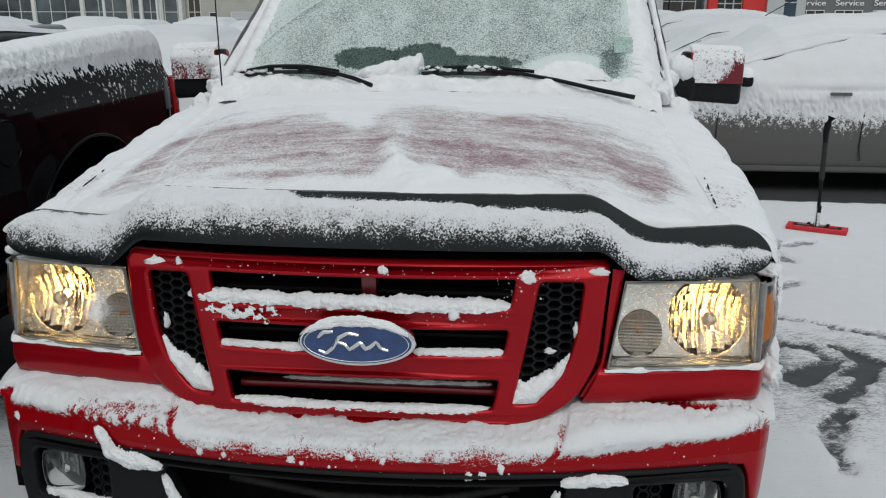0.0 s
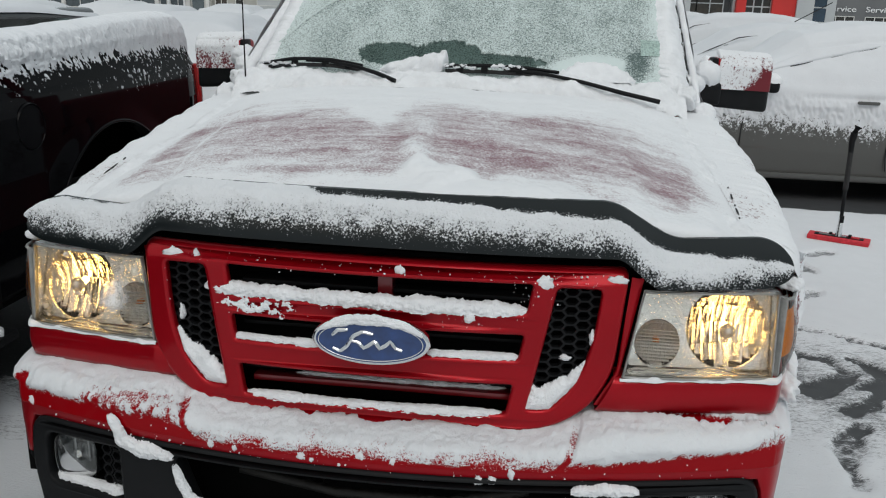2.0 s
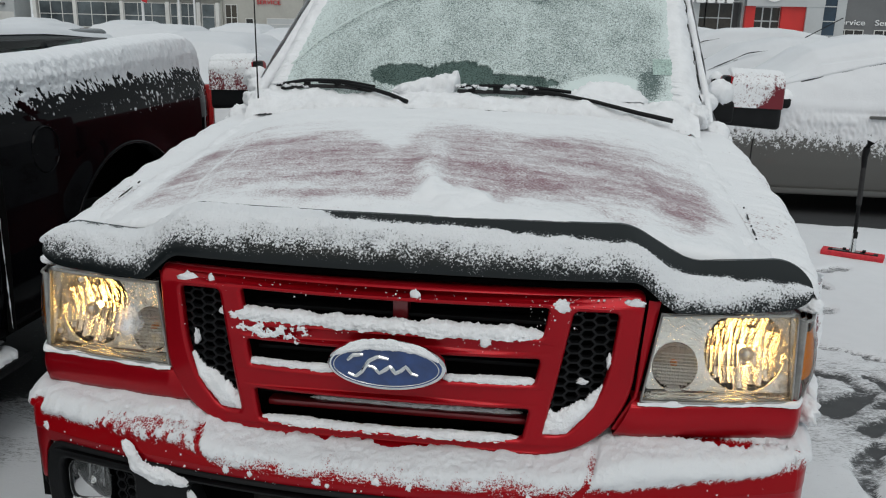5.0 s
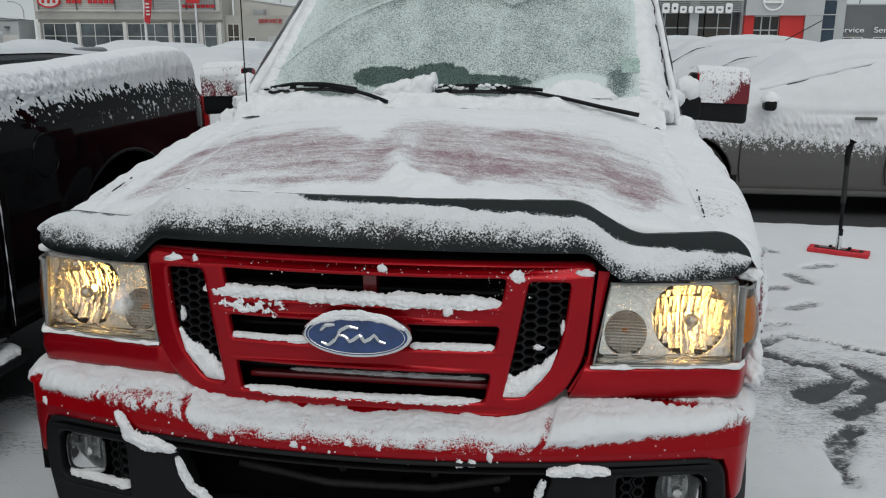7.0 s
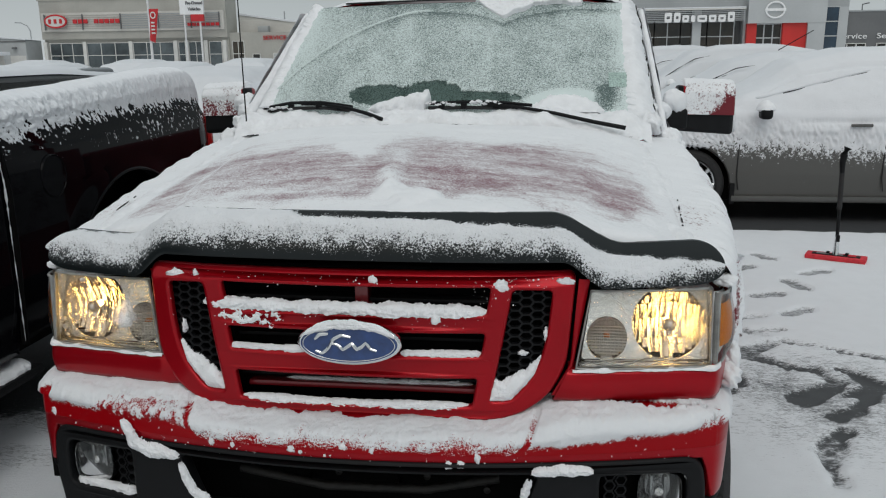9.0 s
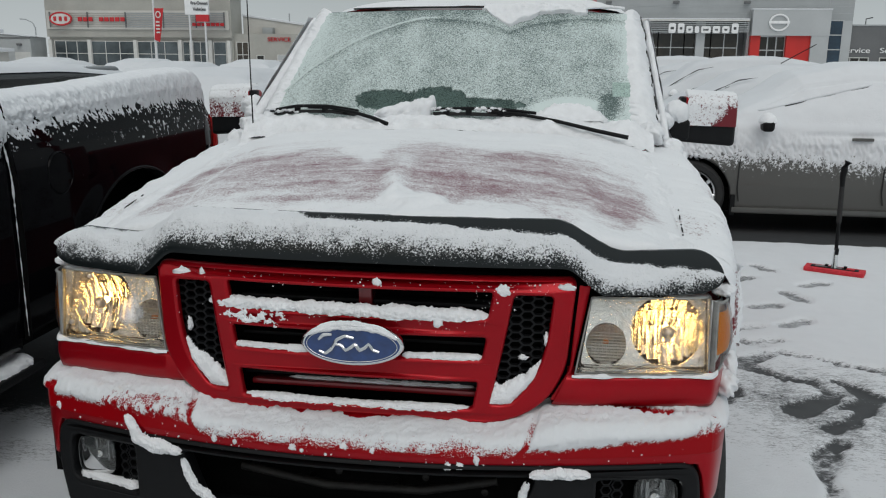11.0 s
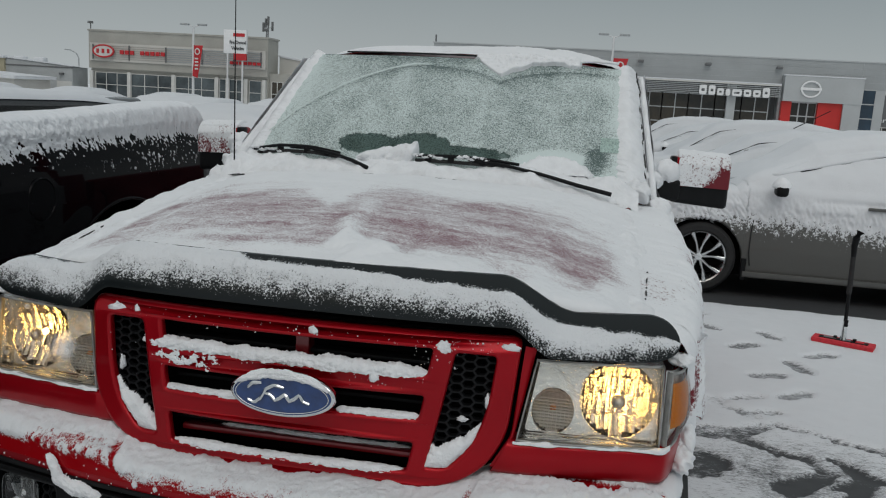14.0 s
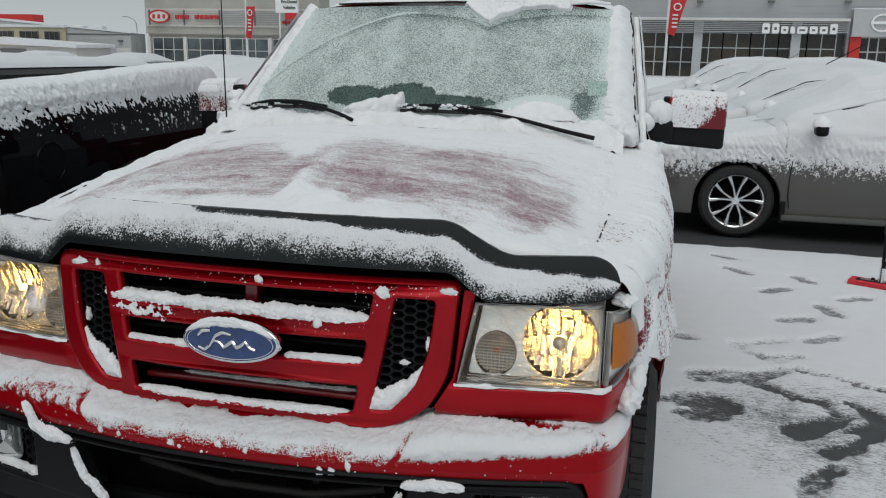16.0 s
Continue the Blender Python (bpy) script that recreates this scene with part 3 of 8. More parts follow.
DP = deflector_points(220, 18)
back = DP + np.array([0, 0.007, 0.002])
loop = np.concatenate([DP, back[:, ::-1]], 1)
part("hood_deflector", tx(sheet("hood_deflector", loop, wrap=True)), SMOKED, truck, "smoked black acrylic bug deflector")
nu, nv = 1000, 72
DS = deflector_points(nu, nv)
X = DS[..., 0]
V = np.linspace(0, 1, nv)[None, :] * np.ones((nu, 1))
edge_n = fbm(X * 30, V * 4, 4, 60) - 0.5
fine = fbm(X * 300, V * 32, 3, 62) - 0.5
low = np.interp(X, [-0.85, -0.60, -0.50, -0.1, 0.25, 0.45, 0.55, 0.80], [0.46, 0.42, 0.44, 0.45, 0.37, 0.30, 0.18, 0.14])
top = np.interp(X, [-0.85, -0.60, -0.52, -0.19, -0.14, 0.10, 0.40, 0.52, 0.60, 0.85], [0.98, 1.02, 1.15, 1.15, 0.90, 0.86, 0.74, 0.70, 0.74, 0.60])
band = np.minimum(0.5 + 1.25 * (V - low + 0.25 * edge_n), 0.5 + 5.0 * (top - V + 0.09 * edge_n))
cover = np.clip(band, -0.3, 1.0) + 0.26 * fine - 0.22 * sstep(0.64, 0.82, X)
thick = sstep(0.45, 0.8, cover)
h = 0.0010 + 0.003 * thick + 0.011 * thick * sstep(0.45, 0.75, V) * sstep(1.0, 0.80, V) * (0.35 + fbm(X * 18, V * 3, 4, 64)) * (1 - 0.6 * sstep(0.62, 0.82, X)) + 0.005 * (fbm(X * 70, V * 9, 3, 66) - 0.5) * thick
DEFLECTOR_SNOW = dusted_mat("grains_on_smoked_acrylic", (0.009, 0.012, 0.013), 0.28, snow_col=(0.84, 0.86, 0.89), grain=235, soft=0.12, coat=0.1, mid=0.30, spec=0.22, bump=0.008)
solo("snow_layer", tx(sheet("snow_layer", raised(DS, h), attrs={"cover": np.clip(cover, 0, 1.2)})), DEFLECTOR_SNOW, "granular snow strip lying on the black hood deflector", "snow", kind="stuff")


# grille surround
def grille_y(x, z):
    return 1.822 + 0.09 * (z - 0.84) + 0.17 * x * x + 0.55 * np.clip(z - 1.108, 0, 1) + 0.25 * np.clip(0.815 - z, 0, 1)


outer = rounded([(-0.515, 1.138), (0.515, 1.138), (0.497, 0.92), (0.455, 0.845), (0.36, 0.788), (0.0, 0.776), (-0.36, 0.788), (-0.455, 0.845), (-0.497, 0.92)], [0.02, 0.02, 0.1, 0.06, 0.12, 0.2, 0.12, 0.06, 0.1])
slot_1 = rounded([(-0.322, 1.104), (0.322, 1.104), (0.312, 1.044), (-0.312, 1.044)], 0.008)
slot_2l = rounded([(-0.309, 0.997), (-0.085, 0.997), (-0.085, 0.945), (-0.300, 0.945)], 0.008)
slot_2r = [(-x, z) for x, z in slot_2l][::-1]
slot_3 = rounded([(-0.292, 0.890), (0.292, 0.890), (0.280, 0.826), (-0.280, 0.826)], 0.008)
comb_r = rounded([(0.372, 1.098), (0.462, 1.096), (0.450, 0.98), (0.425, 0.90), (0.37, 0.838), (0.322, 0.838), (0.346, 0.95)], [0.012, 0.012, 0.05, 0.05, 0.05, 0.01, 0.05])
comb_l = [(-x, z) for x, z in comb_r][::-1]
GRILLE_SHIFT = Matrix.Translation((-0.011, 0, 0))
grille = part("grille", tx(moved(plate("grille", [outer, slot_1, slot_2l, slot_2r, slot_3, comb_r, comb_l], 0.026, 0.009, grille_y, 50, 3), GRILLE_SHIFT)), RED, truck, "red painted grille surround")
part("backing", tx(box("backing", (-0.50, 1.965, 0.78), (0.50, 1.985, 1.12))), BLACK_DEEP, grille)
for z in (1.06, 0.965, 0.862):
    part("louvre", tx(box("louvre", (-0.31, 1.900, z - 0.004), (0.31, 1.950, z + 0.004), 0.002)), BLACK_PLASTIC, grille)
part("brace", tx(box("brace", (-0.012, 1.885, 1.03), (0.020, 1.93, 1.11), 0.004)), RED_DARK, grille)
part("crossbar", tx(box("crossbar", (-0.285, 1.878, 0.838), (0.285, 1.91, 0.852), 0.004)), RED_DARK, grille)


# honeycomb inserts
def comb(side):
    a, rim = 0.0150, 0.0028
    V, F = [], []
    outline = comb_r
    n = len(outline)

    def inside(x, z):
        ok = False
        for i in range(n):
            (x0, z0), (x1, z1) = outline[i], outline[i - 1]
            if (z0 > z) != (z1 > z) and x < (x1 - x0) * (z - z0) / (z1 - z0) + x0:
                ok = not ok
        return ok
    w = a * math.sqrt(3) * 0.62
    for r in range(-1, 24):
        for c in range(-1, 11):
            cx, cz = 0.325 + 1.5 * a * 1.15 * c, 0.835 + w * 1.25 * (r + 0.5 * (c % 2))
            if not (inside(cx, cz) or inside(cx - 0.012, cz) or inside(cx + 0.012, cz)):
                continue
            k0 = len(V)
            for depth in (0.0, 0.016):
                for rad in (1.0, 0.82):
                    for k in range(6):
                        q = math.pi / 3 * k
                        x, z = cx + a * 1.15 * rad * math.cos(q), cz + w * 0.722 * rad * math.sin(q)
                        V.append((side * x, float(grille_y(np.array(x), np.array(z))) + 0.020 + depth, z))
            for k in range(6):
                j = (k + 1) % 6
                F.append((k0 + k, k0 + j, k0 + 6 + j, k0 + 6 + k))
                F.append((k0 + 6 + k, k0 + 6 + j, k0 + 18 + j, k0 + 18 + k))
    return mesh("honeycomb", V, F)


for side in (-1, 1):
    part("honeycomb", tx(moved(comb(side), GRILLE_SHIFT)), BLACK_PLASTIC, grille, "black plastic honeycomb mesh")

# oval badge with a plain flowing stroke
BZ, BX = 0.984, -0.008
badge = part("badge", tx(plate("badge", [ellipse(BX, BZ, 0.122, 0.050, 72)], 0.022, 0.006, lambda x, z: 1.796 + 0.12 * x * x + 0.10 * (z - BZ), 60, 3)), CHROME, truck, "oval blue badge with a chrome rim")
part("field", tx(plate("field", [ellipse(BX, BZ, 0.113, 0.0425, 72)], 0.012, 0.002, lambda x, z: 1.7925 + 0.12 * x * x + 0.10 * (z - BZ), 60)), BLUE, badge)
part("ring", tx(plate("ring", [ellipse(BX, BZ, 0.1085, 0.0395, 72), ellipse(BX, BZ, 0.1060, 0.0375, 72)], 0.008, 0.001, lambda x, z: 1.7915 + 0.12 * x * x + 0.10 * (z - BZ), 60)), CHROME, badge)
strokes = [[(-0.076, -0.016), (-0.060, -0.022), (-0.046, -0.010), (-0.034, 0.012), (-0.016, 0.022), (0.006, 0.018)],
           [(-0.040, 0.002), (-0.024, 0.000), (-0.012, -0.012), (0.000, -0.004), (0.010, 0.004), (0.020, -0.010), (0.032, -0.004), (0.042, 0.006), (0.052, -0.008), (0.066, -0.012)],
           [(-0.078, 0.010), (-0.066, 0.022), (-0.046, 0.024)]]
for st in strokes:
    pts = resample(st, 22)
    rad = [0.0028 + 0.0018 * math.sin(math.pi * k / 21) for k in range(22)]
    part("stroke", tx(tube("stroke", [(BX + x, 1.7905 + 0.12 * (BX + x) ** 2 + 0.10 * z, BZ + z) for x, z in pts], rad, 6)), CHROME, badge)


# snow strips on ledges: a lumpy bar along x
def ledge_snow(x0, x1, z0, depth, height, yfun, seed, jag=1.0, label="lumpy strip of snow lying on a red grille bar", slope=0.0):
    nu, nv = max(20, int((x1 - x0) / 0.0022)), 26
    u = np.linspace(0, 1, nu)[:, None] * np.ones((1, nv))
    th = np.linspace(-0.35, math.pi + 0.35, nv)[None, :] * np.ones((nu, 1))
    x = x0 + (x1 - x0) * u
    taper = np.clip(np.sin(math.pi * np.clip(u, 0, 1)) * 5, 0, 1) ** 0.5
    lump = 0.66 + 0.38 * jag * (fbm(x * 26 + seed, x * 0 + seed, 4, seed) - 0.35)
    rough_n = 0.50 * (fbm(x * 130 + seed, th * 6, 4, seed + 1) - 0.5)
    r = taper * np.clip(lump + rough_n, 0.08, 2)
    y = yfun(x, z0) + 0.012 - np.cos(th) * -depth * (0.55 + 0.45 * r) * np.where(np.cos(th) > 0, -0.6, -1.0)
    y = yfun(x, z0) - depth * r * np.cos(th) * np.where(np.cos(th) > 0, 1.0, 0.9) + 0.014
    z = z0 + slope * (x - x0) + height * r * np.sin(th) - 0.002
    P = np.stack([x, y, z], -1)
    return solo("snow_strip", tx(sheet("snow_strip", P, flip=True)), SNOW, label, "snow", group="snow on the grille", kind="")


ledge_snow(-0.388, 0.308, 1.050, 0.026, 0.025, grille_y, 70, 1.3, slope=-0.006)
ledge_snow(-0.322, -0.116, 0.948, 0.016, 0.013, grille_y, 72)
ledge_snow(0.100, 0.292, 0.948, 0.016, 0.014, grille_y, 74)
ledge_snow(-0.300, 0.268, 0.824, 0.020, 0.014, grille_y, 76)
ledge_snow(-0.20, 0.27, 0.852, 0.012, 0.012, lambda x, z: 1.885 + 0.1 * x * x, 78, 1.8)


def clod(x, y, z, rx, ry, rz, seed, n=20, label="small clump of snow stuck to the truck", name="snow_clump", group="snow clumps", rough=1.15):
    th = np.linspace(0, math.pi, n)[:, None] * np.ones((1, 2 * n))
    ph = np.linspace(0, 2 * math.pi, 2 * n, endpoint=False)[None, :] * np.ones((n, 1))
    px, py, pz = np.sin(th) * np.cos(ph), np.sin(th) * np.sin(ph), np.cos(th)
    k = 0.975 + rough * (fbm(px * 2.4 + seed + 9 + pz, py * 2.4 + seed * 1.7 + pz * 1.6 + 9, 4, seed) - 0.5)
    if n < 16:
        k = k * (0.62 + 0.75 * fbm(px * 4.5 - seed + pz * 3, py * 4.5 + seed + pz * 4, 3, seed + 5))
    P = np.stack([CX + x + rx * px * k, y + ry * py * k, z + rz * pz * k], -1)
    return solo(name, sheet(name, P, wrap=True), SNOW, label, "snow", group=group)


def crust(X, Z, yfun, m, deep, label, name="snow_crust", category="snow", group="snow clumps"):
    """A ragged crust on a front face: only where m is above nought."""
    Y = yfun(X, Z) - deep * np.sqrt(np.clip(m, 0, 1))
    nu, nv = X.shape
    ok = m > 0
    cells = ok[:-1, :-1] & ok[1:, :-1] & ok[1:, 1:] & ok[:-1, 1:]
    F = [(i * nv + j, (i + 1) * nv + j, (i + 1) * nv + j + 1, i * nv + j + 1) for i, j in np.argwhere(cells)]
    me = mesh(name, np.stack([X, Y, Z], -1).reshape(-1, 3), F, True)
    bm = bmesh.new()
    bm.from_mesh(me)
    bmesh.ops.delete(bm, geom=[v for v in bm.verts if not v.link_faces], context="VERTS")
    bm.to_mesh(me)
    bm.free()
    return solo(name, tx(me), SNOW, label, category, group=group)


for i, (x, z, rx, rz) in enumerate([(0.437, 0.995, 0.005, 0.014), (0.385, 0.950, 0.012, 0.005), (-0.440, 0.985, 0.006, 0.016), (-0.336, 0.93, 0.005, 0.008)]):
    clod(x, float(grille_y(np.array(x), np.array(z))) + 0.014, z, rx, 0.008, rz, 80 + i, 14, "snow chip caught in the honeycomb")
rng = random.Random(11)
chips = [(-0.455, 1.115, 0.022, 0.012), (-0.400, 1.118, 0.007, 0.011), (0.040, 1.121, 0.010, 0.012), (0.185, 1.032, 0.011, 0.010), (0.335, 1.110, 0.016, 0.014), (0.480, 1.118, 0.020, 0.009)]
chips += [(rng.uniform(-0.33, 0.42), 1.105 + rng.uniform(-0.006, 0.018), rng.uniform(0.0012, 0.003), rng.uniform(0.0012, 0.0026)) for _ in range(11)]
for i, (x, z, rx, rz) in enumerate(chips):
    clod(x, float(grille_y(np.array(x), np.array(z))) - 0.0005, z, rx * 0.95, 0.0024, rz * 0.95, 100 + i, 8 if rx < 0.004 else 14, "snow chip stuck to the red grille")

# ---- headlights ----
def below_lamp(x):
    """Depth of the painted panel under a headlight."""
    x = np.asarray(x, float)
    return 1.868 + 0.17 * np.clip(x - 0.5, 0, 0.33) + 0.17 * np.clip((x - 0.825) / 0.06, 0, 1.2) ** 1.6


BOWL = mat("faceted_reflector", (0.95, 0.92, 0.87), 0.13, 1, 0.05, 60, 0.30, 160)
SILVERED = mat("silvered_plastic", (0.95, 0.96, 0.95), 0.28, 0.9, 0.1, 50, 0.3, 120)
SHIELD = mat("bulb_shield", (0.80, 0.78, 0.74), 0.22, 0.7, 0.1, 40)
PANEL = mat("bright_reflector_panel", (0.96, 0.96, 0.95), 0.22, 1, 0.06, 30, 0.50, 45)
BEZEL = mat("headlight_bezel", (0.30, 0.30, 0.29), 0.35, 0.3, 0.2, 30)
FOG_REFLECTOR = mat("fog_reflector", (0.30, 0.31, 0.32), 0.16, 1, 0.3, 40, 0.3, 60)
BEAD = mat("water_bead", (1.0, 0.99, 0.96), 0.02)
BEAD.node_tree.nodes["Principled BSDF"].inputs["Transmission Weight"].default_value = 1.0
BEAD.node_tree.nodes["Principled BSDF"].inputs["IOR"].default_value = 1.33


def lens_pt(u, v, off=0.0):
    """u from the grille outwards, v upwards."""
    bl, br, tl, tr = np.array([0.505, 1.878, 0.911]), np.array([0.820, 1.930, 0.911]), np.array([0.537, 1.908, 1.093]), np.array([0.816, 1.952, 1.095])
    u, v = np.asarray(u)[..., None], np.asarray(v)[..., None]
    p = bl * (1 - u) * (1 - v) + br * u * (1 - v) + tl * (1 - u) * v + tr * u * v
    return p + np.array([0, -1.0, 0]) * (0.016 * 4 * u * (1 - u) * (0.5 + 2 * v * (1 - v)) - off)


def lens_grid(nu, nv, u0=0.0, u1=1.0, v0=0.0, v1=1.0, off=0.0):
    u = np.linspace(u0, u1, nu)[:, None] * np.ones((1, nv))
    v = np.linspace(v0, v1, nv)[None, :] * np.ones((nu, 1))
    return lens_pt(u, v, off)


def bowl(cx, cz, y_front, r, depth, cols, rows, bulge, tilt, seed):
    """A deep reflector of many small convex facets, each tilted a little its own way."""
    rnd = random.Random(seed)
    V, F, sub_n = [], [], 5
    for i in range(cols):
        for j in range(rows):
            ta, tb = rnd.uniform(-tilt, tilt), 0.45 * rnd.uniform(-tilt, tilt)
            k0 = len(V)
            for a in range(sub_n):
                for b in range(sub_n):
                    p, q = a / (sub_n - 1), b / (sub_n - 1)
                    x, z = -1 + 2 * (i + p) / cols, -1 + 2 * (j + q) / rows
                    y = y_front + depth * (1 - min(x * x + z * z, 1.1)) - bulge * (math.sin(math.pi * p) + 0.8 * math.sin(math.pi * q)) + (ta * (p - 0.5) / cols + tb * (q - 0.5) / rows) * 2 * r
                    V.append((cx + r * x, y, cz + r * z))
            for a in range(sub_n - 1):
                for b in range(sub_n - 1):
                    f = [k0 + a * sub_n + b, k0 + (a + 1) * sub_n + b, k0 + (a + 1) * sub_n + b + 1, k0 + a * sub_n + b + 1]
                    if all(math.hypot(V[v][0] - cx, V[v][2] - cz) < r * 1.02 for v in f):
                        F.append(f)
    return mesh("reflector_bowl", V, F, True)


def headlight(side):
    M = Matrix.Diagonal((side, 1, 1, 1))

    def fix(me):
        if side < 0:
            me.transform(M)
            me.flip_normals()
        return tx(me)
    # shell behind the lens
    back = lens_grid(12, 8, off=0.10)
    back[..., 1] = 2.03
    lamp = part("headlight", fix(sheet("headlight", back, flip=False)), HOUSING, truck, "lit clear halogen headlight")
    U = np.concatenate([np.linspace(0, 1, 16), np.ones(10), np.linspace(1, 0, 16), np.zeros(10)])
    W = np.concatenate([np.zeros(16), np.linspace(0, 1, 10), np.ones(16), np.linspace(1, 0, 10)])
    loops = []
    for grow, off in ((0.0, 0.004), (0.0, -0.003), (0.014, -0.004), (0.018, 0.002), (0.016, 0.012)):
        uu, ww = U * (1 - 2 * grow * 0.75) + grow * 0.75, W * (1 - 2 * grow * 1.2) + grow * 1.2
        loops.append(lens_pt(uu, ww, off))
    part("bezel", fix(sheet("bezel", np.stack(loops, 0), flip=False)), BEZEL, lamp)
    deep = np.stack([lens_pt(U, W, 0.006), lens_pt(U * 0.98 + 0.01, W * 0.97 + 0.015, 0.055)], 0)
    part("side_wall", fix(sheet("side_wall", deep)), PANEL, lamp)
    # base reflector panel with two round openings
    bend = lambda x, z: 1.965 + 0.10 * (x - 0.65) + 0.28 * (z - 1.0)
    panel_o = rounded([(0.520, 0.918), (0.816, 0.918), (0.813, 1.088), (0.545, 1.088)], 0.01)
    part("panel", fix(plate("panel", [panel_o, ellipse(0.723, 1.000, 0.084, 0.084), ellipse(0.580, 0.965, 0.047, 0.050)], 0.006, 0.001, bend)), PANEL, lamp)
    part("reflector_bowl", fix(bowl(0.723, 1.000, 1.974, 0.086, 0.044, 17, 4, 0.0011, 0.45, 3)), BOWL, lamp)
    part("reflector_bowl", fix(bowl(0.580, 0.965, 1.960, 0.050, 0.018, 10, 12, 0.0008, 0.15, 4)), SILVERED, lamp)
    # fluted inner marker lens
    n = 26
    fl = np.zeros((n * 3, 30, 3))
    for i in range(n * 3):
        for k in range(30):
            q, a = (i + 0.5) / (n * 3) * 2 - 1, k / 29 * 2 - 1
            zz = 0.048 * a
            xx = 0.046 * q * math.sqrt(max(0.0, 1 - a * a) + 0.02)
            fl[i, k] = (0.580 + xx, 1.944 + 0.0030 * math.sin(i * 2 * math.pi / 6) + 0.0024 * math.sin(k * 2 * math.pi / 3), 0.965 + zz)
    part("marker_lens", fix(sheet("marker_lens", fl)), clear_mat("fluted_lens", (0.97, 0.95, 0.93), 0.08, 0.5), lamp)
    V, F = [], []
    bars = [(-0.044 + 0.0075 * k, 0, 0.0026 if k < 7 else 0.0008) for k in range(11)] + [(-0.036 + 0.009 * k, 1, 0.0010) for k in range(9)]
    for c0, way, t in bars:
        half = math.sqrt(max(0.046 ** 2 - c0 * c0, 0.0))
        lo_h, hi_h = -half, (half if way == 0 else min(half, 0.004))
        k0 = len(V)
        for e in (lo_h, hi_h):
            for da, dy in ((-t, 0.003), (0, -0.001), (t, 0.003)):
                a, b = (e, c0 + da) if way == 0 else (c0 + da, e)
                V.append((0.580 + a, 1.941 + dy, 0.965 + b))
        F += [(k0, k0 + 1, k0 + 4, k0 + 3), (k0 + 1, k0 + 2, k0 + 5, k0 + 4)]
    part("prism_grid", fix(mesh("prism_grid", V, F)), SILVERED, lamp)
    part("marker_bulb", fix(lathe("marker_bulb", [(0.001, 1.955), (0.006, 1.958), (0.008, 1.966), (0.006, 1.978)], 16, "y", (0.580, 0, 0.965))), AMBER, lamp)
    # bulb behind its round shield
    part("bulb", fix(lathe("bulb", [(0.0005, 1.968), (0.005, 1.969), (0.0075, 1.974), (0.0075, 1.996), (0.0005, 2.000)], 16, "y", (0.723, 0, 1.000))), BULB, lamp, "glowing halogen bulb")
    part("bulb_shield", fix(lathe("bulb_shield", [(0.0005, 1.944), (0.008, 1.946), (0.014, 1.951), (0.0165, 1.958), (0.0165, 1.962)], 24, "y", (0.723, 0, 1.000))), SHIELD, lamp)
    part("shield_stay", fix(tube("shield_stay", [(0.723, 1.966, 0.990), (0.723, 1.985, 0.955), (0.723, 1.992, 0.945)], 0.0014, 6)), CHROME, lamp)
    part("lens", fix(sheet("lens", lens_grid(24, 16))), LENS, lamp, "clear polycarbonate lens")
    # meltwater beads on the lens
    rnd = random.Random(90 + side)
    V, F = [], []
    for _ in range(760):
        u, v = rnd.uniform(0.05, 0.97), rnd.uniform(0.10, 0.97)
        c = lens_pt(u, v, -0.0002)
        r, k0 = rnd.uniform(0.0004, 0.0011) * (1.5 if rnd.random() < 0.15 else 1), len(V)
        V.append((c[0], c[1] - 0.6 * r, c[2]))
        for m_, d_ in ((0.7, 0.42), (1.0, 0.0)):
            V += [(c[0] + m_ * r * math.cos(q * math.pi / 4), c[1] - d_ * r, c[2] + m_ * r * math.sin(q * math.pi / 4)) for q in range(8)]
        for q in range(8):
            q1 = (q + 1) % 8
            F += [(k0, k0 + 1 + q, k0 + 1 + q1), (k0 + 1 + q, k0 + 9 + q, k0 + 9 + q1, k0 + 1 + q1)]
    part("meltwater", fix(mesh("meltwater", V, F, True)), BEAD, lamp, "fine beads of meltwater")
    # moulded bulge line along the lens's foot
    part("lens_ridge", fix(tube("lens_ridge", [tuple(lens_pt(0.15 + 0.75 * k / 20, 0.05 + 0.10 * math.exp(-((k - 11) / 4.0) ** 2), 0.003)) for k in range(21)], 0.0022, 6)), CHROME, lamp)
    for k, vz in enumerate((0.035, 0.075, 0.115)):
        part("lens_rib", fix(tube("lens_rib", [tuple(lens_pt(0.06 + (0.88 - 0.12 * k) * q / 12, vz, 0.004)) for q in range(13)], 0.0012, 5)), SILVERED, lamp)
    for k in range(7):
        part("lens_rib", fix(tube("lens_rib", [tuple(lens_pt(0.16 + 0.028 * k, 0.93 - 0.05 * k, 0.004)), tuple(lens_pt(0.25 + 0.026 * k, 0.86 - 0.05 * k, 0.004))], 0.0006, 5)), SILVERED, lamp)
    # side turn lamp wrapping round the corner
    nu, nv = 18, 14
    s = np.linspace(0, 1, nu)[:, None] * np.ones((1, nv))
    v = np.linspace(0, 1, nv)[None, :] * np.ones((nu, 1))
    wide = np.where(v > 0.3, 0.066 - 0.022 * ((v - 0.3) / 0.7) ** 2, 0.066 - 0.026 * ((0.3 - v) / 0.3) ** 2)
    x = 0.834 + wide * np.sin(s * math.pi / 2)
    y = 1.950 + 0.150 * (1 - np.cos(s * math.pi / 2)) + 0.020 * s + 0.012 * v
    z = (0.908 + 0.014 * s) + (1.080 - 0.908 - 0.026 * s) * v
    T = np.stack([x, y, z], -1)
    turn = part("turn_signal", fix(sheet("turn_signal", T + np.array([-0.012, 0.014, 0]))), SILVERED, truck, "amber and clear side turn signal")
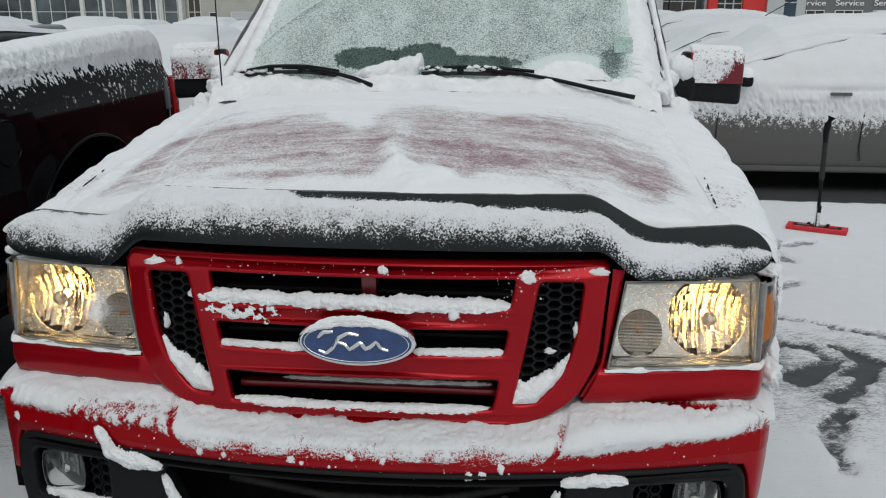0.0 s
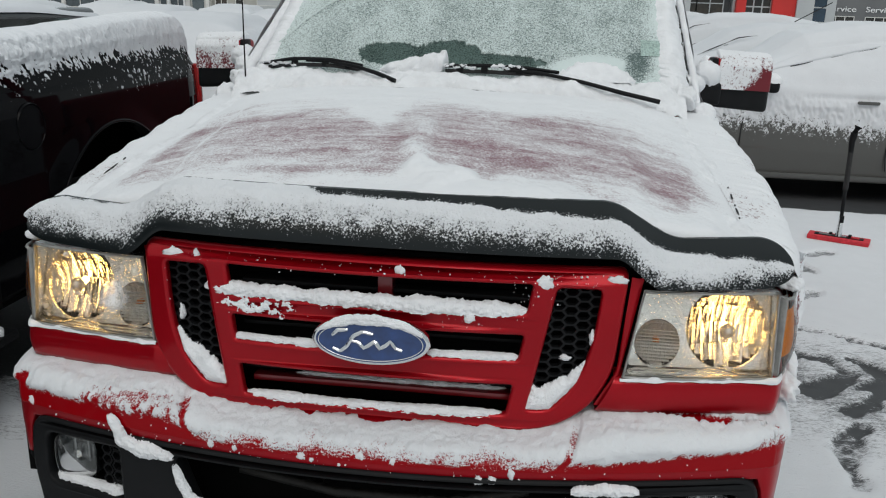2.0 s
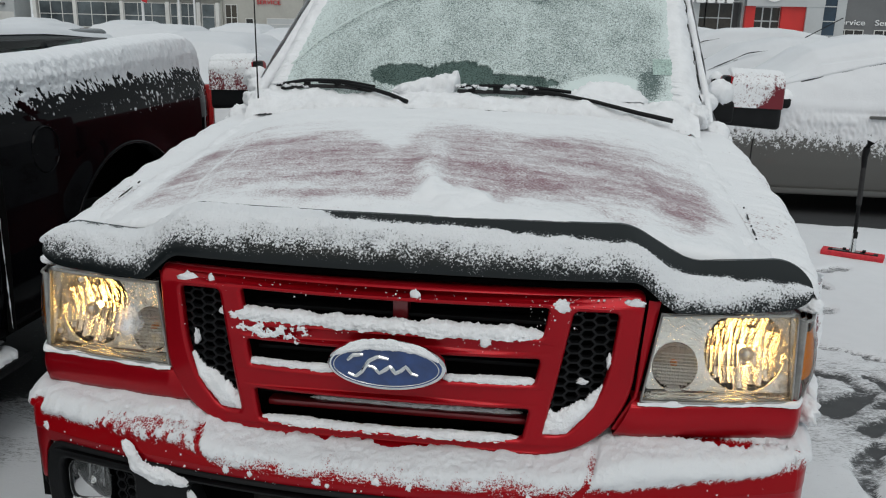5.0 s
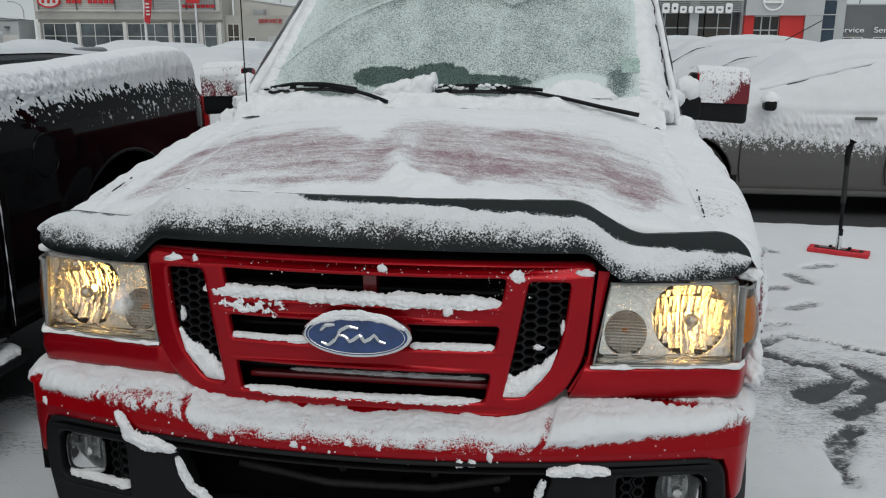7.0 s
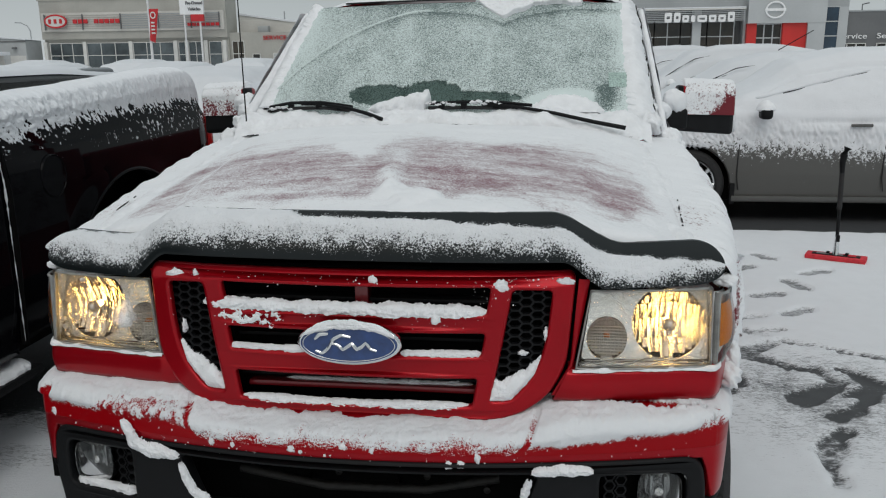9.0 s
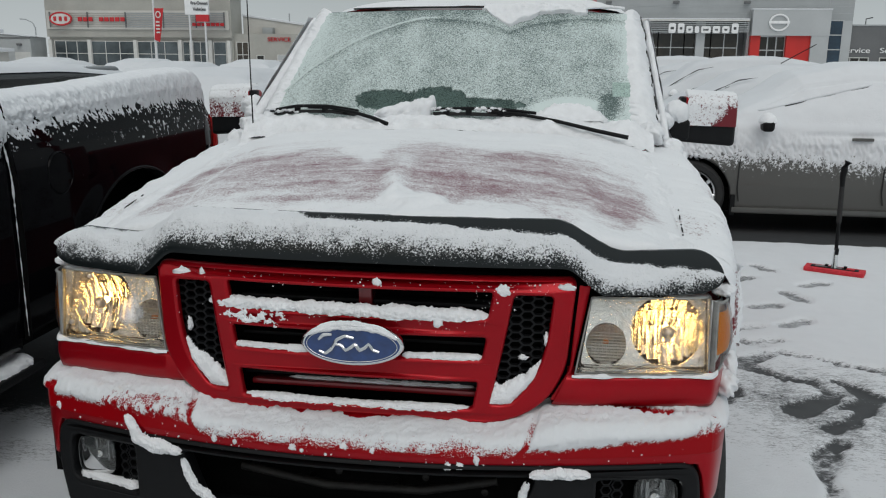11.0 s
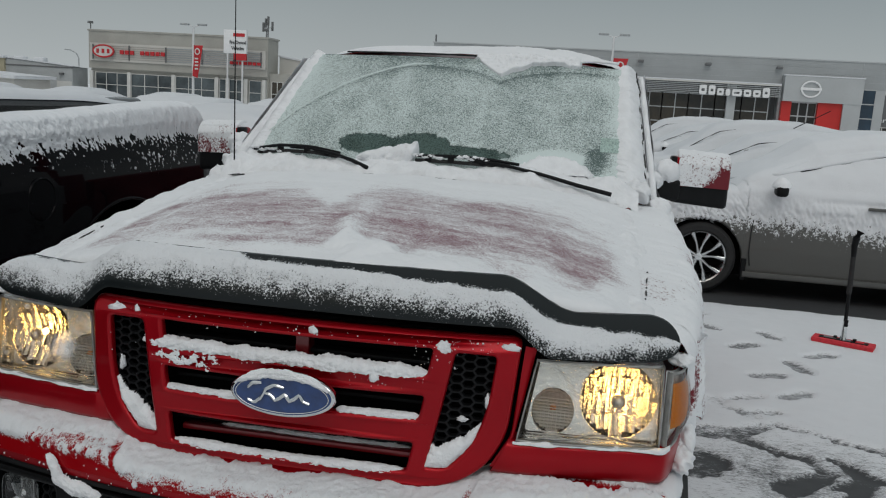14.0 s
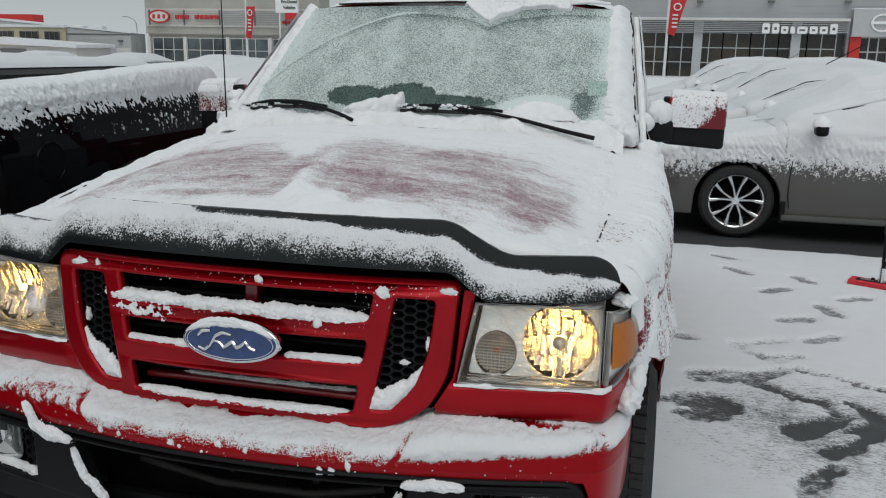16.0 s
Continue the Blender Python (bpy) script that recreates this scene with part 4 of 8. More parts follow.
    amber = T[2:17, 3:12] + np.array([-0.005, 0.005, 0])
    part("reflector", fix(sheet("reflector", amber)), AMBER, turn, "amber reflector")
    part("lens", fix(sheet("lens", T)), LENS, turn)
    ring = np.concatenate([T[0], T[1:, -1], T[-1, -2::-1], T[-2:0:-1, 0]])
    part("bezel", fix(tube("bezel", [tuple(p) for p in ring] + [tuple(ring[0])], 0.0036, 6)), BEZEL, turn)
    part("frame", fix(sheet("frame", np.stack([T[0] + np.array([-0.010, 0.010, 0]), T[0] + np.array([-0.004, -0.002, 0]), T[0] + np.array([0.002, -0.002, 0])], 0))), BEZEL, turn)
    # painted strip under the lamp
    nu, nv = 40, 8
    s = np.linspace(0, 1, nu)[:, None] * np.ones((1, nv))
    v = np.linspace(0, 1, nv)[None, :] * np.ones((nu, 1))
    xx = 0.455 + 0.425 * s
    yy = below_lamp(xx) - 0.010 * np.sin(np.pi * v)
    z_lo = np.interp(xx, [0.455, 0.47, 0.60, 0.80, 0.88], [0.836, 0.836, 0.834, 0.832, 0.838])
    xx = xx + 0.035 * v * sstep(0.52, 0.45, xx)
    zz = z_lo + (0.909 - z_lo) * v
    F = np.stack([xx, yy + 0.004, zz], -1)
    shelf = np.concatenate([F[:, :1] + np.array([0, 0.06, 0]), F, F[:, -1:] + np.array([0, 0.06, 0.002])], 1)
    part("filler_panel", fix(sheet("filler_panel", shelf)), RED, truck)
    zz = np.linspace(0.845, 1.118, 20)
    inner_x = np.interp(zz, [0.845, 0.92, 1.138], [0.452, 0.494, 0.512])
    edge_a = np.stack([inner_x, grille_y(inner_x, zz) + 0.020, zz], -1)
    edge_b = np.stack([np.interp(zz, [0.845, 0.911, 1.093, 1.12], [0.490, 0.500, 0.532, 0.536]), np.interp(zz, [0.845, 0.911, 1.093], [1.886, 1.888, 1.918]), zz], -1)
    part("grille_return", fix(sheet("grille_return", np.stack([edge_a, edge_a * 0.5 + edge_b * 0.5 - np.array([0, 0.006, 0]), edge_b], 0), flip=True)), RED, truck)
    # thin snow line under the lens
    nu, nv = 200, 14
    q = np.linspace(0, 1, nu)[:, None] * np.ones((1, nv))
    th = np.linspace(-0.3, math.pi + 0.3, nv)[None, :] * np.ones((nu, 1))
    px = 0.50 + 0.345 * q
    r = 0.25 + 1.0 * np.clip(fbm(px * 28 + 40 * side, th * 0.6, 4, 120 + side) - 0.30, 0, 1) + 0.25 * sstep(0.8, 1.0, q)
    py = below_lamp(px) + 0.002 - 0.012 * r * np.cos(th)
    pz = 0.908 + 0.011 * r * np.sin(th)
    solo("snow_strip", fix(sheet("snow_strip", np.stack([px, py, pz], -1), flip=True)), SNOW, "thin ragged snow line under the headlight", "snow")
    return lamp


for side in (-1, 1):
    headlight(side)
for i, (x, z, r) in enumerate([(-0.725, 1.080, 0.007), (-0.788, 0.955, 0.007), (-0.790, 0.975, 0.005), (-0.782, 0.935, 0.004)]):
    p = lens_pt(np.array((abs(x) - 0.52) / 0.28), np.array((z - 0.911) / 0.182))
    clod(x, float(p[1]) - 0.001, z, r, 0.003, r * 0.9, 130 + i, 12, "frost clump on the headlight lens")


fx_, fz_ = np.meshgrid(np.linspace(0.545, 0.700, 90), np.linspace(0.925, 1.070, 90), indexing="ij")
fr = 1.05 - np.sqrt(((fx_ - 0.605) / 0.046) ** 2 + ((fz_ - 0.998) / 0.056) ** 2) + 0.9 * (fbm(fx_ * 30, fz_ * 30, 4, 136) - 0.5)
VEIL = veil_mat("thin_frost", (0.86, 0.87, 0.88))
patch_p = np.stack([-fx_, lens_pt((fx_ - 0.52) / 0.30, (fz_ - 0.911) / 0.184)[..., 1] - 0.0015 - 0.003 * np.clip(fr, 0, 1), fz_], -1)
solo("frost_patch", tx(sheet("frost_patch", patch_p, flip=True, attrs={"cover": np.clip(fr, 0, 1.2)})), VEIL, "thin patch of frost on the headlight lens", "frost")


# ---- bumper ----
def bumper_path(n, grow=0.0):
    """Plan of the bumper's front edge."""
    pts = []
    for k in range(n):
        s = -1 + 2 * k / (n - 1)
        a = abs(s)
        if a < 0.86:
            x = a / 0.86 * 0.828
            y = 1.737 + 0.185 * x * x
        else:
            q = (a - 0.86) / 0.14
            x = 0.828 + 0.066 * math.sin(q * math.pi / 2)
            y = 1.866 + 0.24 * (1 - math.cos(q * math.pi / 2)) + 0.06 * q
        pts.append((math.copysign(x + grow, s) if a > 0.86 else math.copysign(x, s), y - grow))
    return np.array(pts)


def bumper_grid(n, prof, nv):
    """prof: (back, z at the middle, z at the ends) from the bottom lip up and over to the body."""
    path = bumper_path(n)
    d = np.gradient(path, axis=0)
    nrm = np.stack([-d[:, 1], d[:, 0]], 1)
    nrm /= np.linalg.norm(nrm, axis=1, keepdims=True)
    pr = resample(prof, nv)
    P = np.zeros((n, nv, 3))
    for k in range(n):
        a = min(abs(path[k, 0]) / 0.86, 1)
        w = float(sstep(0.35, 0.62, a))
        for j in range(nv):
            b, zc, ze = pr[j]
            P[k, j, :2] = path[k] + nrm[k] * b
            z = zc * (1 - w) + ze * w
            if z < 0.76:
                wb = float(sstep(0.800, 0.835, abs(path[k, 0])))
                z = z * wb + (1 - wb) * (0.712 + (z - 0.60) / 0.16 * 0.048)
            P[k, j, 2] = z
    return P


PROF = [(0.10, 0.600, 0.600), (0.012, 0.606, 0.604), (0.004, 0.615, 0.612), (0.0, 0.70, 0.70), (0.000, 0.745, 0.778), (0.004, 0.757, 0.795), (0.018, 0.765, 0.804), (0.075, 0.772, 0.814), (0.16, 0.776, 0.824)]
part("front_bumper", tx(sheet("front_bumper", bumper_grid(180, PROF, 40), flip=False)), RED, truck, "red painted front bumper")
nu, nv = 700, 110
BP = bumper_grid(nu, PROF, nv)
V = np.linspace(0, 1, nv)[None, :] * np.ones((nu, 1))
X = BP[..., 0]
Z = BP[..., 2]
en = fbm(X * 16, V * 6, 4, 140) - 0.5
fi = fbm(X * 150, V * 60, 3, 141) - 0.5
edge_v = np.interp(V[0], np.linspace(0, 1, nv), np.linspace(0, 1, nv))
zedge = np.interp(np.abs(X), [0, 0.36, 0.45, 0.56, 0.75, 0.90], [0.762, 0.760, 0.770, 0.779, 0.791, 0.797])
zedge = zedge + 0.018 * sstep(-0.62, -0.42, X) * sstep(-0.36, -0.44, X)
zedge = zedge - 0.004
cover = 0.5 + 45 * (Z - zedge + 0.020 * en + 0.008 * fi)
crease_b = sstep(0.010, 0.003, np.abs(np.abs(X) - 0.405 - 0.8 * (Z - 0.775)) + 0.008 * en) * sstep(0.812, 0.79, Z)
m = sstep(0.3, 0.9, cover)
bare_b = sstep(1.0, 0.6, np.sqrt(((X - 0.66) / 0.15) ** 2 + ((BP[..., 1] - 1.90) / 0.018) ** 2) + 1.2 * fi + 0.5 * en) + sstep(1.0, 0.6, np.sqrt(((X + 0.82) / 0.035) ** 2 + ((BP[..., 1] - 1.868) / 0.02) ** 2) + en)
bare_b += 0.62 * sstep(1.15, 0.3, np.sqrt(((X + 0.53) / 0.13) ** 2 + ((BP[..., 1] - 1.806) / 0.030) ** 2) + 1.6 * fi + 0.6 * en)
wear = np.clip(bare_b, 0, 1)
h = 0.0010 + m * (0.003 + 0.017 * sstep(0.60, 0.72, V) * sstep(1.0, 0.88, V) * (0.5 + 0.8 * fbm(X * 9, V * 7, 4, 143)) + 0.008 * (fbm(X * 34, V * 16, 4, 146) - 0.40) * sstep(0.42, 0.60, V) + 0.007 * (fbm(X * 90, V * 50, 3, 145) - 0.35)) * (1 - 0.8 * np.maximum(wear, 0.6 * crease_b))
h = np.where(Z < 0.742, -0.006, np.where(m > 0.5, np.maximum(h, 0.0022), h))
cover = np.clip(np.clip(cover, 0, 1.1) + 0.18 * fi - 0.95 * wear - 0.55 * crease_b, 0, 1.2)
BUMPER_SNOW = dusted_mat("grains_on_red_paint", (0.285, 0.0015, 0.0048), 0.30, snow_col=(0.84, 0.86, 0.89), grain=270, soft=0.10, coat=0.22, mid=0.3, spec=0.04, bump=0.006)
solo("snow_layer", tx(sheet("snow_layer", raised(BP, h, 1.0), attrs={"cover": cover})), BUMPER_SNOW, "thick ragged snow lying along the red bumper top", "snow", kind="stuff")
rng = random.Random(5)
low_chips = [(-0.016, 0.758, 0.010, 0.009), (0.226, 0.722, 0.010, 0.011), (0.252, 0.722, 0.011, 0.010), (0.290, 0.738, 0.009, 0.016), (-0.34, 0.745, 0.008, 0.014), (-0.285, 0.742, 0.006, 0.008), (0.05, 0.752, 0.007, 0.012),
             (-0.14, 0.744, 0.010, 0.010), (-0.118, 0.738, 0.005, 0.006), (-0.06, 0.733, 0.004, 0.004), (0.775, 0.705, 0.006, 0.008), (0.77, 0.675, 0.009, 0.010), (-0.795, 0.755, 0.010, 0.012), (-0.775, 0.705, 0.007, 0.012)]
low_chips += [(rng.uniform(-0.75, 0.75), rng.uniform(0.725, 0.762), rng.uniform(0.0012, 0.003), rng.uniform(0.0012, 0.003)) for _ in range(26)]
for i, (x, z, rx, rz) in enumerate(low_chips):
    clod(x, 1.737 + 0.185 * x * x - 0.0005, z, rx * 0.85, 0.0028, rz * 0.85, 150 + i, 8 if rx < 0.005 else 13, "snow chip stuck to the red bumper")


def specks(name, places, yfun, seed, label):
    """Many tiny grains of snow stuck to a front face, in one mesh."""
    rnd = random.Random(seed)
    V, F = [], []
    for x0, x1, z0, z1, n, big in places:
        for _ in range(n):
            x, z, r = rnd.uniform(x0, x1), rnd.uniform(z0, z1), rnd.uniform(0.0008, big) * (0.6 + 0.8 * rnd.random() ** 3)
            y, k0 = float(yfun(np.array(x), np.array(z))), len(V)
            V.append((x + rnd.uniform(-0.3, 0.3) * r, y - 0.9 * r, z + 0.2 * r))
            V += [(x + r * rnd.uniform(0.6, 1.3) * math.cos(q), y + 0.001, z + r * rnd.uniform(0.6, 1.3) * math.sin(q)) for q in (k * math.pi / 3.5 for k in range(7))]
            F += [(k0, k0 + 1 + k, k0 + 1 + (k + 1) % 7) for k in range(7)]
    return solo(name, tx(mesh(name, V, F, True)), SNOW, label, "snow", kind="stuff")


specks("snow_grains", [(-0.46, 0.46, 1.108, 1.126, 60, 0.0015), (0.26, 0.37, 1.06, 1.125, 34, 0.0019), (-0.40, -0.32, 1.03, 1.12, 20, 0.0017), (-0.33, 0.31, 1.008, 1.042, 40, 0.0014), (0.35, 0.47, 1.10, 1.125, 16, 0.0015), (-0.49, -0.46, 0.88, 1.10, 12, 0.0013)], grille_y, 31, "fine grains of snow stuck to the red grille")
specks("snow_grains", [(-0.78, 0.78, 0.722, 0.765, 70, 0.0018), (-0.80, 0.80, 0.712, 0.73, 30, 0.0014)], lambda x, z: 1.737 + 0.185 * x * x, 32, "fine grains of snow stuck to the red bumper")


# lower black valance with openings
def val_y(x, z):
    return 1.731 + 0.185 * x * x + 0.03 * np.clip(0.62 - z, 0, 1)


v_out = rounded([(-0.800, 0.722), (-0.46, 0.726), (0.46, 0.726), (0.800, 0.722), (0.815, 0.60), (0.79, 0.44), (-0.79, 0.44), (-0.815, 0.60)], [0.05, 0.1, 0.1, 0.05, 0.05, 0.06, 0.06, 0.05])
v_mid = rounded([(-0.428, 0.697), (0.428, 0.697), (0.345, 0.48), (-0.345, 0.48)], [0.02, 0.02, 0.05, 0.05])
v_fog = rounded([(0.565, 0.688), (0.765, 0.685), (0.770, 0.555), (0.565, 0.555)], [0.012, 0.03, 0.04, 0.012])
v_fog_l = [(-x, z) for x, z in v_fog][::-1]
valance = part("lower_valance", tx(plate("lower_valance", [v_out, v_mid, v_fog, v_fog_l], 0.05, 0.008, val_y, 50)), BLACK_PLASTIC, truck, "matt black plastic lower valance")
part("air_dam", tx(box("air_dam", (-0.76, 1.86, 0.36), (0.76, 1.90, 0.52), 0.02)), BLACK_PLASTIC, truck)
CORNER = [(0.16, 0.40, 0.40), (0.05, 0.41, 0.41), (0.030, 0.46, 0.46), (0.010, 0.57, 0.57), (0.004, 0.602, 0.602), (0.06, 0.606, 0.606)]
low_sweep = bumper_grid(180, CORNER, 20)
for j in range(20):
    low_sweep[:, j, 2] = np.interp(j, [0, 4, 8, 14, 17, 19], [0.40, 0.42, 0.48, 0.585, 0.603, 0.606])
for sl in (slice(0, 16), slice(164, 180)):
    part("lower_corner", tx(sheet("lower_corner", low_sweep[sl])), BLACK_PLASTIC, truck)
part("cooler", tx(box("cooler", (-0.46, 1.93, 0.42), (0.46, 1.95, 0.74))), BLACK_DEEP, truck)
for i in range(9):
    x = -0.3 + 0.075 * i
    part("bolt", tx(lathe("bolt", [(0.001, 1.90), (0.009, 1.902), (0.009, 1.93)], 10, "y", (x, 0, 0.60 + 0.03 * math.sin(i * 2.1)))), GRIT, valance)
part("tow_bar", tx(tube("tow_bar", [(-0.33, 1.90, 0.60), (-0.1, 1.88, 0.575), (0.15, 1.88, 0.58), (0.33, 1.90, 0.61)], 0.012)), GRIT, truck)

def squarish(me, cx, cz, amount=0.75):
    """Eases a round lamp towards a square with rounded corners."""
    for v in me.vertices:
        dx, dz = v.co.x - cx, v.co.z - cz
        r = math.hypot(dx, dz)
        if r > 1e-6:
            k = (abs(dx / r) ** 5 + abs(dz / r) ** 5) ** -0.2
            k = 1 + (k - 1) * amount
            v.co.x, v.co.z = cx + dx * k * 0.96, cz + dz * k * 1.04
    me.update()
    return me


for side in (-1, 1):
    fx = side * 0.708
    fog = part("fog_lamp", tx(squarish(lathe("fog_lamp", [(0.001, 1.905), (0.03, 1.902), (0.044, 1.885), (0.050, 1.862), (0.053, 1.858), (0.055, 1.862), (0.056, 1.90)], 36, "y", (fx, 0, 0.618)), fx, 0.618)), FOG_REFLECTOR, truck, "round clear fog lamp")
    part("lens", tx(squarish(lathe("lens", [(0.0005, 1.846), (0.03, 1.849), (0.045, 1.853), (0.052, 1.858)], 36, "y", (fx, 0, 0.618)), fx, 0.618)), LENS, fog)
    part("bulb_shield", tx(lathe("bulb_shield", [(0.0005, 1.862), (0.010, 1.866), (0.012, 1.88)], 16, "y", (fx, 0, 0.618))), CHROME, fog)
    for k in (-1, 1):
        part("reflector_rib", tx(box("reflector_rib", (fx + 0.016 * k - 0.004, 1.884, 0.588), (fx + 0.016 * k + 0.004, 1.896, 0.648), 0.003)), FOG_REFLECTOR, fog)
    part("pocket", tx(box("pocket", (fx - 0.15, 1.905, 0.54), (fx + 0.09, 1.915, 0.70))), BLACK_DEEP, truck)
    for r in range(5):
        for c in range(2):
            a0 = side * (0.590 + 0.026 * c)
            z0 = 0.570 + 0.026 * r + 0.013 * (c % 2)
            part("mesh_cell", tx(moved(plate("mesh_cell", [ellipse(a0, z0, 0.0145, 0.0145, 6), ellipse(a0, z0, 0.011, 0.011, 6)], 0.014, 0.0, lambda x, z: val_y(x, z) + 0.03), Matrix())), BLACK_PLASTIC, valance)
    ledge_snow(min(side * 0.57, side * 0.765), max(side * 0.57, side * 0.765), 0.562, 0.022, 0.016, lambda x, z: val_y(x, z) + 0.016, 190 + side, 1.0, "snow lying under the round fog lamp")
# snow on the valance shoulder and its trickle
def snow_run(pts, widths, seed, label, face=val_y, deep=0.013, pleat=0.35):
    """A ragged ribbon of stuck snow following a line on a front face."""
    nu, nv = 220, 24
    c = resample(pts, nu)
    w = 0.95 * np.interp(np.linspace(0, 1, nu), np.linspace(0, 1, len(widths)), widths)[:, None]
    d = np.gradient(c, axis=0)
    d /= np.linalg.norm(d, axis=1, keepdims=True)
    a = np.linspace(-1, 1, nv)[None, :]
    t = np.linspace(0, 1, nu)[:, None]
    rag = 0.62 + 0.75 * fbm(t * 9 + 0 * a, a * 1.2 + 0 * t + seed, 4, seed) + pleat * (fbm(t * 46 + 0 * a, a * 3, 4, seed + 1) - 0.5)
    rag = rag * np.clip(np.minimum(t, 1 - t) * 14, 0.15, 1) ** 0.5
    x = c[:, :1] - d[:, 1:] * a * w * rag
    z = c[:, 1:] + d[:, :1] * a * w * rag
    thick = deep * np.sqrt(np.clip(1 - a * a, 0, 1)) * (0.6 + 0.8 * fbm(t * 16 + 0 * a, a * 2.5, 4, seed + 2))
    P = np.stack([x, face(x, z) - thick + 0.001, z], -1)
    return solo("snow_clump", tx(sheet("snow_clump", P)), SNOW, label, "snow", group="snow clumps")


for i, (pts, widths) in enumerate([([(-0.580, 0.772), (-0.565, 0.742), (-0.550, 0.716), (-0.515, 0.704), (-0.470, 0.700), (-0.425, 0.697)], [0.012, 0.017, 0.022, 0.023, 0.018, 0.010]),
                                   ([(-0.425, 0.682), (-0.412, 0.645), (-0.396, 0.612), (-0.365, 0.590), (-0.330, 0.562)], [0.010, 0.013, 0.013, 0.016, 0.013]),
                                   ([(0.412, 0.707), (0.480, 0.709), (0.550, 0.705)], [0.011, 0.015, 0.009]), ([(0.407, 0.690), (0.400, 0.662), (0.394, 0.640)], [0.007, 0.011, 0.008])]):
    snow_run(pts, widths, 210 + 3 * i, "ragged snow clump on the black valance")
hx_, hz_ = np.meshgrid(np.linspace(0.305, 0.460, 110), np.linspace(0.825, 1.03, 140), indexing="ij")
for side, rise, steep in ((-1, 0.876, 0.55), (1, 0.872, 0.60)):
    room = np.minimum(np.interp(hz_, [0.838, 0.90, 0.98, 1.098], [0.372, 0.427, 0.452, 0.464]) - hx_, hx_ - np.interp(hz_, [0.838, 0.95, 1.098], [0.318, 0.342, 0.368]))
    low_edge = rise + steep * (hx_ - 0.322) - hz_ + 0.036 * (fbm(hx_ * 45, hz_ * 45, 4, 241 + side) - 0.5)
    m = np.minimum(np.minimum(room, hz_ - 0.836) + 0.004, low_edge) / 0.020 + 0.35 * (fbm(hx_ * 150, hz_ * 150, 3, 244) - 0.5)
    crust(side * hx_ - 0.011, hz_, lambda x, z: grille_y(x, z) + 0.018, m * (0.7 + 0.5 * fbm(hx_ * 40, hz_ * 40, 3, 245)), 0.022, "wet snow packed in the honeycomb's lower corner")
bx_, bz_ = np.meshgrid(np.linspace(-0.355, -0.175, 170), np.linspace(0.998, 1.044, 60), indexing="ij")
m = 0.62 - np.sqrt(((bx_ + 0.265) / 0.092) ** 2 + ((bz_ - 1.021) / 0.021) ** 2) + 1.9 * (fbm(bx_ * 70, bz_ * 90, 4, 247) - 0.5) + 1.1 * (fbm(bx_ * 200, bz_ * 200, 3, 248) - 0.5)
crust(bx_, bz_, lambda x, z: grille_y(x, z) + 0.001, m, 0.006, "flaky crust of snow on a red grille bar")
for side in (1,):
    clod(side * 0.880, 2.045, 0.850, 0.034, 0.060, 0.030, 246 + side, 26, "snow heaped on the bumper's corner", rough=0.7)
    clod(side * 0.895, 2.100, 0.875, 0.026, 0.050, 0.040, 249 + side, 26, "snow heaped on the bumper's corner", rough=0.6)
cap_a = np.linspace(radians(158), radians(24), 24)
snow_run([(BX + 0.116 * math.cos(q), BZ + 0.046 * math.sin(q)) for q in cap_a], [0.005, 0.009, 0.012, 0.011, 0.012, 0.009, 0.005], 256, "crust of snow along the oval badge's upper rim", lambda x, z: 1.792 + 0.12 * x * x + 0.10 * (z - BZ), 0.007)
for side in (-1, 1):
    clod(side * 0.858, 2.045, 1.090, 0.030, 0.040, 0.014, 252 + side, 26, "snow crust over the turn signal", rough=0.7)
# crust on the wing's corner, between turn lamp and bumper
for side in (-1, 1):
    nu, nv = 130, 70
    s = np.linspace(0, 1, nu)[:, None] * np.ones((1, nv))
    w = np.linspace(0, 1, nv)[None, :] * np.ones((nu, 1))
    z = 1.118 - 0.262 * s
    vv = np.clip((z - 0.918) / 0.167, 0, 1)
    wide = np.where(vv > 0.3, 0.080 - 0.030 * ((vv - 0.3) / 0.7) ** 2, 0.080 - 0.030 * ((0.3 - vv) / 0.3) ** 2)
    xi = 0.818 + wide - 0.002
    x = xi + (0.922 - 0.035 * sstep(0.55, 1.0, s) - xi) * np.sin(w * math.pi / 2) ** 0.8 - 0.02 * sstep(0.85, 1.0, w)
    y = 2.085 + 0.03 * (1 - s) + 0.16 * w ** 1.6 - 0.045 * sstep(0.80, 1.0, s) * (1 - w)
    P = np.stack([side * x, y, z - 0.015 * w], -1)
    lump = fbm(y * 22, z * 22, 4, 230 + side)
    cv = 0.54 + 0.85 * (fbm(y * 36, z * 22, 4, 232) - 0.5) + 0.35 * sstep(0.45, 0.75, s) + 0.25 * sstep(0.25, 0.6, w) - 0.25 * sstep(0.12, 0.0, w)
    hh = 0.003 + np.clip(cv - 0.35, 0, 0.6) * 0.034 * (0.3 + lump) + 0.020 * sstep(0.6, 1.0, s) * lump
    solo("snow_layer", tx(sheet("snow_layer", raised(P, hh, side), flip=side < 0, attrs={"cover": np.clip(cv, 0.2, 1.2)})), FENDER_SNOW, "snow crust round the corner of the truck's wing", "snow", kind="stuff")

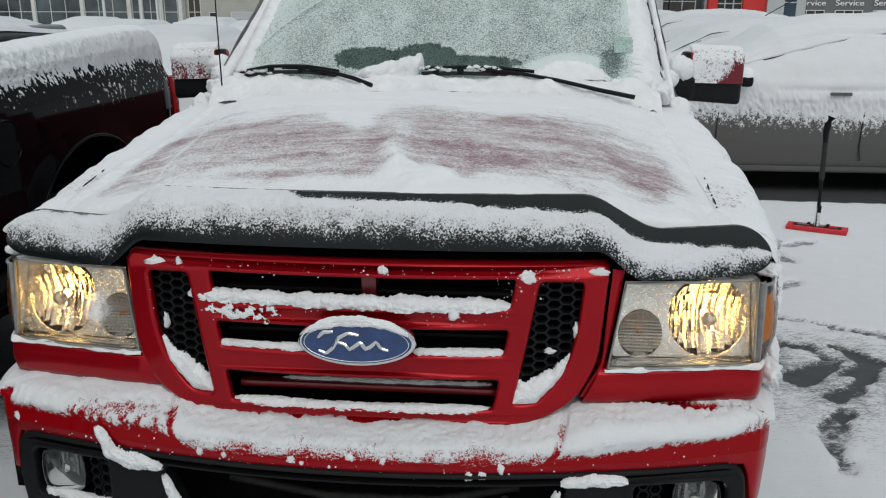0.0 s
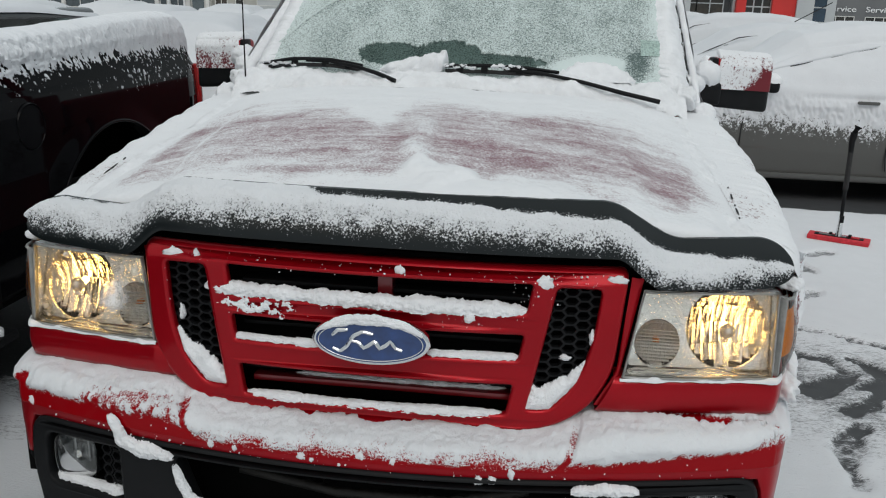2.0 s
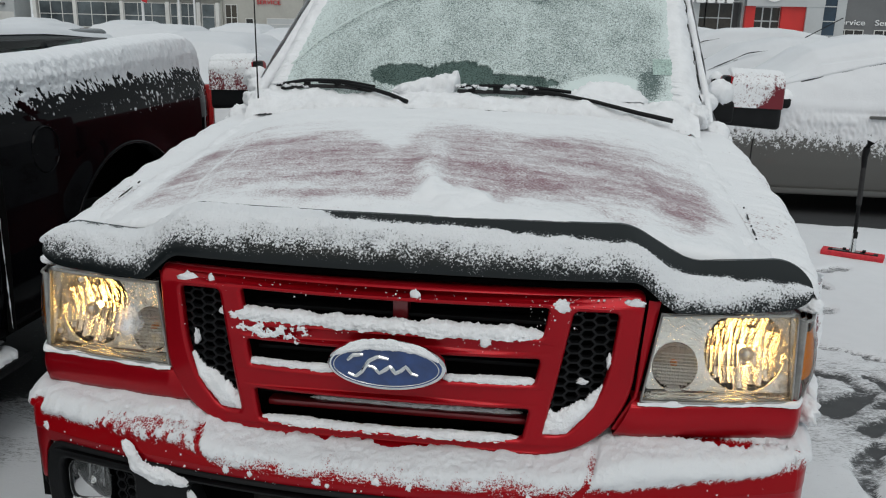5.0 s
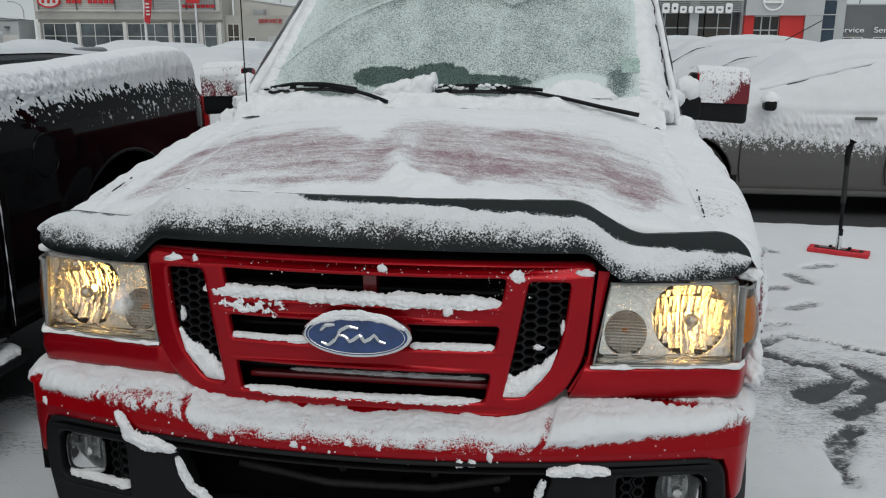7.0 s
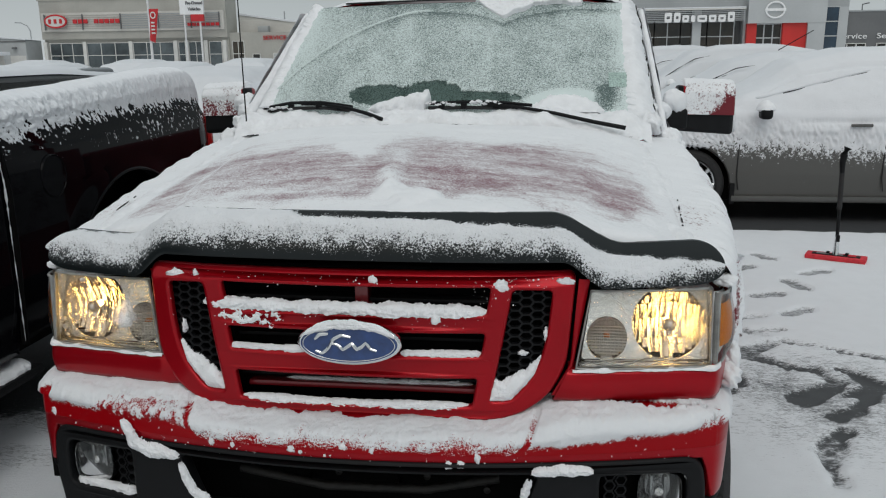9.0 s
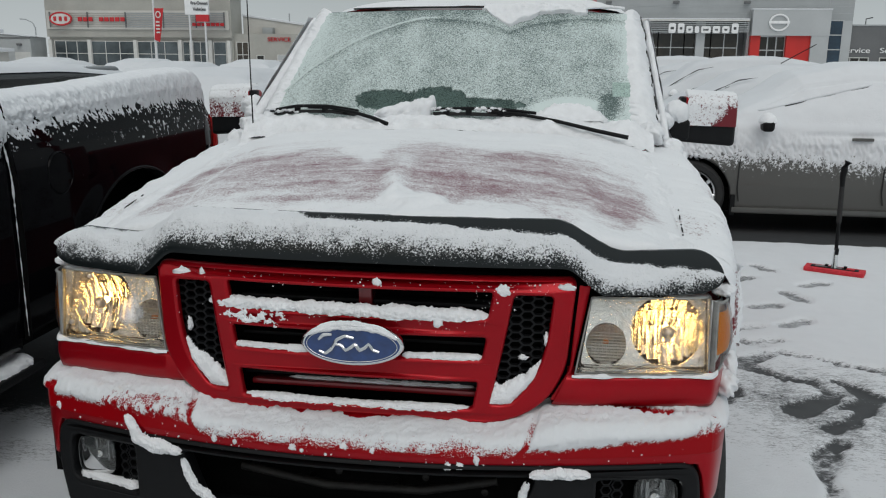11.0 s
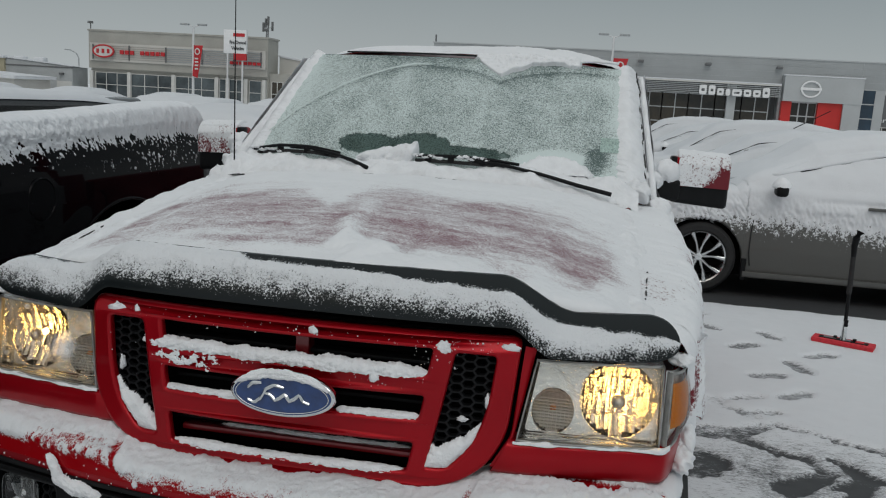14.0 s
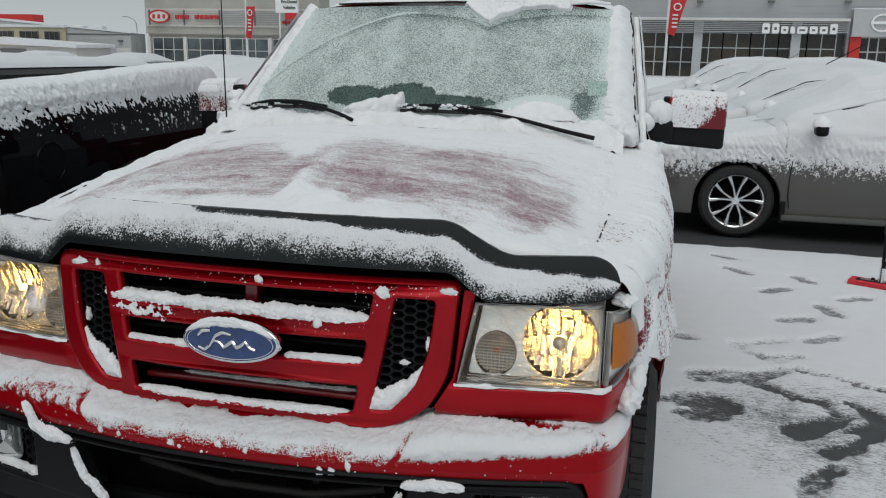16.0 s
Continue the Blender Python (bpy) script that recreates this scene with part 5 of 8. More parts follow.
# ---- cab ----
def screen_pt(u, v, off=0.0):
    """Windscreen: u -1 to 1 across, v 0 to 1 upwards."""
    u, v = np.asarray(u, float), np.asarray(v, float)
    half = 0.742 - 0.085 * v
    x = u * half + 0.062 * v
    yb = 3.200 + 0.135 * np.abs(u) ** 2.2
    yt = 3.675 + 0.045 * np.abs(u) ** 2.2
    y = yb * (1 - v) + yt * v - 0.012 * np.sin(np.pi * v)
    z = 1.385 + (1.812 - 1.385) * v + 0.012 * v * (1 - np.abs(u) ** 2) + 0.004
    return np.stack([x, y - 0.66 * off, z + 0.75 * off], -1)


def screen_grid(nu, nv, u0=-1, u1=1, v0=0, v1=1, off=0.0):
    u = np.linspace(u0, u1, nu)[:, None] * np.ones((1, nv))
    v = np.linspace(v0, v1, nv)[None, :] * np.ones((nu, 1))
    return screen_pt(u, v, off)


part("windscreen", tx(sheet("windscreen", screen_grid(40, 20))), GLASS, truck, "tinted windscreen under frost")
# frost layer, thin, with clear holes by the wipers
nu, nv = 400, 230
u = np.linspace(-0.985, 0.985, nu)[:, None] * np.ones((1, nv))
v = np.linspace(0.0, 0.985, nv)[None, :] * np.ones((nu, 1))
n1, n2, n3 = fbm(u * 9, v * 6, 5, 300) - 0.5, fbm(u * 60, v * 36, 3, 301) - 0.5, fbm(u * 210, v * 120, 2, 302) - 0.5


def hole(cx, cy, rx, ry):
    return np.sqrt(((u - cx) / rx) ** 2 + ((v - cy) / ry) ** 2)


shape = np.minimum(hole(-0.36, 0.175, 0.155, 0.085), hole(-0.06, 0.190, 0.165, 0.095))
shape = np.minimum(shape, hole(0.18, 0.145, 0.21, 0.052))
clear = sstep(1.08, 0.90, shape + 0.35 * n1 + 0.40 * n2 + 0.2 * n3)
v_arc = np.interp(u, [-1.0, -0.96, -0.885, -0.80, -0.69, -0.572, -0.44, -0.31, -0.21, -0.05, 0.10, 0.20, 0.262, 0.34, 0.45, 0.6, 0.75, 1.0], [0.12, 0.22, 0.40, 0.53, 0.66, 0.76, 0.845, 0.890, 0.900, 0.888, 0.858, 0.815, 0.775, 0.825, 0.868, 0.905, 0.918, 0.915])
gap = v_arc - v + 0.012 * n1
outside = sstep(0.0, -0.012, gap)
arc = sstep(0.016, 0.0, np.abs(gap + 0.014)) * sstep(-0.15, -0.35, u)
cover = 0.585 + 0.32 * n1 + 0.10 * n2
cover += outside * (-0.06 + 0.06 * sstep(-0.25, -0.75, u))
cover -= 0.30 * np.exp(-np.clip(gap, 0, 1) / 0.035) * (1 - outside) * (0.6 + 0.4 * sstep(-0.5, -0.2, u))
cover += 0.45 * arc + 0.25 * sstep(0.06, 0.0, 1 - np.abs(u)) + 0.16 * sstep(-0.82, -0.96, u + 0.08 * n1 - 0.10 * (1 - v)) + 0.20 * sstep(0.86, 0.97, u + 0.08 * n1) - 0.10 * sstep(0.90, 0.97, v)
cover += 0.10 * sstep(1.15, 0.8, hole(0.66, 0.06, 0.20, 0.17) + 0.4 * n1) - 0.16 * sstep(1.1, 0.6, hole(0.86, 0.15, 0.07, 0.12) + 0.5 * n1)
mound = sstep(1.12, 0.80, hole(0.66, 0.02, 0.25, 0.185) + 0.22 * n1 + 0.05 * n2)
melt = sstep(1.15, 0.75, hole(0.875, 0.13, 0.075, 0.12) + 1.0 * n1 + 0.4 * n2)
cover = np.clip(cover + 0.42 * mound * (1 - melt) - 0.15 * melt, 0.1, 1.15)
h = 0.003 + 0.0012 * n3 + 0.002 * outside + 0.005 * arc - 0.0075 * clear + 0.014 * mound * (1 - melt) * (0.6 + n1) * (1 - clear)
FROST = dusted_mat("frost_on_glass", (0.075, 0.115, 0.110), 0.35, snow_col=(0.66, 0.750, 0.742), grain=200, soft=0.24, coat=0.2, mid=0.10, gain=2.2)
FP = screen_pt(u, v)
solo("frost_layer", tx(sheet("frost_layer", raised(FP, h), attrs={"cover": cover})), FROST, "grainy frost on the windscreen with cleared patches by the wipers", "frost", kind="stuff")
mu = np.linspace(0.36, 0.93, 110)[:, None] * np.ones((1, 50))
mv = np.linspace(-0.02, 0.22, 50)[None, :] * np.ones((110, 1))
mk = sstep(1.02, 0.62, np.sqrt(((mu - 0.655) / 0.235) ** 2 + (np.clip(mv, 0, 1) / 0.185) ** 2) + 0.30 * (fbm(mu * 12, mv * 10, 4, 305) - 0.5) + 0.18 * (fbm(mu * 70, mv * 50, 3, 306) - 0.5))
solo("snow_clump", tx(sheet("snow_clump", raised(screen_pt(mu, mv), -0.004 + 0.030 * mk * (0.55 + 0.7 * fbm(mu * 9, mv * 7, 4, 307))))), SNOW, "slumped snow at the foot of the windscreen", "snow", group="snow clumps")
# sticker seen through the frost
part("sticker", tx(sheet("sticker", screen_grid(6, 6, 0.88, 0.985, 0.215, 0.34, 0.0055))), mat("faded_green_sticker", (0.37, 0.49, 0.455), 0.7, 0, 0.45, 170, 0.3, 200), truck, "faded green sticker")

# dashboard and cab interior
CABIN = mat("cabin_trim", (0.05, 0.055, 0.055), 0.7, 0, 0.3, 10)
part("dashboard", tx(box("dashboard", (-0.70, 3.40, 1.05), (0.70, 3.80, 1.33), 0.05, 3)), CABIN, truck)
for sx in (-0.36, 0.36):
    part("seat", tx(box("seat", (sx - 0.25, 4.30, 0.75), (sx + 0.25, 4.46, 1.52), 0.06, 3)), CABIN, truck)
    part("seat_cushion", tx(box("seat_cushion", (sx - 0.25, 3.92, 0.72), (sx + 0.25, 4.32, 0.90), 0.05, 3)), CABIN, truck)
    part("headrest", tx(box("headrest", (sx - 0.12, 4.34, 1.53), (sx + 0.12, 4.44, 1.70), 0.04, 3)), CABIN, truck)
part("steering_wheel", tx(moved(lathe("steering_wheel", [(0.170, -0.012), (0.185, 0.0), (0.170, 0.012), (0.155, 0.0), (0.170, -0.012)], 40, "z"), Matrix.Translation((0.36, 3.86, 1.27)) @ Matrix.Rotation(radians(62), 4, "X"))), BLACK_PLASTIC, truck)

# cowl and its snow
cw = np.zeros((60, 8, 3))
for i in range(60):
    xx = -0.765 + 1.53 * i / 59
    for j in range(8):
        t = j / 7
        y0, y1 = float(hood_rear(np.array(xx))) + 0.008, float(screen_pt(xx / 0.742, 0.0)[1]) + 0.01
        cw[i, j] = (xx, y0 + (y1 - y0) * t, 1.333 + 0.055 * t - 0.02 * abs(xx / 0.76) ** 3)
part("cowl", tx(sheet("cowl", cw)), BLACK_PLASTIC, truck)
nu, nv = 420, 90
X = np.linspace(-0.80, 0.80, nu)[:, None] * np.ones((1, nv))
t = np.linspace(-0.05, 1.15, nv)[None, :] * np.ones((nu, 1))
y0, y1 = hood_rear(X) + 0.004, 3.200 + 0.135 * np.abs(X / 0.742) ** 2.2 + 0.02
Y = y0 + (y1 - y0) * t
base = 1.338 + 0.062 * t - 0.030 * np.abs(X / 0.76) ** 3
lum = fbm(X * 7, Y * 10, 5, 330)
hgt = (0.020 + 0.050 * (lum - 0.3)) * np.clip(np.sin(np.pi * np.clip(t / 1.12, 0, 1)), 0, 1) ** 0.6
hgt += 0.035 * sstep(1.0, 0.2, np.sqrt(((X - 0.72) / 0.10) ** 2 + ((Y - 3.26) / 0.08) ** 2)) + 0.03 * sstep(1.0, 0.2, np.sqrt(((X + 0.76) / 0.10) ** 2 + ((Y - 3.24) / 0.08) ** 2))
hgt += 0.022 * (fbm(X * 34, Y * 34, 4, 331) - 0.5) + 0.016 * (fbm(X * 14, Y * 18, 3, 332) - 0.5)
solo("snow_layer", tx(sheet("snow_layer", np.stack([X, Y, base + hgt - 0.006], -1))), SNOW, "soft snow filling the cowl below the windscreen", "snow", kind="stuff")
# broken slab of snow lying on the wipers
slab = np.zeros((60, 40, 3))
uu = np.linspace(0, 1, 60)[:, None] * np.ones((1, 40))
th = np.linspace(0, 2 * math.pi, 40, endpoint=False)[None, :] * np.ones((60, 1))
rad = np.clip((1 - uu) / 0.05, 0, 1) ** 0.5 * np.clip(uu * 6, 0, 1) ** 0.6
px = -0.275 + 0.238 * uu
rough_s = 0.9 + 0.5 * (fbm(uu * 12, th * 2, 4, 341) - 0.5)
slab[..., 0] = px + 0.010 * np.sin(th) * uu
slab[..., 1] = 3.235 + 0.02 * uu - np.cos(th) * (0.035 + 0.02 * uu) * rad * rough_s
slab[..., 2] = 1.412 + 0.012 * uu + np.sin(th) * (0.014 + 0.054 * uu ** 0.8) * rad * rough_s
solo("snow_slab", tx(sheet("snow_slab", slab, wrap=True, flip=True)), SNOW, "broken slab of crusted snow on the wipers", "snow")
# flap of snow sliding down at the top of the glass
nu, nv = 200, 60
u = np.linspace(0.06, 0.74, nu)[:, None] * np.ones((1, nv))
t = np.linspace(0, 1, nv)[None, :] * np.ones((nu, 1))
low = 0.985 - 0.165 * np.clip(1 - np.abs(u - 0.262) / 0.17, 0, 1) ** 0.8 - 0.055 * sstep(0.30, 0.42, u) * fbm(u * 16, u * 0, 4, 353)
v = 1.03 - (1.03 - low) * t
hh = 0.012 + 0.020 * (fbm(u * 22, v * 22, 4, 350)) * sstep(0.22, 0.34, u) + 0.006 * fbm(u * 60, v * 60, 2, 351)
hh = hh - 0.022 * sstep(0.93, 1.0, t) - 0.02 * sstep(0.02, 0.0, np.minimum(u - 0.06, 0.74 - u))
solo("snow_slab", tx(sheet("snow_slab", raised(screen_pt(u, v), hh, -1.0), flip=True)), SNOW, "folded flap of snow hanging at the top of the windscreen", "snow")

top_u = np.linspace(0.30, 0.95, 90)
solo("snow_strip", tx(tube("snow_strip", [tuple(screen_pt(q, 0.995, 0.012 + 0.010 * math.sin(9 * q)) + np.array([0.012, 0.0, 0.006])) for q in top_u], [0.006 + 0.022 * float(fbm(np.array(k * 0.22), np.array(0.6), 4, 352)) * math.sin(math.pi * min(1, (k + 2) / 40)) ** 0.5 for k in range(90)], 12)), SNOW, "lumpy snow along the windscreen's top edge", "snow")
# pillars, roof and doors; the cab's upper part stands a little askew of the nose's middle line
def askew(x, z):
    """The sideways lean of the cab above its waist."""
    return x + 0.055 * np.clip((z - 1.32) / 0.46, 0, 1)


for side in (-1, 1):
    a = resample([(side * x + 0.022 + 0.036 * (z - 1.315) / 0.5, y, z) for x, y, z in ((0.800, 3.295, 1.315), (0.775, 3.42, 1.44), (0.745, 3.56, 1.585), (0.712, 3.72, 1.745), (0.690, 3.80, 1.815))], 240)
    pil = np.zeros((40, 6, 3))
    for i in range(40):
        x, y, z = a[i * 239 // 39]
        gx, gy, gz = screen_pt(side * 0.985, i / 39)
        pil[i] = [(gx, gy + 0.004, gz), (gx + side * 0.010, gy - 0.002, gz + 0.002), (x - side * 0.008, y - 0.004, z + 0.005), (x + side * 0.008, y + 0.012, z), (x + side * 0.014, y + 0.045, z - 0.02), (x + side * 0.012, y + 0.075, z - 0.045)]
    part("pillar", tx(sheet("pillar", pil, flip=side < 0)), BLACK_PLASTIC, truck)
    # snow on the pillar, leaving the seal bare in places
    nu, nv = 240, 50
    t = np.linspace(0, 1, nu)[:, None] * np.ones((1, nv))
    s = np.linspace(0, 1, nv)[None, :] * np.ones((nu, 1))
    gg = np.array([screen_pt(side * ((0.958 if side > 0 else 0.945) + 0.022 * float(fbm(np.array(k * 0.17), np.array(side * 3.0), 4, 365))), k / (nu - 1)) for k in range(nu)])
    c0, c1, c2 = gg[:, None, :], (a + np.array([side * 0.016, -0.046, 0.046]))[:, None, :], (a + np.array([side * 0.046, 0.150, -0.085]))[:, None, :]
    P = c0 * ((1 - s) ** 2)[..., None] + c1 * (2 * s * (1 - s))[..., None] + c2 * (s ** 2)[..., None]
    nn = fbm(t * 22, s * 3, 4, 360 + side)
    hh = 0.008 + 0.010 * (nn - 0.35) + 0.006 * (fbm(t * 70, s * 9, 3, 362) - 0.5)
    hh = np.where(s < 0.3, hh * sstep(-0.05, 0.25, s) + 0.001, hh)
    coat_p = raised(P, hh, -side)
    seam = 33 if side < 0 else 30
    part("door_seal", tx(tube("door_seal", [tuple(q) for q in coat_p[::3, seam]], [0.0004 + 0.0046 * float(sstep(0.44, 0.58, fbm(np.array(k * 0.30), np.array(side * 2.0), 4, 366))) for k in range(80)], 6)), RUBBER, truck)
    solo("snow_layer", tx(sheet("snow_layer", coat_p, flip=side < 0)), SNOW, "snow crust along the truck's windscreen pillar", "snow", kind="stuff")
    frame_line = resample([(0.862, 3.385, 1.30), (0.845, 3.43, 1.37), (0.735, 3.83, 1.780)], 60) + np.array([0.010, 0, 0])
    part_r = [(0.020 if side < 0 else 0.009) + 0.006 * float(fbm(np.array(k * 0.25), np.array(0.4), 3, 367)) for k in range(60)]
    solo("snow_strip", tx(tube("snow_strip", [(askew(side * x, z) + (0.026 if side < 0 else 0.0), y - 0.016, z + 0.004) for x, y, z in frame_line], part_r, 10)), SNOW, "snow stuck along the truck's door frame", "snow")
    clod(side * 0.885, 3.350, 1.280, 0.048, 0.050, 0.050, 375 + side, 24, "snow wedged between wing and door", rough=0.6)
    clod(side * 0.925, 3.345, 1.215, 0.025, 0.045, 0.070, 377 + side, 24, "snow wedged between wing and door", rough=0.6)
    clod(side * 0.800, 3.305, 1.350, 0.045, 0.040, 0.040, 379 + side, 22, "snow packed at the foot of the windscreen pillar")
    # side of the cab
    door = np.zeros((30, 12, 3))
    for i in range(30):
        y = 3.33 + 1.10 * i / 29
        for j in range(12):
            z = 0.46 + 0.86 * j / 11
            door[i, j] = (side * (0.926 + 0.012 * math.sin(math.pi * j / 11) - 0.05 * (j / 11) ** 4), y, z)
    dr = part("door", tx(sheet("door", door, flip=side > 0)), RED, truck)
    part("window", tx(mesh("window", [(side * 0.85, 3.46, 1.33), (side * 0.85, 4.42, 1.33), (side * 0.735 + 0.055, 4.36, 1.77), (side * 0.735 + 0.055, 3.82, 1.77)], [(0, 1, 2, 3)])), GLASS, dr)
    part("door_frame", tx(tube("door_frame", [(side * 0.840, 3.42, 1.325), (side * 0.718 + 0.055, 3.84, 1.775), (side * 0.715 + 0.055, 4.38, 1.78), (side * 0.840, 4.44, 1.325)], 0.012, 8)), RED, dr)
    part("door_handle", tx(box("door_handle", (side * 0.938 - 0.012, 4.24, 1.12), (side * 0.938 + 0.012, 4.38, 1.15), 0.008)), BLACK_PLASTIC, dr)
    nu, nv = 140, 90
    yq = np.linspace(3.36, 4.42, nu)[:, None] * np.ones((1, nv))
    zq = np.linspace(0.7, 1.80, nv)[None, :] * np.ones((nu, 1))
    xq = np.where(zq < 1.20, 0.937, 0.937 - 0.40 * np.clip(zq - 1.20, 0, 0.12)) - 0.27 * np.clip(zq - 1.32, 0, 1) - 0.015 * sstep(1.28, 1.36, zq)
    cvq = 0.78 + 0.45 * sstep(1.22, 1.30, zq) + 0.6 * (fbm(yq * 6, zq * 6, 4, 371) - 0.5) - 0.08 * sstep(1.2, 0.8, zq)
    ytop = 3.38 + np.clip(zq - 1.32, 0, 1) * 0.88
    yq = np.maximum(yq, ytop)
    Pq = np.stack([askew(side * (xq + 0.006), zq), yq, zq], -1)
    solo("snow_layer", tx(sheet("snow_layer", Pq + np.array([side, 0, 0]) * (0.010 * fbm(yq * 12, zq * 12, 4, 372))[..., None], flip=side > 0, attrs={"cover": cvq})), FENDER_SNOW, "snow stuck to the truck's door and side window", "snow", kind="stuff")

roof = np.zeros((50, 36, 3))
for i in range(50):
    u = -1 + 2 * i / 49
    for j in range(36):
        t = j / 35
        y = 3.70 + 0.045 * abs(u) ** 2.2 + 0.95 * t
        crown = 1 - abs(u) ** 3.2
        z = 1.815 + 0.058 * crown * min(1, (t + 0.02) * 9) ** 0.5 + 0.006 * math.sin(math.pi * t)
        roof[i, j] = (0.060 + u * (0.678 + 0.035 * min(1, t * 6)), y, z - 0.045 * abs(u) ** 8)
part("roof", tx(sheet("roof", roof)), RED, truck)
part("header_seal", tx(tube("header_seal", [tuple(screen_pt(-0.80 + 0.95 * k / 40, 1.0, 0.004) + np.array([0, 0.004, 0.008])) for k in range(41)], 0.0038, 6)), RUBBER, truck)
RS = np.zeros((260, 160, 3))
u = np.linspace(-1, 1, 260)[:, None] * np.ones((1, 160))
t = np.linspace(0.0, 1, 160)[None, :] * np.ones((260, 1))
RS[..., 0] = 0.060 + u * (0.682 + 0.035 * np.clip(t * 6, 0, 1))
RS[..., 1] = 3.705 + 0.045 * np.abs(u) ** 2.2 + 0.95 * t
RS[..., 2] = 1.815 + 0.058 * (1 - np.abs(u) ** 3.2) * np.clip((t + 0.02) * 9, 0, 1) ** 0.5 + 0.006 * np.sin(np.pi * t) - 0.045 * np.abs(u) ** 8
nr = fbm(u * 5, t * 6, 5, 380)
cvr = 0.96 + 0.4 * (nr - 0.5) + 0.7 * sstep(0.1, 0.3, u) + 0.3 * sstep(0.1, 0.4, t) - 0.06 * sstep(-0.1, -0.4, u) * sstep(0.12, 0.0, t)
hr = 0.004 + 0.016 * nr * sstep(0.0, 0.4, u + 0.3) + 0.014 * fbm(u * 20, t * 22, 4, 381) * sstep(0.1, 0.35, u) * sstep(0.35, 0.05, t)
solo("snow_layer", tx(sheet("snow_layer", raised(RS, hr), attrs={"cover": np.clip(cvr, 0.1, 1.2)})), HOOD_SNOW, "uneven snow on the truck's roof", "snow", kind="stuff")
part("cab_back", tx(box("cab_back", (-0.70, 4.64, 0.6), (0.70, 4.68, 1.82), 0.02)), RED, truck)
# cargo bed
for side in (-1, 1):
    part("bed_side", tx(box("bed_side", (side * 0.895 - 0.035, 4.72, 0.55), (side * 0.895 + 0.035, 6.55, 1.28), 0.03, 3)), RED, truck)
    part("cab_corner", tx(box("cab_corner", (side * 0.900 - 0.02, 4.45, 0.48), (side * 0.900 + 0.02, 4.68, 1.32), 0.015)), RED, truck)
    part("corner_post", tx(tube("corner_post", [(side * 0.80, 4.55, 1.3), (side * 0.69, 4.60, 1.80)], 0.045, 8)), RED, truck)
    part("tail_light", tx(box("tail_light", (side * 0.86 - 0.04, 6.55, 0.85), (side * 0.86 + 0.04, 6.60, 1.22), 0.015)), RED_LENS, truck)
part("bed_floor", tx(box("bed_floor", (-0.83, 4.72, 0.70), (0.83, 6.55, 0.76))), RED_DARK, truck)
part("bed_front", tx(box("bed_front", (-0.83, 4.72, 0.70), (0.83, 4.76, 1.27), 0.01)), RED, truck)
part("tailgate", tx(box("tailgate", (-0.82, 6.50, 0.66), (0.82, 6.56, 1.27), 0.02)), RED, truck)
part("rear_bumper", tx(box("rear_bumper", (-0.85, 6.58, 0.48), (0.85, 6.72, 0.66), 0.03)), CHROME, truck)
bs = np.zeros((60, 60, 3))
bs[..., 0] = np.linspace(-0.82, 0.82, 60)[:, None]
bs[..., 1] = np.linspace(4.77, 6.49, 60)[None, :]
bs[..., 2] = 0.83 + 0.06 * fbm(bs[..., 0] * 4, bs[..., 1] * 4, 4, 390)
solo("snow_layer", tx(sheet("snow_layer", bs)), SNOW, "snow lying in the truck's cargo bed", "snow", kind="stuff")


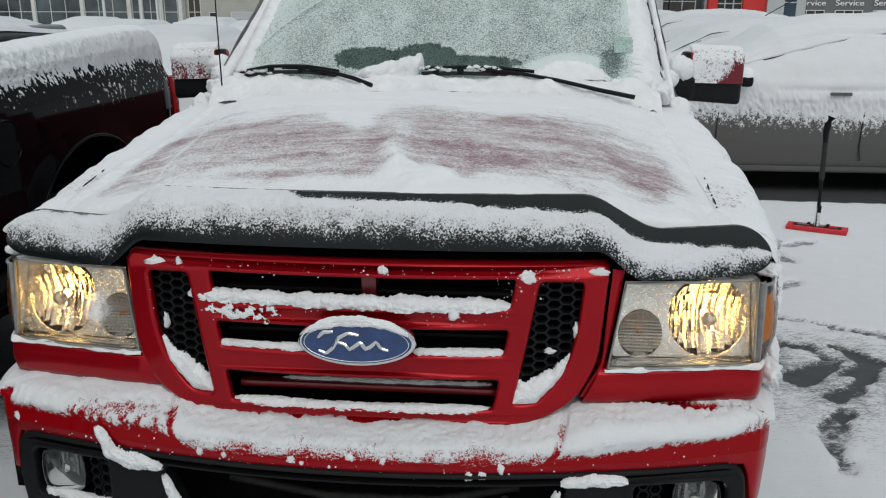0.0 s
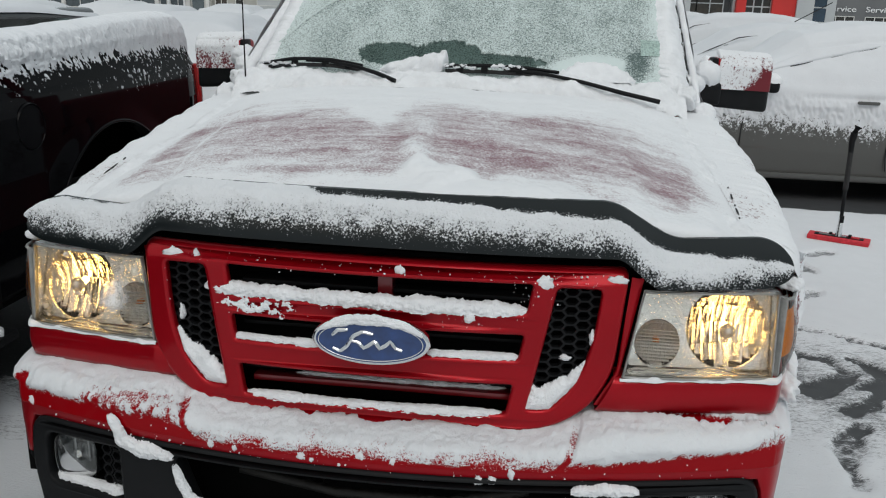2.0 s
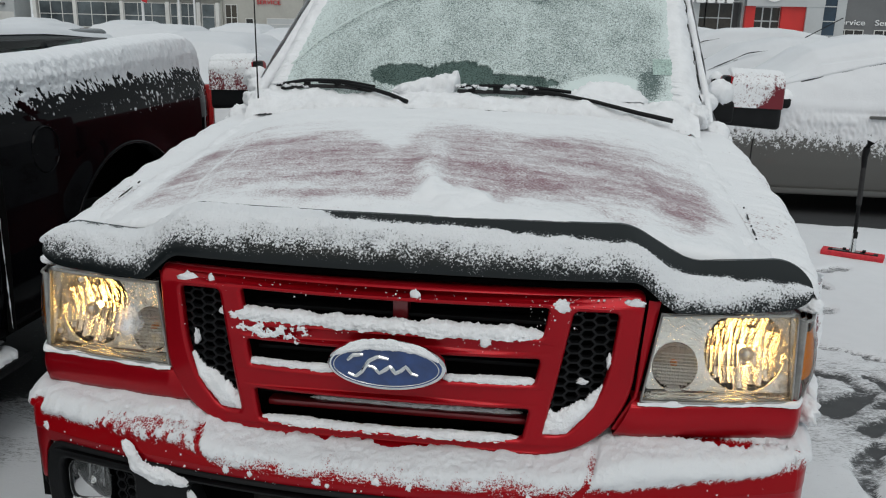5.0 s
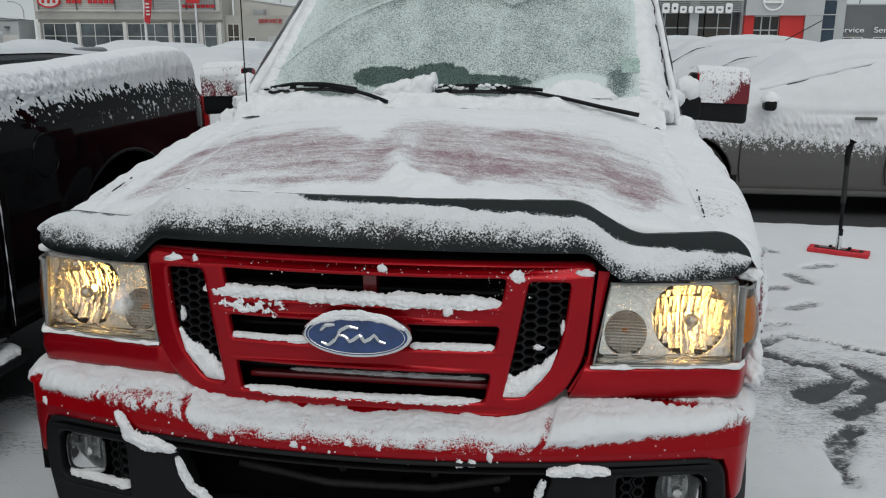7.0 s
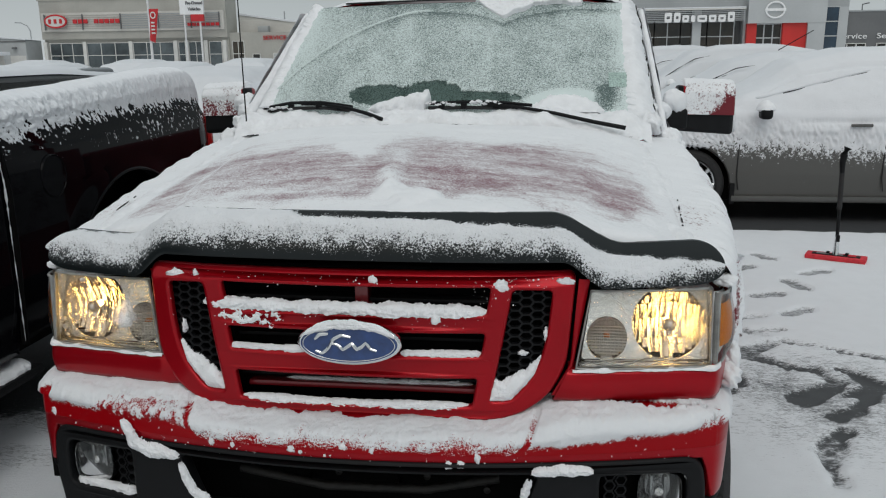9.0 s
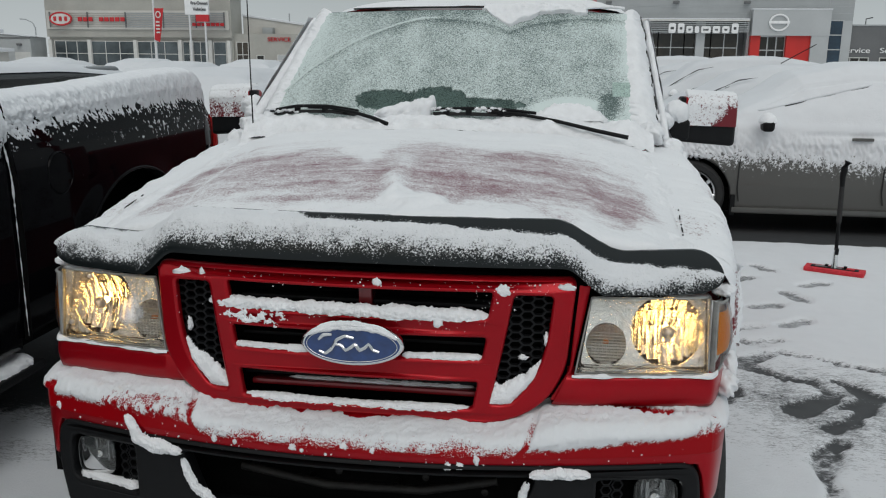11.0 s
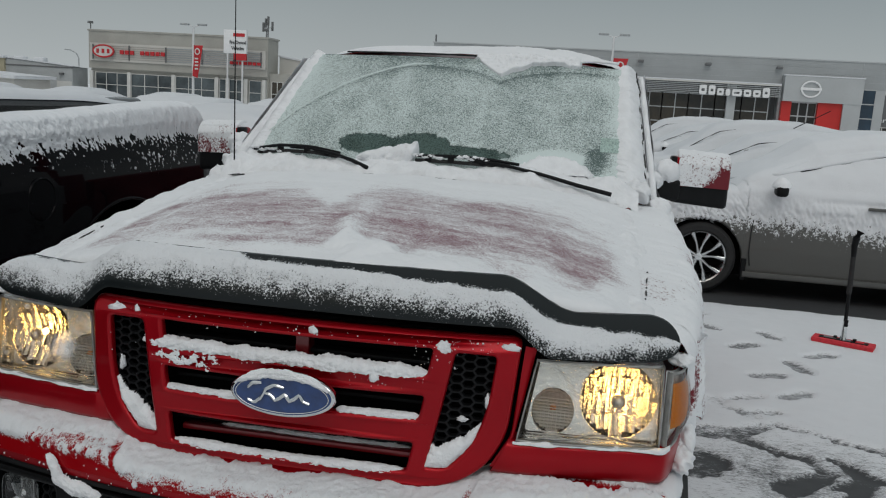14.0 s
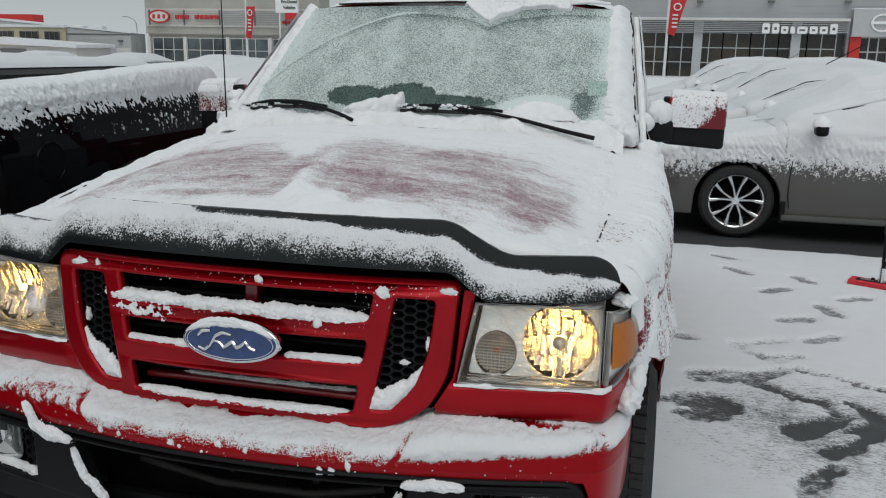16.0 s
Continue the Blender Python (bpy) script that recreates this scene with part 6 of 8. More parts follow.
# wheels
def wheel(parent, at, r, width, side, label="", spokes=5, rim_mat=None, tread=True, rim_part=0.66):
    """A road wheel whose axle runs along x; side says which way it faces."""
    x, y, z = at
    w = width / 2
    rr = r * rim_part
    prof = [(rr, w * 0.82), (r * (0.5 * rim_part + 0.41), w * 0.98), (r * 0.90, w), (r * 0.975, w * 0.80), (r, w * 0.55), (r, -w * 0.55), (r * 0.975, -w * 0.80), (r * 0.88, -w), (rr, -w * 0.82)]
    tyre = lathe("tyre", [(a, side * b) for a, b in prof], 64, "x", at)
    wh = part("wheel", tyre, RUBBER, parent, label)
    rm = rim_mat or HOUSING
    part("rim", lathe("rim", [(rr * 1.0, side * w * 0.86), (rr * 1.03, side * w * 0.80), (rr * 0.95, side * w * 0.70), (rr * 0.90, side * w * 0.0), (rr * 0.90, -side * w * 0.8)], 64, "x", at), rm, wh)
    part("brake_disc", lathe("brake_disc", [(0.001, side * w * 0.05), (rr * 0.72, side * w * 0.05), (rr * 0.72, -side * w * 0.1)], 40, "x", at), BLACK_DEEP, wh)
    part("hub_cap", lathe("hub_cap", [(0.001, side * w * 0.62), (rr * 0.13, side * w * 0.60), (rr * 0.17, side * w * 0.50), (rr * 0.17, 0)], 24, "x", at), CHROME, wh)
    for k in range(spokes):
        base = 2 * math.pi * k / spokes + math.pi / 2
        for d in ((-0.29, 0.29) if spokes == 5 else (0,)):
            a0, a1 = base + d * 0.5, base + d * 1.15
            V = []
            for rad, ang, hw, xx, th in ((rr * 0.12, a0, rr * 0.050, 0.52, 0.25), (rr * 0.55, (a0 + a1) / 2, rr * 0.042, 0.66, 0.25), (rr * 0.97, a1, rr * 0.084, 0.74, 0.25)):
                c, s = math.cos(ang), math.sin(ang)
                for sx, t in ((xx, -1), (xx + 0.06, -0.5), (xx + 0.06, 0.5), (xx, 1), (xx - th, 1), (xx - th, -1)):
                    V.append((x + side * w * sx, y + rad * c - hw * t * s, z + rad * s + hw * t * c))
            F = [(i * 6 + j, i * 6 + (j + 1) % 6, (i + 1) * 6 + (j + 1) % 6, (i + 1) * 6 + j) for i in range(2) for j in range(6)]
            part("spoke", mesh("spoke", V, F), rm, wh)
    if tread:
        V, F = [], []
        nb = 56
        for k in range(nb):
            a = 2 * math.pi * k / nb
            for off in (-0.62, -0.2, 0.2, 0.62):
                b0 = len(V)
                for da, dr, dw in ((-0.035, -0.004, -0.17), (0.035, -0.004, -0.17), (0.035, -0.004, 0.17), (-0.035, -0.004, 0.17), (-0.03, 0.007, -0.15), (0.03, 0.007, -0.15), (0.03, 0.007, 0.15), (-0.03, 0.007, 0.15)):
                    aa = a + da + 0.05 * off
                    V.append((x + w * (off + dw), y + (r + dr) * math.cos(aa), z + (r + dr) * math.sin(aa)))
                F += [tuple(b0 + q for q in f) for f in ((4, 5, 6, 7), (0, 1, 5, 4), (1, 2, 6, 5), (2, 3, 7, 6), (3, 0, 4, 7))]
        part("tread", mesh("tread", V, F), RUBBER, wh)
    return wh


ALLOY = mat("machined_alloy", (0.62, 0.63, 0.64), 0.22, 0.9, 0.08, 30)
STEEL = mat("dull_alloy", (0.32, 0.32, 0.33), 0.4, 0.8, 0.2, 20)
for side in (-1, 1):
    wheel(truck, (CX + side * 0.845, 2.60, 0.365), 0.365, 0.235, side, rim_mat=STEEL)
    wheel(truck, (CX + side * 0.775, 5.55, 0.365), 0.365, 0.235, side, rim_mat=STEEL)


# mirrors
def door_mirror(side):
    bm = box_bm((0.240, 0.115, 0.192), (1.025, 3.590, 1.384), 0.024, 4)
    for v in bm.verts:
        q = (v.co.x - 0.905) / 0.240
        v.co.y += 0.085 * q
        v.co.z += -0.012 * q + (0.012 * (1 - q) if v.co.z < 1.384 else 0)
    lower = to_mesh("mirror_shell", bm)
    cap = lower.copy()
    # painted cap over the upper two thirds
    bm = bmesh.new()
    bm.from_mesh(cap)
    bmesh.ops.bisect_plane(bm, geom=bm.verts[:] + bm.edges[:] + bm.faces[:], plane_co=(0, 0, 1.366), plane_no=(0, 0, 1), clear_inner=True)
    c = Vector((1.025, 3.63, 1.384))
    for v in bm.verts:
        v.co = c + (v.co - c) * 1.022
    bm.to_mesh(cap)
    bm.free()
    cap.shade_smooth()
    arm = to_mesh("mirror_arm", box_bm((0.12, 0.05, 0.085), (0.885, 3.535, 1.350), 0.02, 3))
    glass = box("mirror_glass", (0.925, 3.68, 1.32), (1.135, 3.685, 1.46))
    pillar = box("mirror_hinge", (0.902, 3.530, 1.372), (0.926, 3.60, 1.482), 0.008)

    def fx(me):
        if side < 0:
            me.transform(Matrix.Diagonal((-1, 1, 1, 1)))
            me.flip_normals()
        me.transform(Matrix.Translation((0.030, 0, 0)))
        return tx(me)
    mr = part("door_mirror", fx(lower), BLACK_PLASTIC, truck, "black door mirror with a red cap")
    part("cap", fx(cap), RED, mr, "red painted cap")
    part("arm", fx(arm), BLACK_PLASTIC, mr)
    part("hinge", fx(pillar), BLACK_PLASTIC, mr)
    part("mirror_glass", fx(glass), CHROME, mr)
    nu, nv = 120, 80
    a = np.linspace(0, 1, nu)[:, None] * np.ones((1, nv))
    b = np.linspace(0, 1, nv)[None, :] * np.ones((nu, 1))
    # over the front face, then over the top
    x = 0.928 + 0.221 * a
    front, topy = np.clip(b / 0.62, 0, 1), np.clip((b - 0.62) / 0.38, 0, 1)
    y = 3.530 + 0.085 * (x - 0.905) / 0.240 + 0.02 * sstep(0.75, 1, front) + 0.09 * topy
    z = 1.370 + 0.108 * front + 0.006 * np.sin(np.pi * topy) - 0.012 * (x - 0.905) / 0.240
    nn = fbm(a * 9 + side, b * 7, 5, 400 + side)
    fine = fbm(a * 30, b * 22, 3, 402) - 0.5
    if side > 0:
        cvm = 0.70 - 0.68 * sstep(0.25, 0.75, a - 0.55 * front + 0.5 * (nn - 0.5)) + 0.2 * fine
    else:
        cvm = 0.46 + 0.30 * sstep(0.2, 0.9, front) + 0.5 * (nn - 0.5) + 0.3 * fine
    cvm = np.clip(cvm + 0.6 * topy, 0.05, 1.15)
    hh = 0.001 + 0.006 * np.clip(cvm - 0.3, 0, 1) * (0.5 + fbm(a * 26, b * 20, 4, 403)) + 0.016 * topy
    hh = hh - 0.012 * sstep(0.03, 0.0, np.minimum(a, 1 - a))
    P = np.stack([side * x + 0.030, y - 0.004 + 0.010 * sstep(0.05, 0.0, np.minimum(a, 1 - a)), z + 0.010 * sstep(0.35, 0.62, b)], -1)
    solo("snow_layer", tx(sheet("snow_layer", raised(P, hh, side), flip=side < 0, attrs={"cover": cvm})), FENDER_SNOW, "melting snow crust on the red door mirror cap", "snow", kind="stuff")
    clod(side * 0.900 + 0.020, 3.540, 1.418, 0.050, 0.045, 0.050, 410 + side, 26, "snow packed between mirror and door", rough=0.45)
    clod(side * 0.850, 3.480, 1.385, 0.050, 0.05, 0.040, 414 + side, 24, "snow packed between mirror and door", rough=0.45)


door_mirror(1)
door_mirror(-1)


# wipers
def wiper(pts, blade, name):
    wp = part("wiper", tx(tube("wiper", pts, [0.008, 0.0075, 0.0065, 0.006, 0.005][:len(pts)], 8)), BLACK_PLASTIC, truck, "black windscreen wiper")
    b = resample(blade, 24)
    part("blade", tx(tube("blade", [tuple(p) for p in b], 0.0075, 6)), RUBBER, wp)
    part("spine", tx(tube("spine", [tuple(p + np.array([0, -0.006, 0.016 + 0.006 * math.sin(math.pi * i / 23)])) for i, p in enumerate(b)], 0.0065, 6)), BLACK_PLASTIC, wp)
    for k in (3, 8, 15, 20):
        part("claw", tx(box("claw", tuple(b[k] - np.array([0.012, 0.008, 0.004])), tuple(b[k] + np.array([0.012, 0.006, 0.018])), 0.003)), BLACK_PLASTIC, wp)
    return wp


wiper([(-0.200, 3.135, 1.382), (-0.265, 3.165, 1.402), (-0.345, 3.195, 1.420), (-0.450, 3.235, 1.432), (-0.55, 3.270, 1.430)], [(-0.735, 3.335, 1.392), (-0.60, 3.285, 1.413), (-0.45, 3.240, 1.418), (-0.33, 3.215, 1.408)], "wiper")
wiper([(0.700, 3.135, 1.350), (0.580, 3.150, 1.372), (0.44, 3.170, 1.402), (0.29, 3.190, 1.426), (0.17, 3.205, 1.432)], [(-0.035, 3.215, 1.418), (0.10, 3.210, 1.420), (0.25, 3.205, 1.418), (0.36, 3.205, 1.412)], "wiper")
for x0, x1, ya, yb_, z0, sd in ((-0.735, -0.60, 3.325, 3.282, 1.415, 420), (0.14, 0.24, 3.200, 3.200, 1.440, 421), (-0.03, 0.06, 3.210, 3.205, 1.436, 422)):
    for k in range(6):
        q = k / 5
        clod(x0 + (x1 - x0) * q, ya + (yb_ - ya) * q, z0 + 0.004 * math.sin(k * 2.3), 0.014, 0.008, 0.006, sd + k, 10, "snow crumbs on the wiper blade")
# radio aerial
aerial = part("antenna", tx(tube("antenna", [(-0.762, 3.215, 1.335), (-0.766, 3.22, 1.60), (-0.772, 3.228, 2.16)], [0.003, 0.0025, 0.0018], 8)), BLACK_PLASTIC, truck, "thin black radio antenna")
part("base", tx(lathe("base", [(0.016, 1.315), (0.014, 1.330), (0.006, 1.345), (0.003, 1.36)], 16, "z", (-0.762, 3.215, 0))), BLACK_PLASTIC, aerial)

# ---- ground ----
def spaced(lo, hi, step, far, n):
    a = np.arange(lo, hi + step / 2, step)
    g = np.geomspace(0.05, far, n)
    return np.concatenate([(lo - g)[::-1], a, hi + g])


gx = spaced(-3.2, 3.6, 0.023, 500, 45)
gy = spaced(1.2, 8.6, 0.026, 500, 45)
X, Y = np.meshgrid(gx, gy, indexing="ij")
near = sstep(9, 4, np.abs(X)) * sstep(14, 9, np.abs(Y - 4))
wob = (fbm(X * 5, Y * 5, 4, 500) - 0.5) * near
wob2 = (fbm(X * 22, Y * 22, 3, 501) - 0.5) * near


def along(pts, width, soft=0.6):
    """How near a place lies to a line on the ground, 1 on it."""
    best = np.full(X.shape, 9.0)
    for (x0, y0), (x1, y1) in zip(pts[:-1], pts[1:]):
        dx, dy = x1 - x0, y1 - y0
        t = np.clip(((X - x0) * dx + (Y - y0) * dy) / (dx * dx + dy * dy), 0, 1)
        best = np.minimum(best, np.hypot(X - x0 - t * dx, Y - y0 - t * dy))
    return sstep(1.0, soft, best / width + 1.9 * wob + 1.0 * wob2)


def foot(x, y, ang, ln=0.150, wd=0.072):
    c, s = math.cos(radians(ang)), math.sin(radians(ang))
    a, b = (X - x) * c + (Y - y) * s, -(X - x) * s + (Y - y) * c
    waist = 1 - 0.30 * np.exp(-((a / ln + 0.15) / 0.28) ** 2)
    return sstep(1.2, 0.85, np.sqrt((a / ln) ** 2 + (b / (wd * waist)) ** 2) + 0.5 * wob + 0.3 * wob2)


wet = np.zeros_like(X)
for line, width in (([(1.454, 5.06), (1.588, 5.10), (1.734, 5.171)], 0.050), ([(1.46, 5.04), (1.50, 4.945), (1.61, 4.895), (1.79, 4.912)], 0.060), ([(1.58, 4.86), (1.661, 4.804)], 0.045),
                    ([(1.749, 4.700), (1.901, 4.658), (2.027, 4.588), (2.142, 4.530), (2.40, 4.38), (2.75, 4.15)], 0.060),
                    ([(1.219, 4.476), (1.394, 4.535), (1.54, 4.549), (1.665, 4.665)], 0.070), ([(1.50, 4.50), (1.56, 4.42), (1.676, 4.318), (1.79, 4.285), (1.835, 4.125), (1.725, 3.985), (1.620, 3.885)], 0.066),
                    ([(1.04, 4.12), (1.173, 4.14), (1.29, 4.12)], 0.105), ([(1.10, 3.98), (1.226, 3.96)], 0.070), ([(1.923, 4.312), (1.979, 4.241), (2.028, 4.154), (2.01, 4.053), (1.860, 3.968)], 0.040),
                    ([(1.96, 3.98), (1.873, 3.83), (1.725, 3.715)], 0.046), ([(1.70, 3.56), (1.655, 3.50), (1.60, 3.40), (1.565, 3.307), (1.55, 3.1)], 0.050), ([(2.03, 4.15), (2.25, 4.02), (2.5, 3.9)], 0.038)):
    wet = np.maximum(wet, along(line, width))
prints = np.zeros_like(X)
for x, y, ang in ((1.585, 7.285, -32), (1.625, 6.855, -50), (2.10, 6.71, -60), (1.845, 6.355, 40), (1.88, 5.645, 23), (2.12, 5.905, -68), (1.98, 5.29, 38), (1.13, 5.10, -20), (2.35, 6.25, 30)):
    prints = np.maximum(prints, foot(x, y, ang))
slush = sstep(0.0, 1.0, 1.15 - np.hypot((X - 1.75) / 1.0, (Y - 3.95) / 1.0) + 0.6 * wob)
dry = sstep(7.62, 7.80, Y + 0.12 * wob - 0.03 * np.sin(X)) * sstep(10.2, 9.9, Y) * sstep(0.55, 0.8, X) * sstep(5.6, 5.3, X)
dry = np.maximum(dry, 0.82 * sstep(-1.36, -1.56, X + 0.20 * wob) * sstep(-3.7, -3.5, X) * sstep(3.05, 3.55, Y + 0.5 * wob + 0.10 * (X + 1.6)) * sstep(5.2, 4.9, Y))
dry = np.maximum(dry, sstep(0.92, 0.72, np.abs(X) + 0.1 * wob) * sstep(2.0, 2.2, Y) * sstep(6.9, 6.6, Y))
dry = np.maximum(dry, 0.72 * sstep(-0.9, -1.1, X + 0.2 * wob) * sstep(-1.6, -1.4, X) * sstep(3.1, 3.4, Y + 0.4 * wob) * sstep(5.6, 5.0, Y))
cover = 1.0 + 0.15 * wob - 0.44 * slush + 0.5 * slush * wob + 0.35 * slush * wob2 - 0.50 * wet * (0.95 + 1.9 * wob2) - 0.56 * prints - 1.1 * dry
cover = cover - 0.30 * sstep(1.0, 0.3, np.hypot((X + 1.75) / 0.35, (Y - 2.95) / 0.18) + wob)
cover = np.clip(cover, 0.0, 1.15)
Z = 0.020 * near * np.clip(cover, 0, 1) * (0.6 + 0.8 * fbm(X * 3, Y * 3, 4, 505)) - 0.012 * wet - 0.010 * prints + 0.003 * wob2 - 0.010
Z = Z * near
GROUND = dusted_mat("snow_on_asphalt", (0.055, 0.057, 0.060), 0.55, snow_col=(0.82, 0.84, 0.87), grain=95, soft=0.20, coat=0.0, bump=0.010, streak=(0.6, 2.2, 1), mid=0.40, gain=2.1)
solo("ground", sheet("ground", np.stack([X, Y, Z], -1), attrs={"cover": cover}), GROUND, "snow-covered asphalt car park with slush tracks and footprints", "ground", kind="structure")

# ---- snow broom ----
broom = thing("snow_broom", (2.615, 6.645, 0.0), "red foam snow broom with a black handle, standing in the snow", "snow broom")
ang = math.atan2(-0.171, 0.375)
RB = Matrix.Translation((2.615, 6.645, 0)) @ Matrix.Rotation(ang, 4, "Z")
FOAM = mat("red_foam", (0.62, 0.035, 0.05), 0.85, 0, 0.2, 40, 0.5, 200)
head = box_bm((0.43, 0.150, 0.034), (0, 0, 0.026), 0.006, 2)
part("head", moved(to_mesh("head", head), RB), FOAM, broom, "red foam head")
part("back_plate", moved(box("back_plate", (-0.172, -0.034, 0.041), (0.172, 0.034, 0.047), 0.003), RB), BLACK_PLASTIC, broom)
for sx, half in ((-0.095, 0.045), (0.02, 0.030), (0.112, 0.030)):
    part("rib", moved(box("rib", (sx - half, -0.020, 0.046), (sx + half, 0.018, 0.052), 0.002), RB), FOAM if sx > 0.1 else STEEL, broom)
for sx in (-0.06, 0.075):
    part("clip", moved(box("clip", (sx - 0.012, -0.012, 0.050), (sx + 0.012, 0.022, 0.066), 0.004), RB), BLACK_PLASTIC, broom)
part("socket", tube("socket", [(2.612, 6.648, 0.042), (2.613, 6.652, 0.10), (2.613, 6.655, 0.19)], [0.026, 0.020, 0.016], 12), CHROME, broom)
part("latch", box("latch", (2.600, 6.630, 0.15), (2.628, 6.650, 0.205), 0.006), BLACK_PLASTIC, broom)
part("pole", tube("pole", [(2.613, 6.655, 0.18), (2.613, 6.672, 0.46)], 0.0135, 12), BLACK_PLASTIC, broom)
part("grip", tube("grip", [(2.613, 6.672, 0.40), (2.613, 6.676, 0.50), (2.612, 6.69, 0.70)], [0.020, 0.019, 0.018], 12), RUBBER, broom)
part("scraper", tube("scraper", [(2.612, 6.688, 0.68), (2.610, 6.695, 0.76), (2.618, 6.698, 0.82), (2.640, 6.70, 0.872)], [0.018, 0.022, 0.026, 0.030], 10), BLACK_PLASTIC, broom)

# ---- black pickup beside it ----
bt = thing("pickup_truck", (-2.60, 2.2, 0), "black full-size pickup truck with snow heaped over its bed", "pickup truck")


def bt_side(y, z):
    """Outer face of the black truck's near side."""
    return -1.66 - 0.05 * np.clip((z - 1.12) / 0.3, 0, 1) ** 1.6 - 0.05 * np.clip((0.72 - z) / 0.35, 0, 1) ** 1.5 + 0.014 * sstep(0.70, 0.54, np.hypot(y - 3.90, z - 0.50)) - 0.03 * sstep(4.75, 4.95, y)


def bt_panel(y0, y1, ztop, n, m, bottom=0.50, arches=()):
    y = np.linspace(y0, y1, n)[:, None] * np.ones((1, m))
    low = np.full_like(y, bottom)
    for cy, r in arches:
        low = np.maximum(low, np.where(np.abs(y - cy) < r, np.sqrt(np.clip(r * r - (y - cy) ** 2, 0, None)) + 0.50, 0))
    t = np.linspace(0, 1, m)[None, :]
    crown = ztop - 0.16 * sstep(4.78, 4.95, y)
    z = low + (crown - low) * t
    P = np.stack([bt_side(y, z), y, z], -1)
    rim = P[:, :1] + np.array([-0.10, 0, 0.0])
    topv = P[:, -1:] + np.array([-0.09, 0, 0.01])
    return np.concatenate([rim, P, topv], 1)


def far_side(P):
    Q = P.copy()
    Q[..., 0] = -5.2 - Q[..., 0]
    return Q


for flip, fun in ((True, lambda P: P), (False, far_side)):
    bed = part("bed_side", sheet("bed_side", fun(bt_panel(2.965, 4.925, 1.42, 160, 40, 0.50, ((3.90, 0.575),))), flip=flip), BLACK_PAINT, bt)
    dr = part("door", sheet("door", fun(bt_panel(1.95, 2.945, 1.40, 60, 30, 0.46)), flip=flip), BLACK_PAINT, bt)
    part("fender", sheet("fender", fun(bt_panel(0.25, 1.94, 1.30, 120, 30, 0.46, ((1.15, 0.55),))), flip=flip), BLACK_PAINT, bt)
    sgn = 1 if flip else -1
    xo = (lambda x: x) if flip else (lambda x: -5.2 - x)
    V = [(-1.70, 1.68, 1.41), (-1.70, 2.955, 1.41), (-1.92, 2.72, 1.90), (-1.92, 2.08, 1.90)]
    part("window", mesh("window", [(xo(x), y, z) for x, y, z in V], [(0, 1, 2, 3)]), GLASS, dr)
    part("tail_light", box("tail_light", (min(xo(-1.675), xo(-1.85)), 4.925, 0.98), (max(xo(-1.675), xo(-1.85)), 4.990, 1.270), 0.02), RED_LENS, bt, "red tail light")
    lip = tube("arch_lip", [(xo(-1.648), 3.90 + 0.575 * math.cos(a), 0.50 + 0.575 * math.sin(a)) for a in np.linspace(0.02, math.pi - 0.02, 40)], 0.008, 8)
    part("arch_lip", lip, BLACK_PAINT, bed)
    part("running_board", box("running_board", (min(xo(-1.66), xo(-1.86)), 1.85, 0.345), (max(xo(-1.66), xo(-1.86)), 3.05, 0.385), 0.015), BLACK_PLASTIC, bt)
    for wy in (1.15, 3.90):
        wheel(bt, (xo(-1.80), wy, 0.40), 0.40, 0.27, sgn, rim_mat=STEEL, tread=False)
    part("arch_liner", box("arch_liner", (min(xo(-1.98), xo(-2.0)), 3.2, 0.42), (max(xo(-1.98), xo(-2.0)), 4.6, 1.25)), BLACK_DEEP, bt)
    part("bed_liner", box("bed_liner", (min(xo(-1.72), xo(-1.80)), 2.97, 1.10), (max(xo(-1.72), xo(-1.80)), 4.72, 1.43), 0.01), BLACK_PLASTIC, bt)
part("tailgate", box("tailgate", (-3.50, 4.88, 0.62), (-1.70, 4.96, 1.24), 0.02), BLACK_PAINT, bt)
part("rear_bumper", box("rear_bumper", (-3.50, 4.98, 0.46), (-1.70, 5.12, 0.66), 0.03), CHROME, bt)
part("tonneau", box("tonneau", (-3.46, 2.98, 1.33), (-1.74, 4.90, 1.37), 0.015), BLACK_PLASTIC, bt)
part("cab_floor", box("cab_floor", (-3.40, 0.30, 0.40), (-1.82, 4.85, 0.55)), BLACK_DEEP, bt)
part("cab_back", box("cab_back", (-3.40, 2.90, 0.55), (-1.80, 2.95, 1.42)), BLACK_PAINT, bt)
part("back_window", mesh("back_window", [(-3.45, 2.955, 1.41), (-1.75, 2.955, 1.41), (-1.94, 2.74, 1.90), (-3.26, 2.74, 1.90)], [(0, 1, 2, 3)]), GLASS, bt)
part("roof", box("roof", (-3.28, 2.06, 1.88), (-1.92, 2.76, 1.94), 0.03), BLACK_PAINT, bt)
part("windscreen", mesh("windscreen", [(-3.45, 1.64, 1.40), (-1.75, 1.64, 1.40), (-1.94, 2.08, 1.90), (-3.26, 2.08, 1.90)], [(3, 2, 1, 0)]), GLASS, bt)
part("hood", box("hood", (-3.45, 0.22, 1.20), (-1.76, 1.70, 1.32), 0.05, 3), BLACK_PAINT, bt)
part("grille", box("grille", (-3.40, 0.16, 0.55), (-1.80, 0.24, 1.20), 0.03), CHROME, bt)
part("fuel_door", moved(lathe("fuel_door", [(0.001, 0.0005), (0.084, 0.0005), (0.086, -0.002), (0.089, 0.003), (0.093, -0.004)], 48, "x"), Matrix.Translation((-1.6590, 3.27, 1.135))), BLACK_PAINT, bt, "round black fuel door")
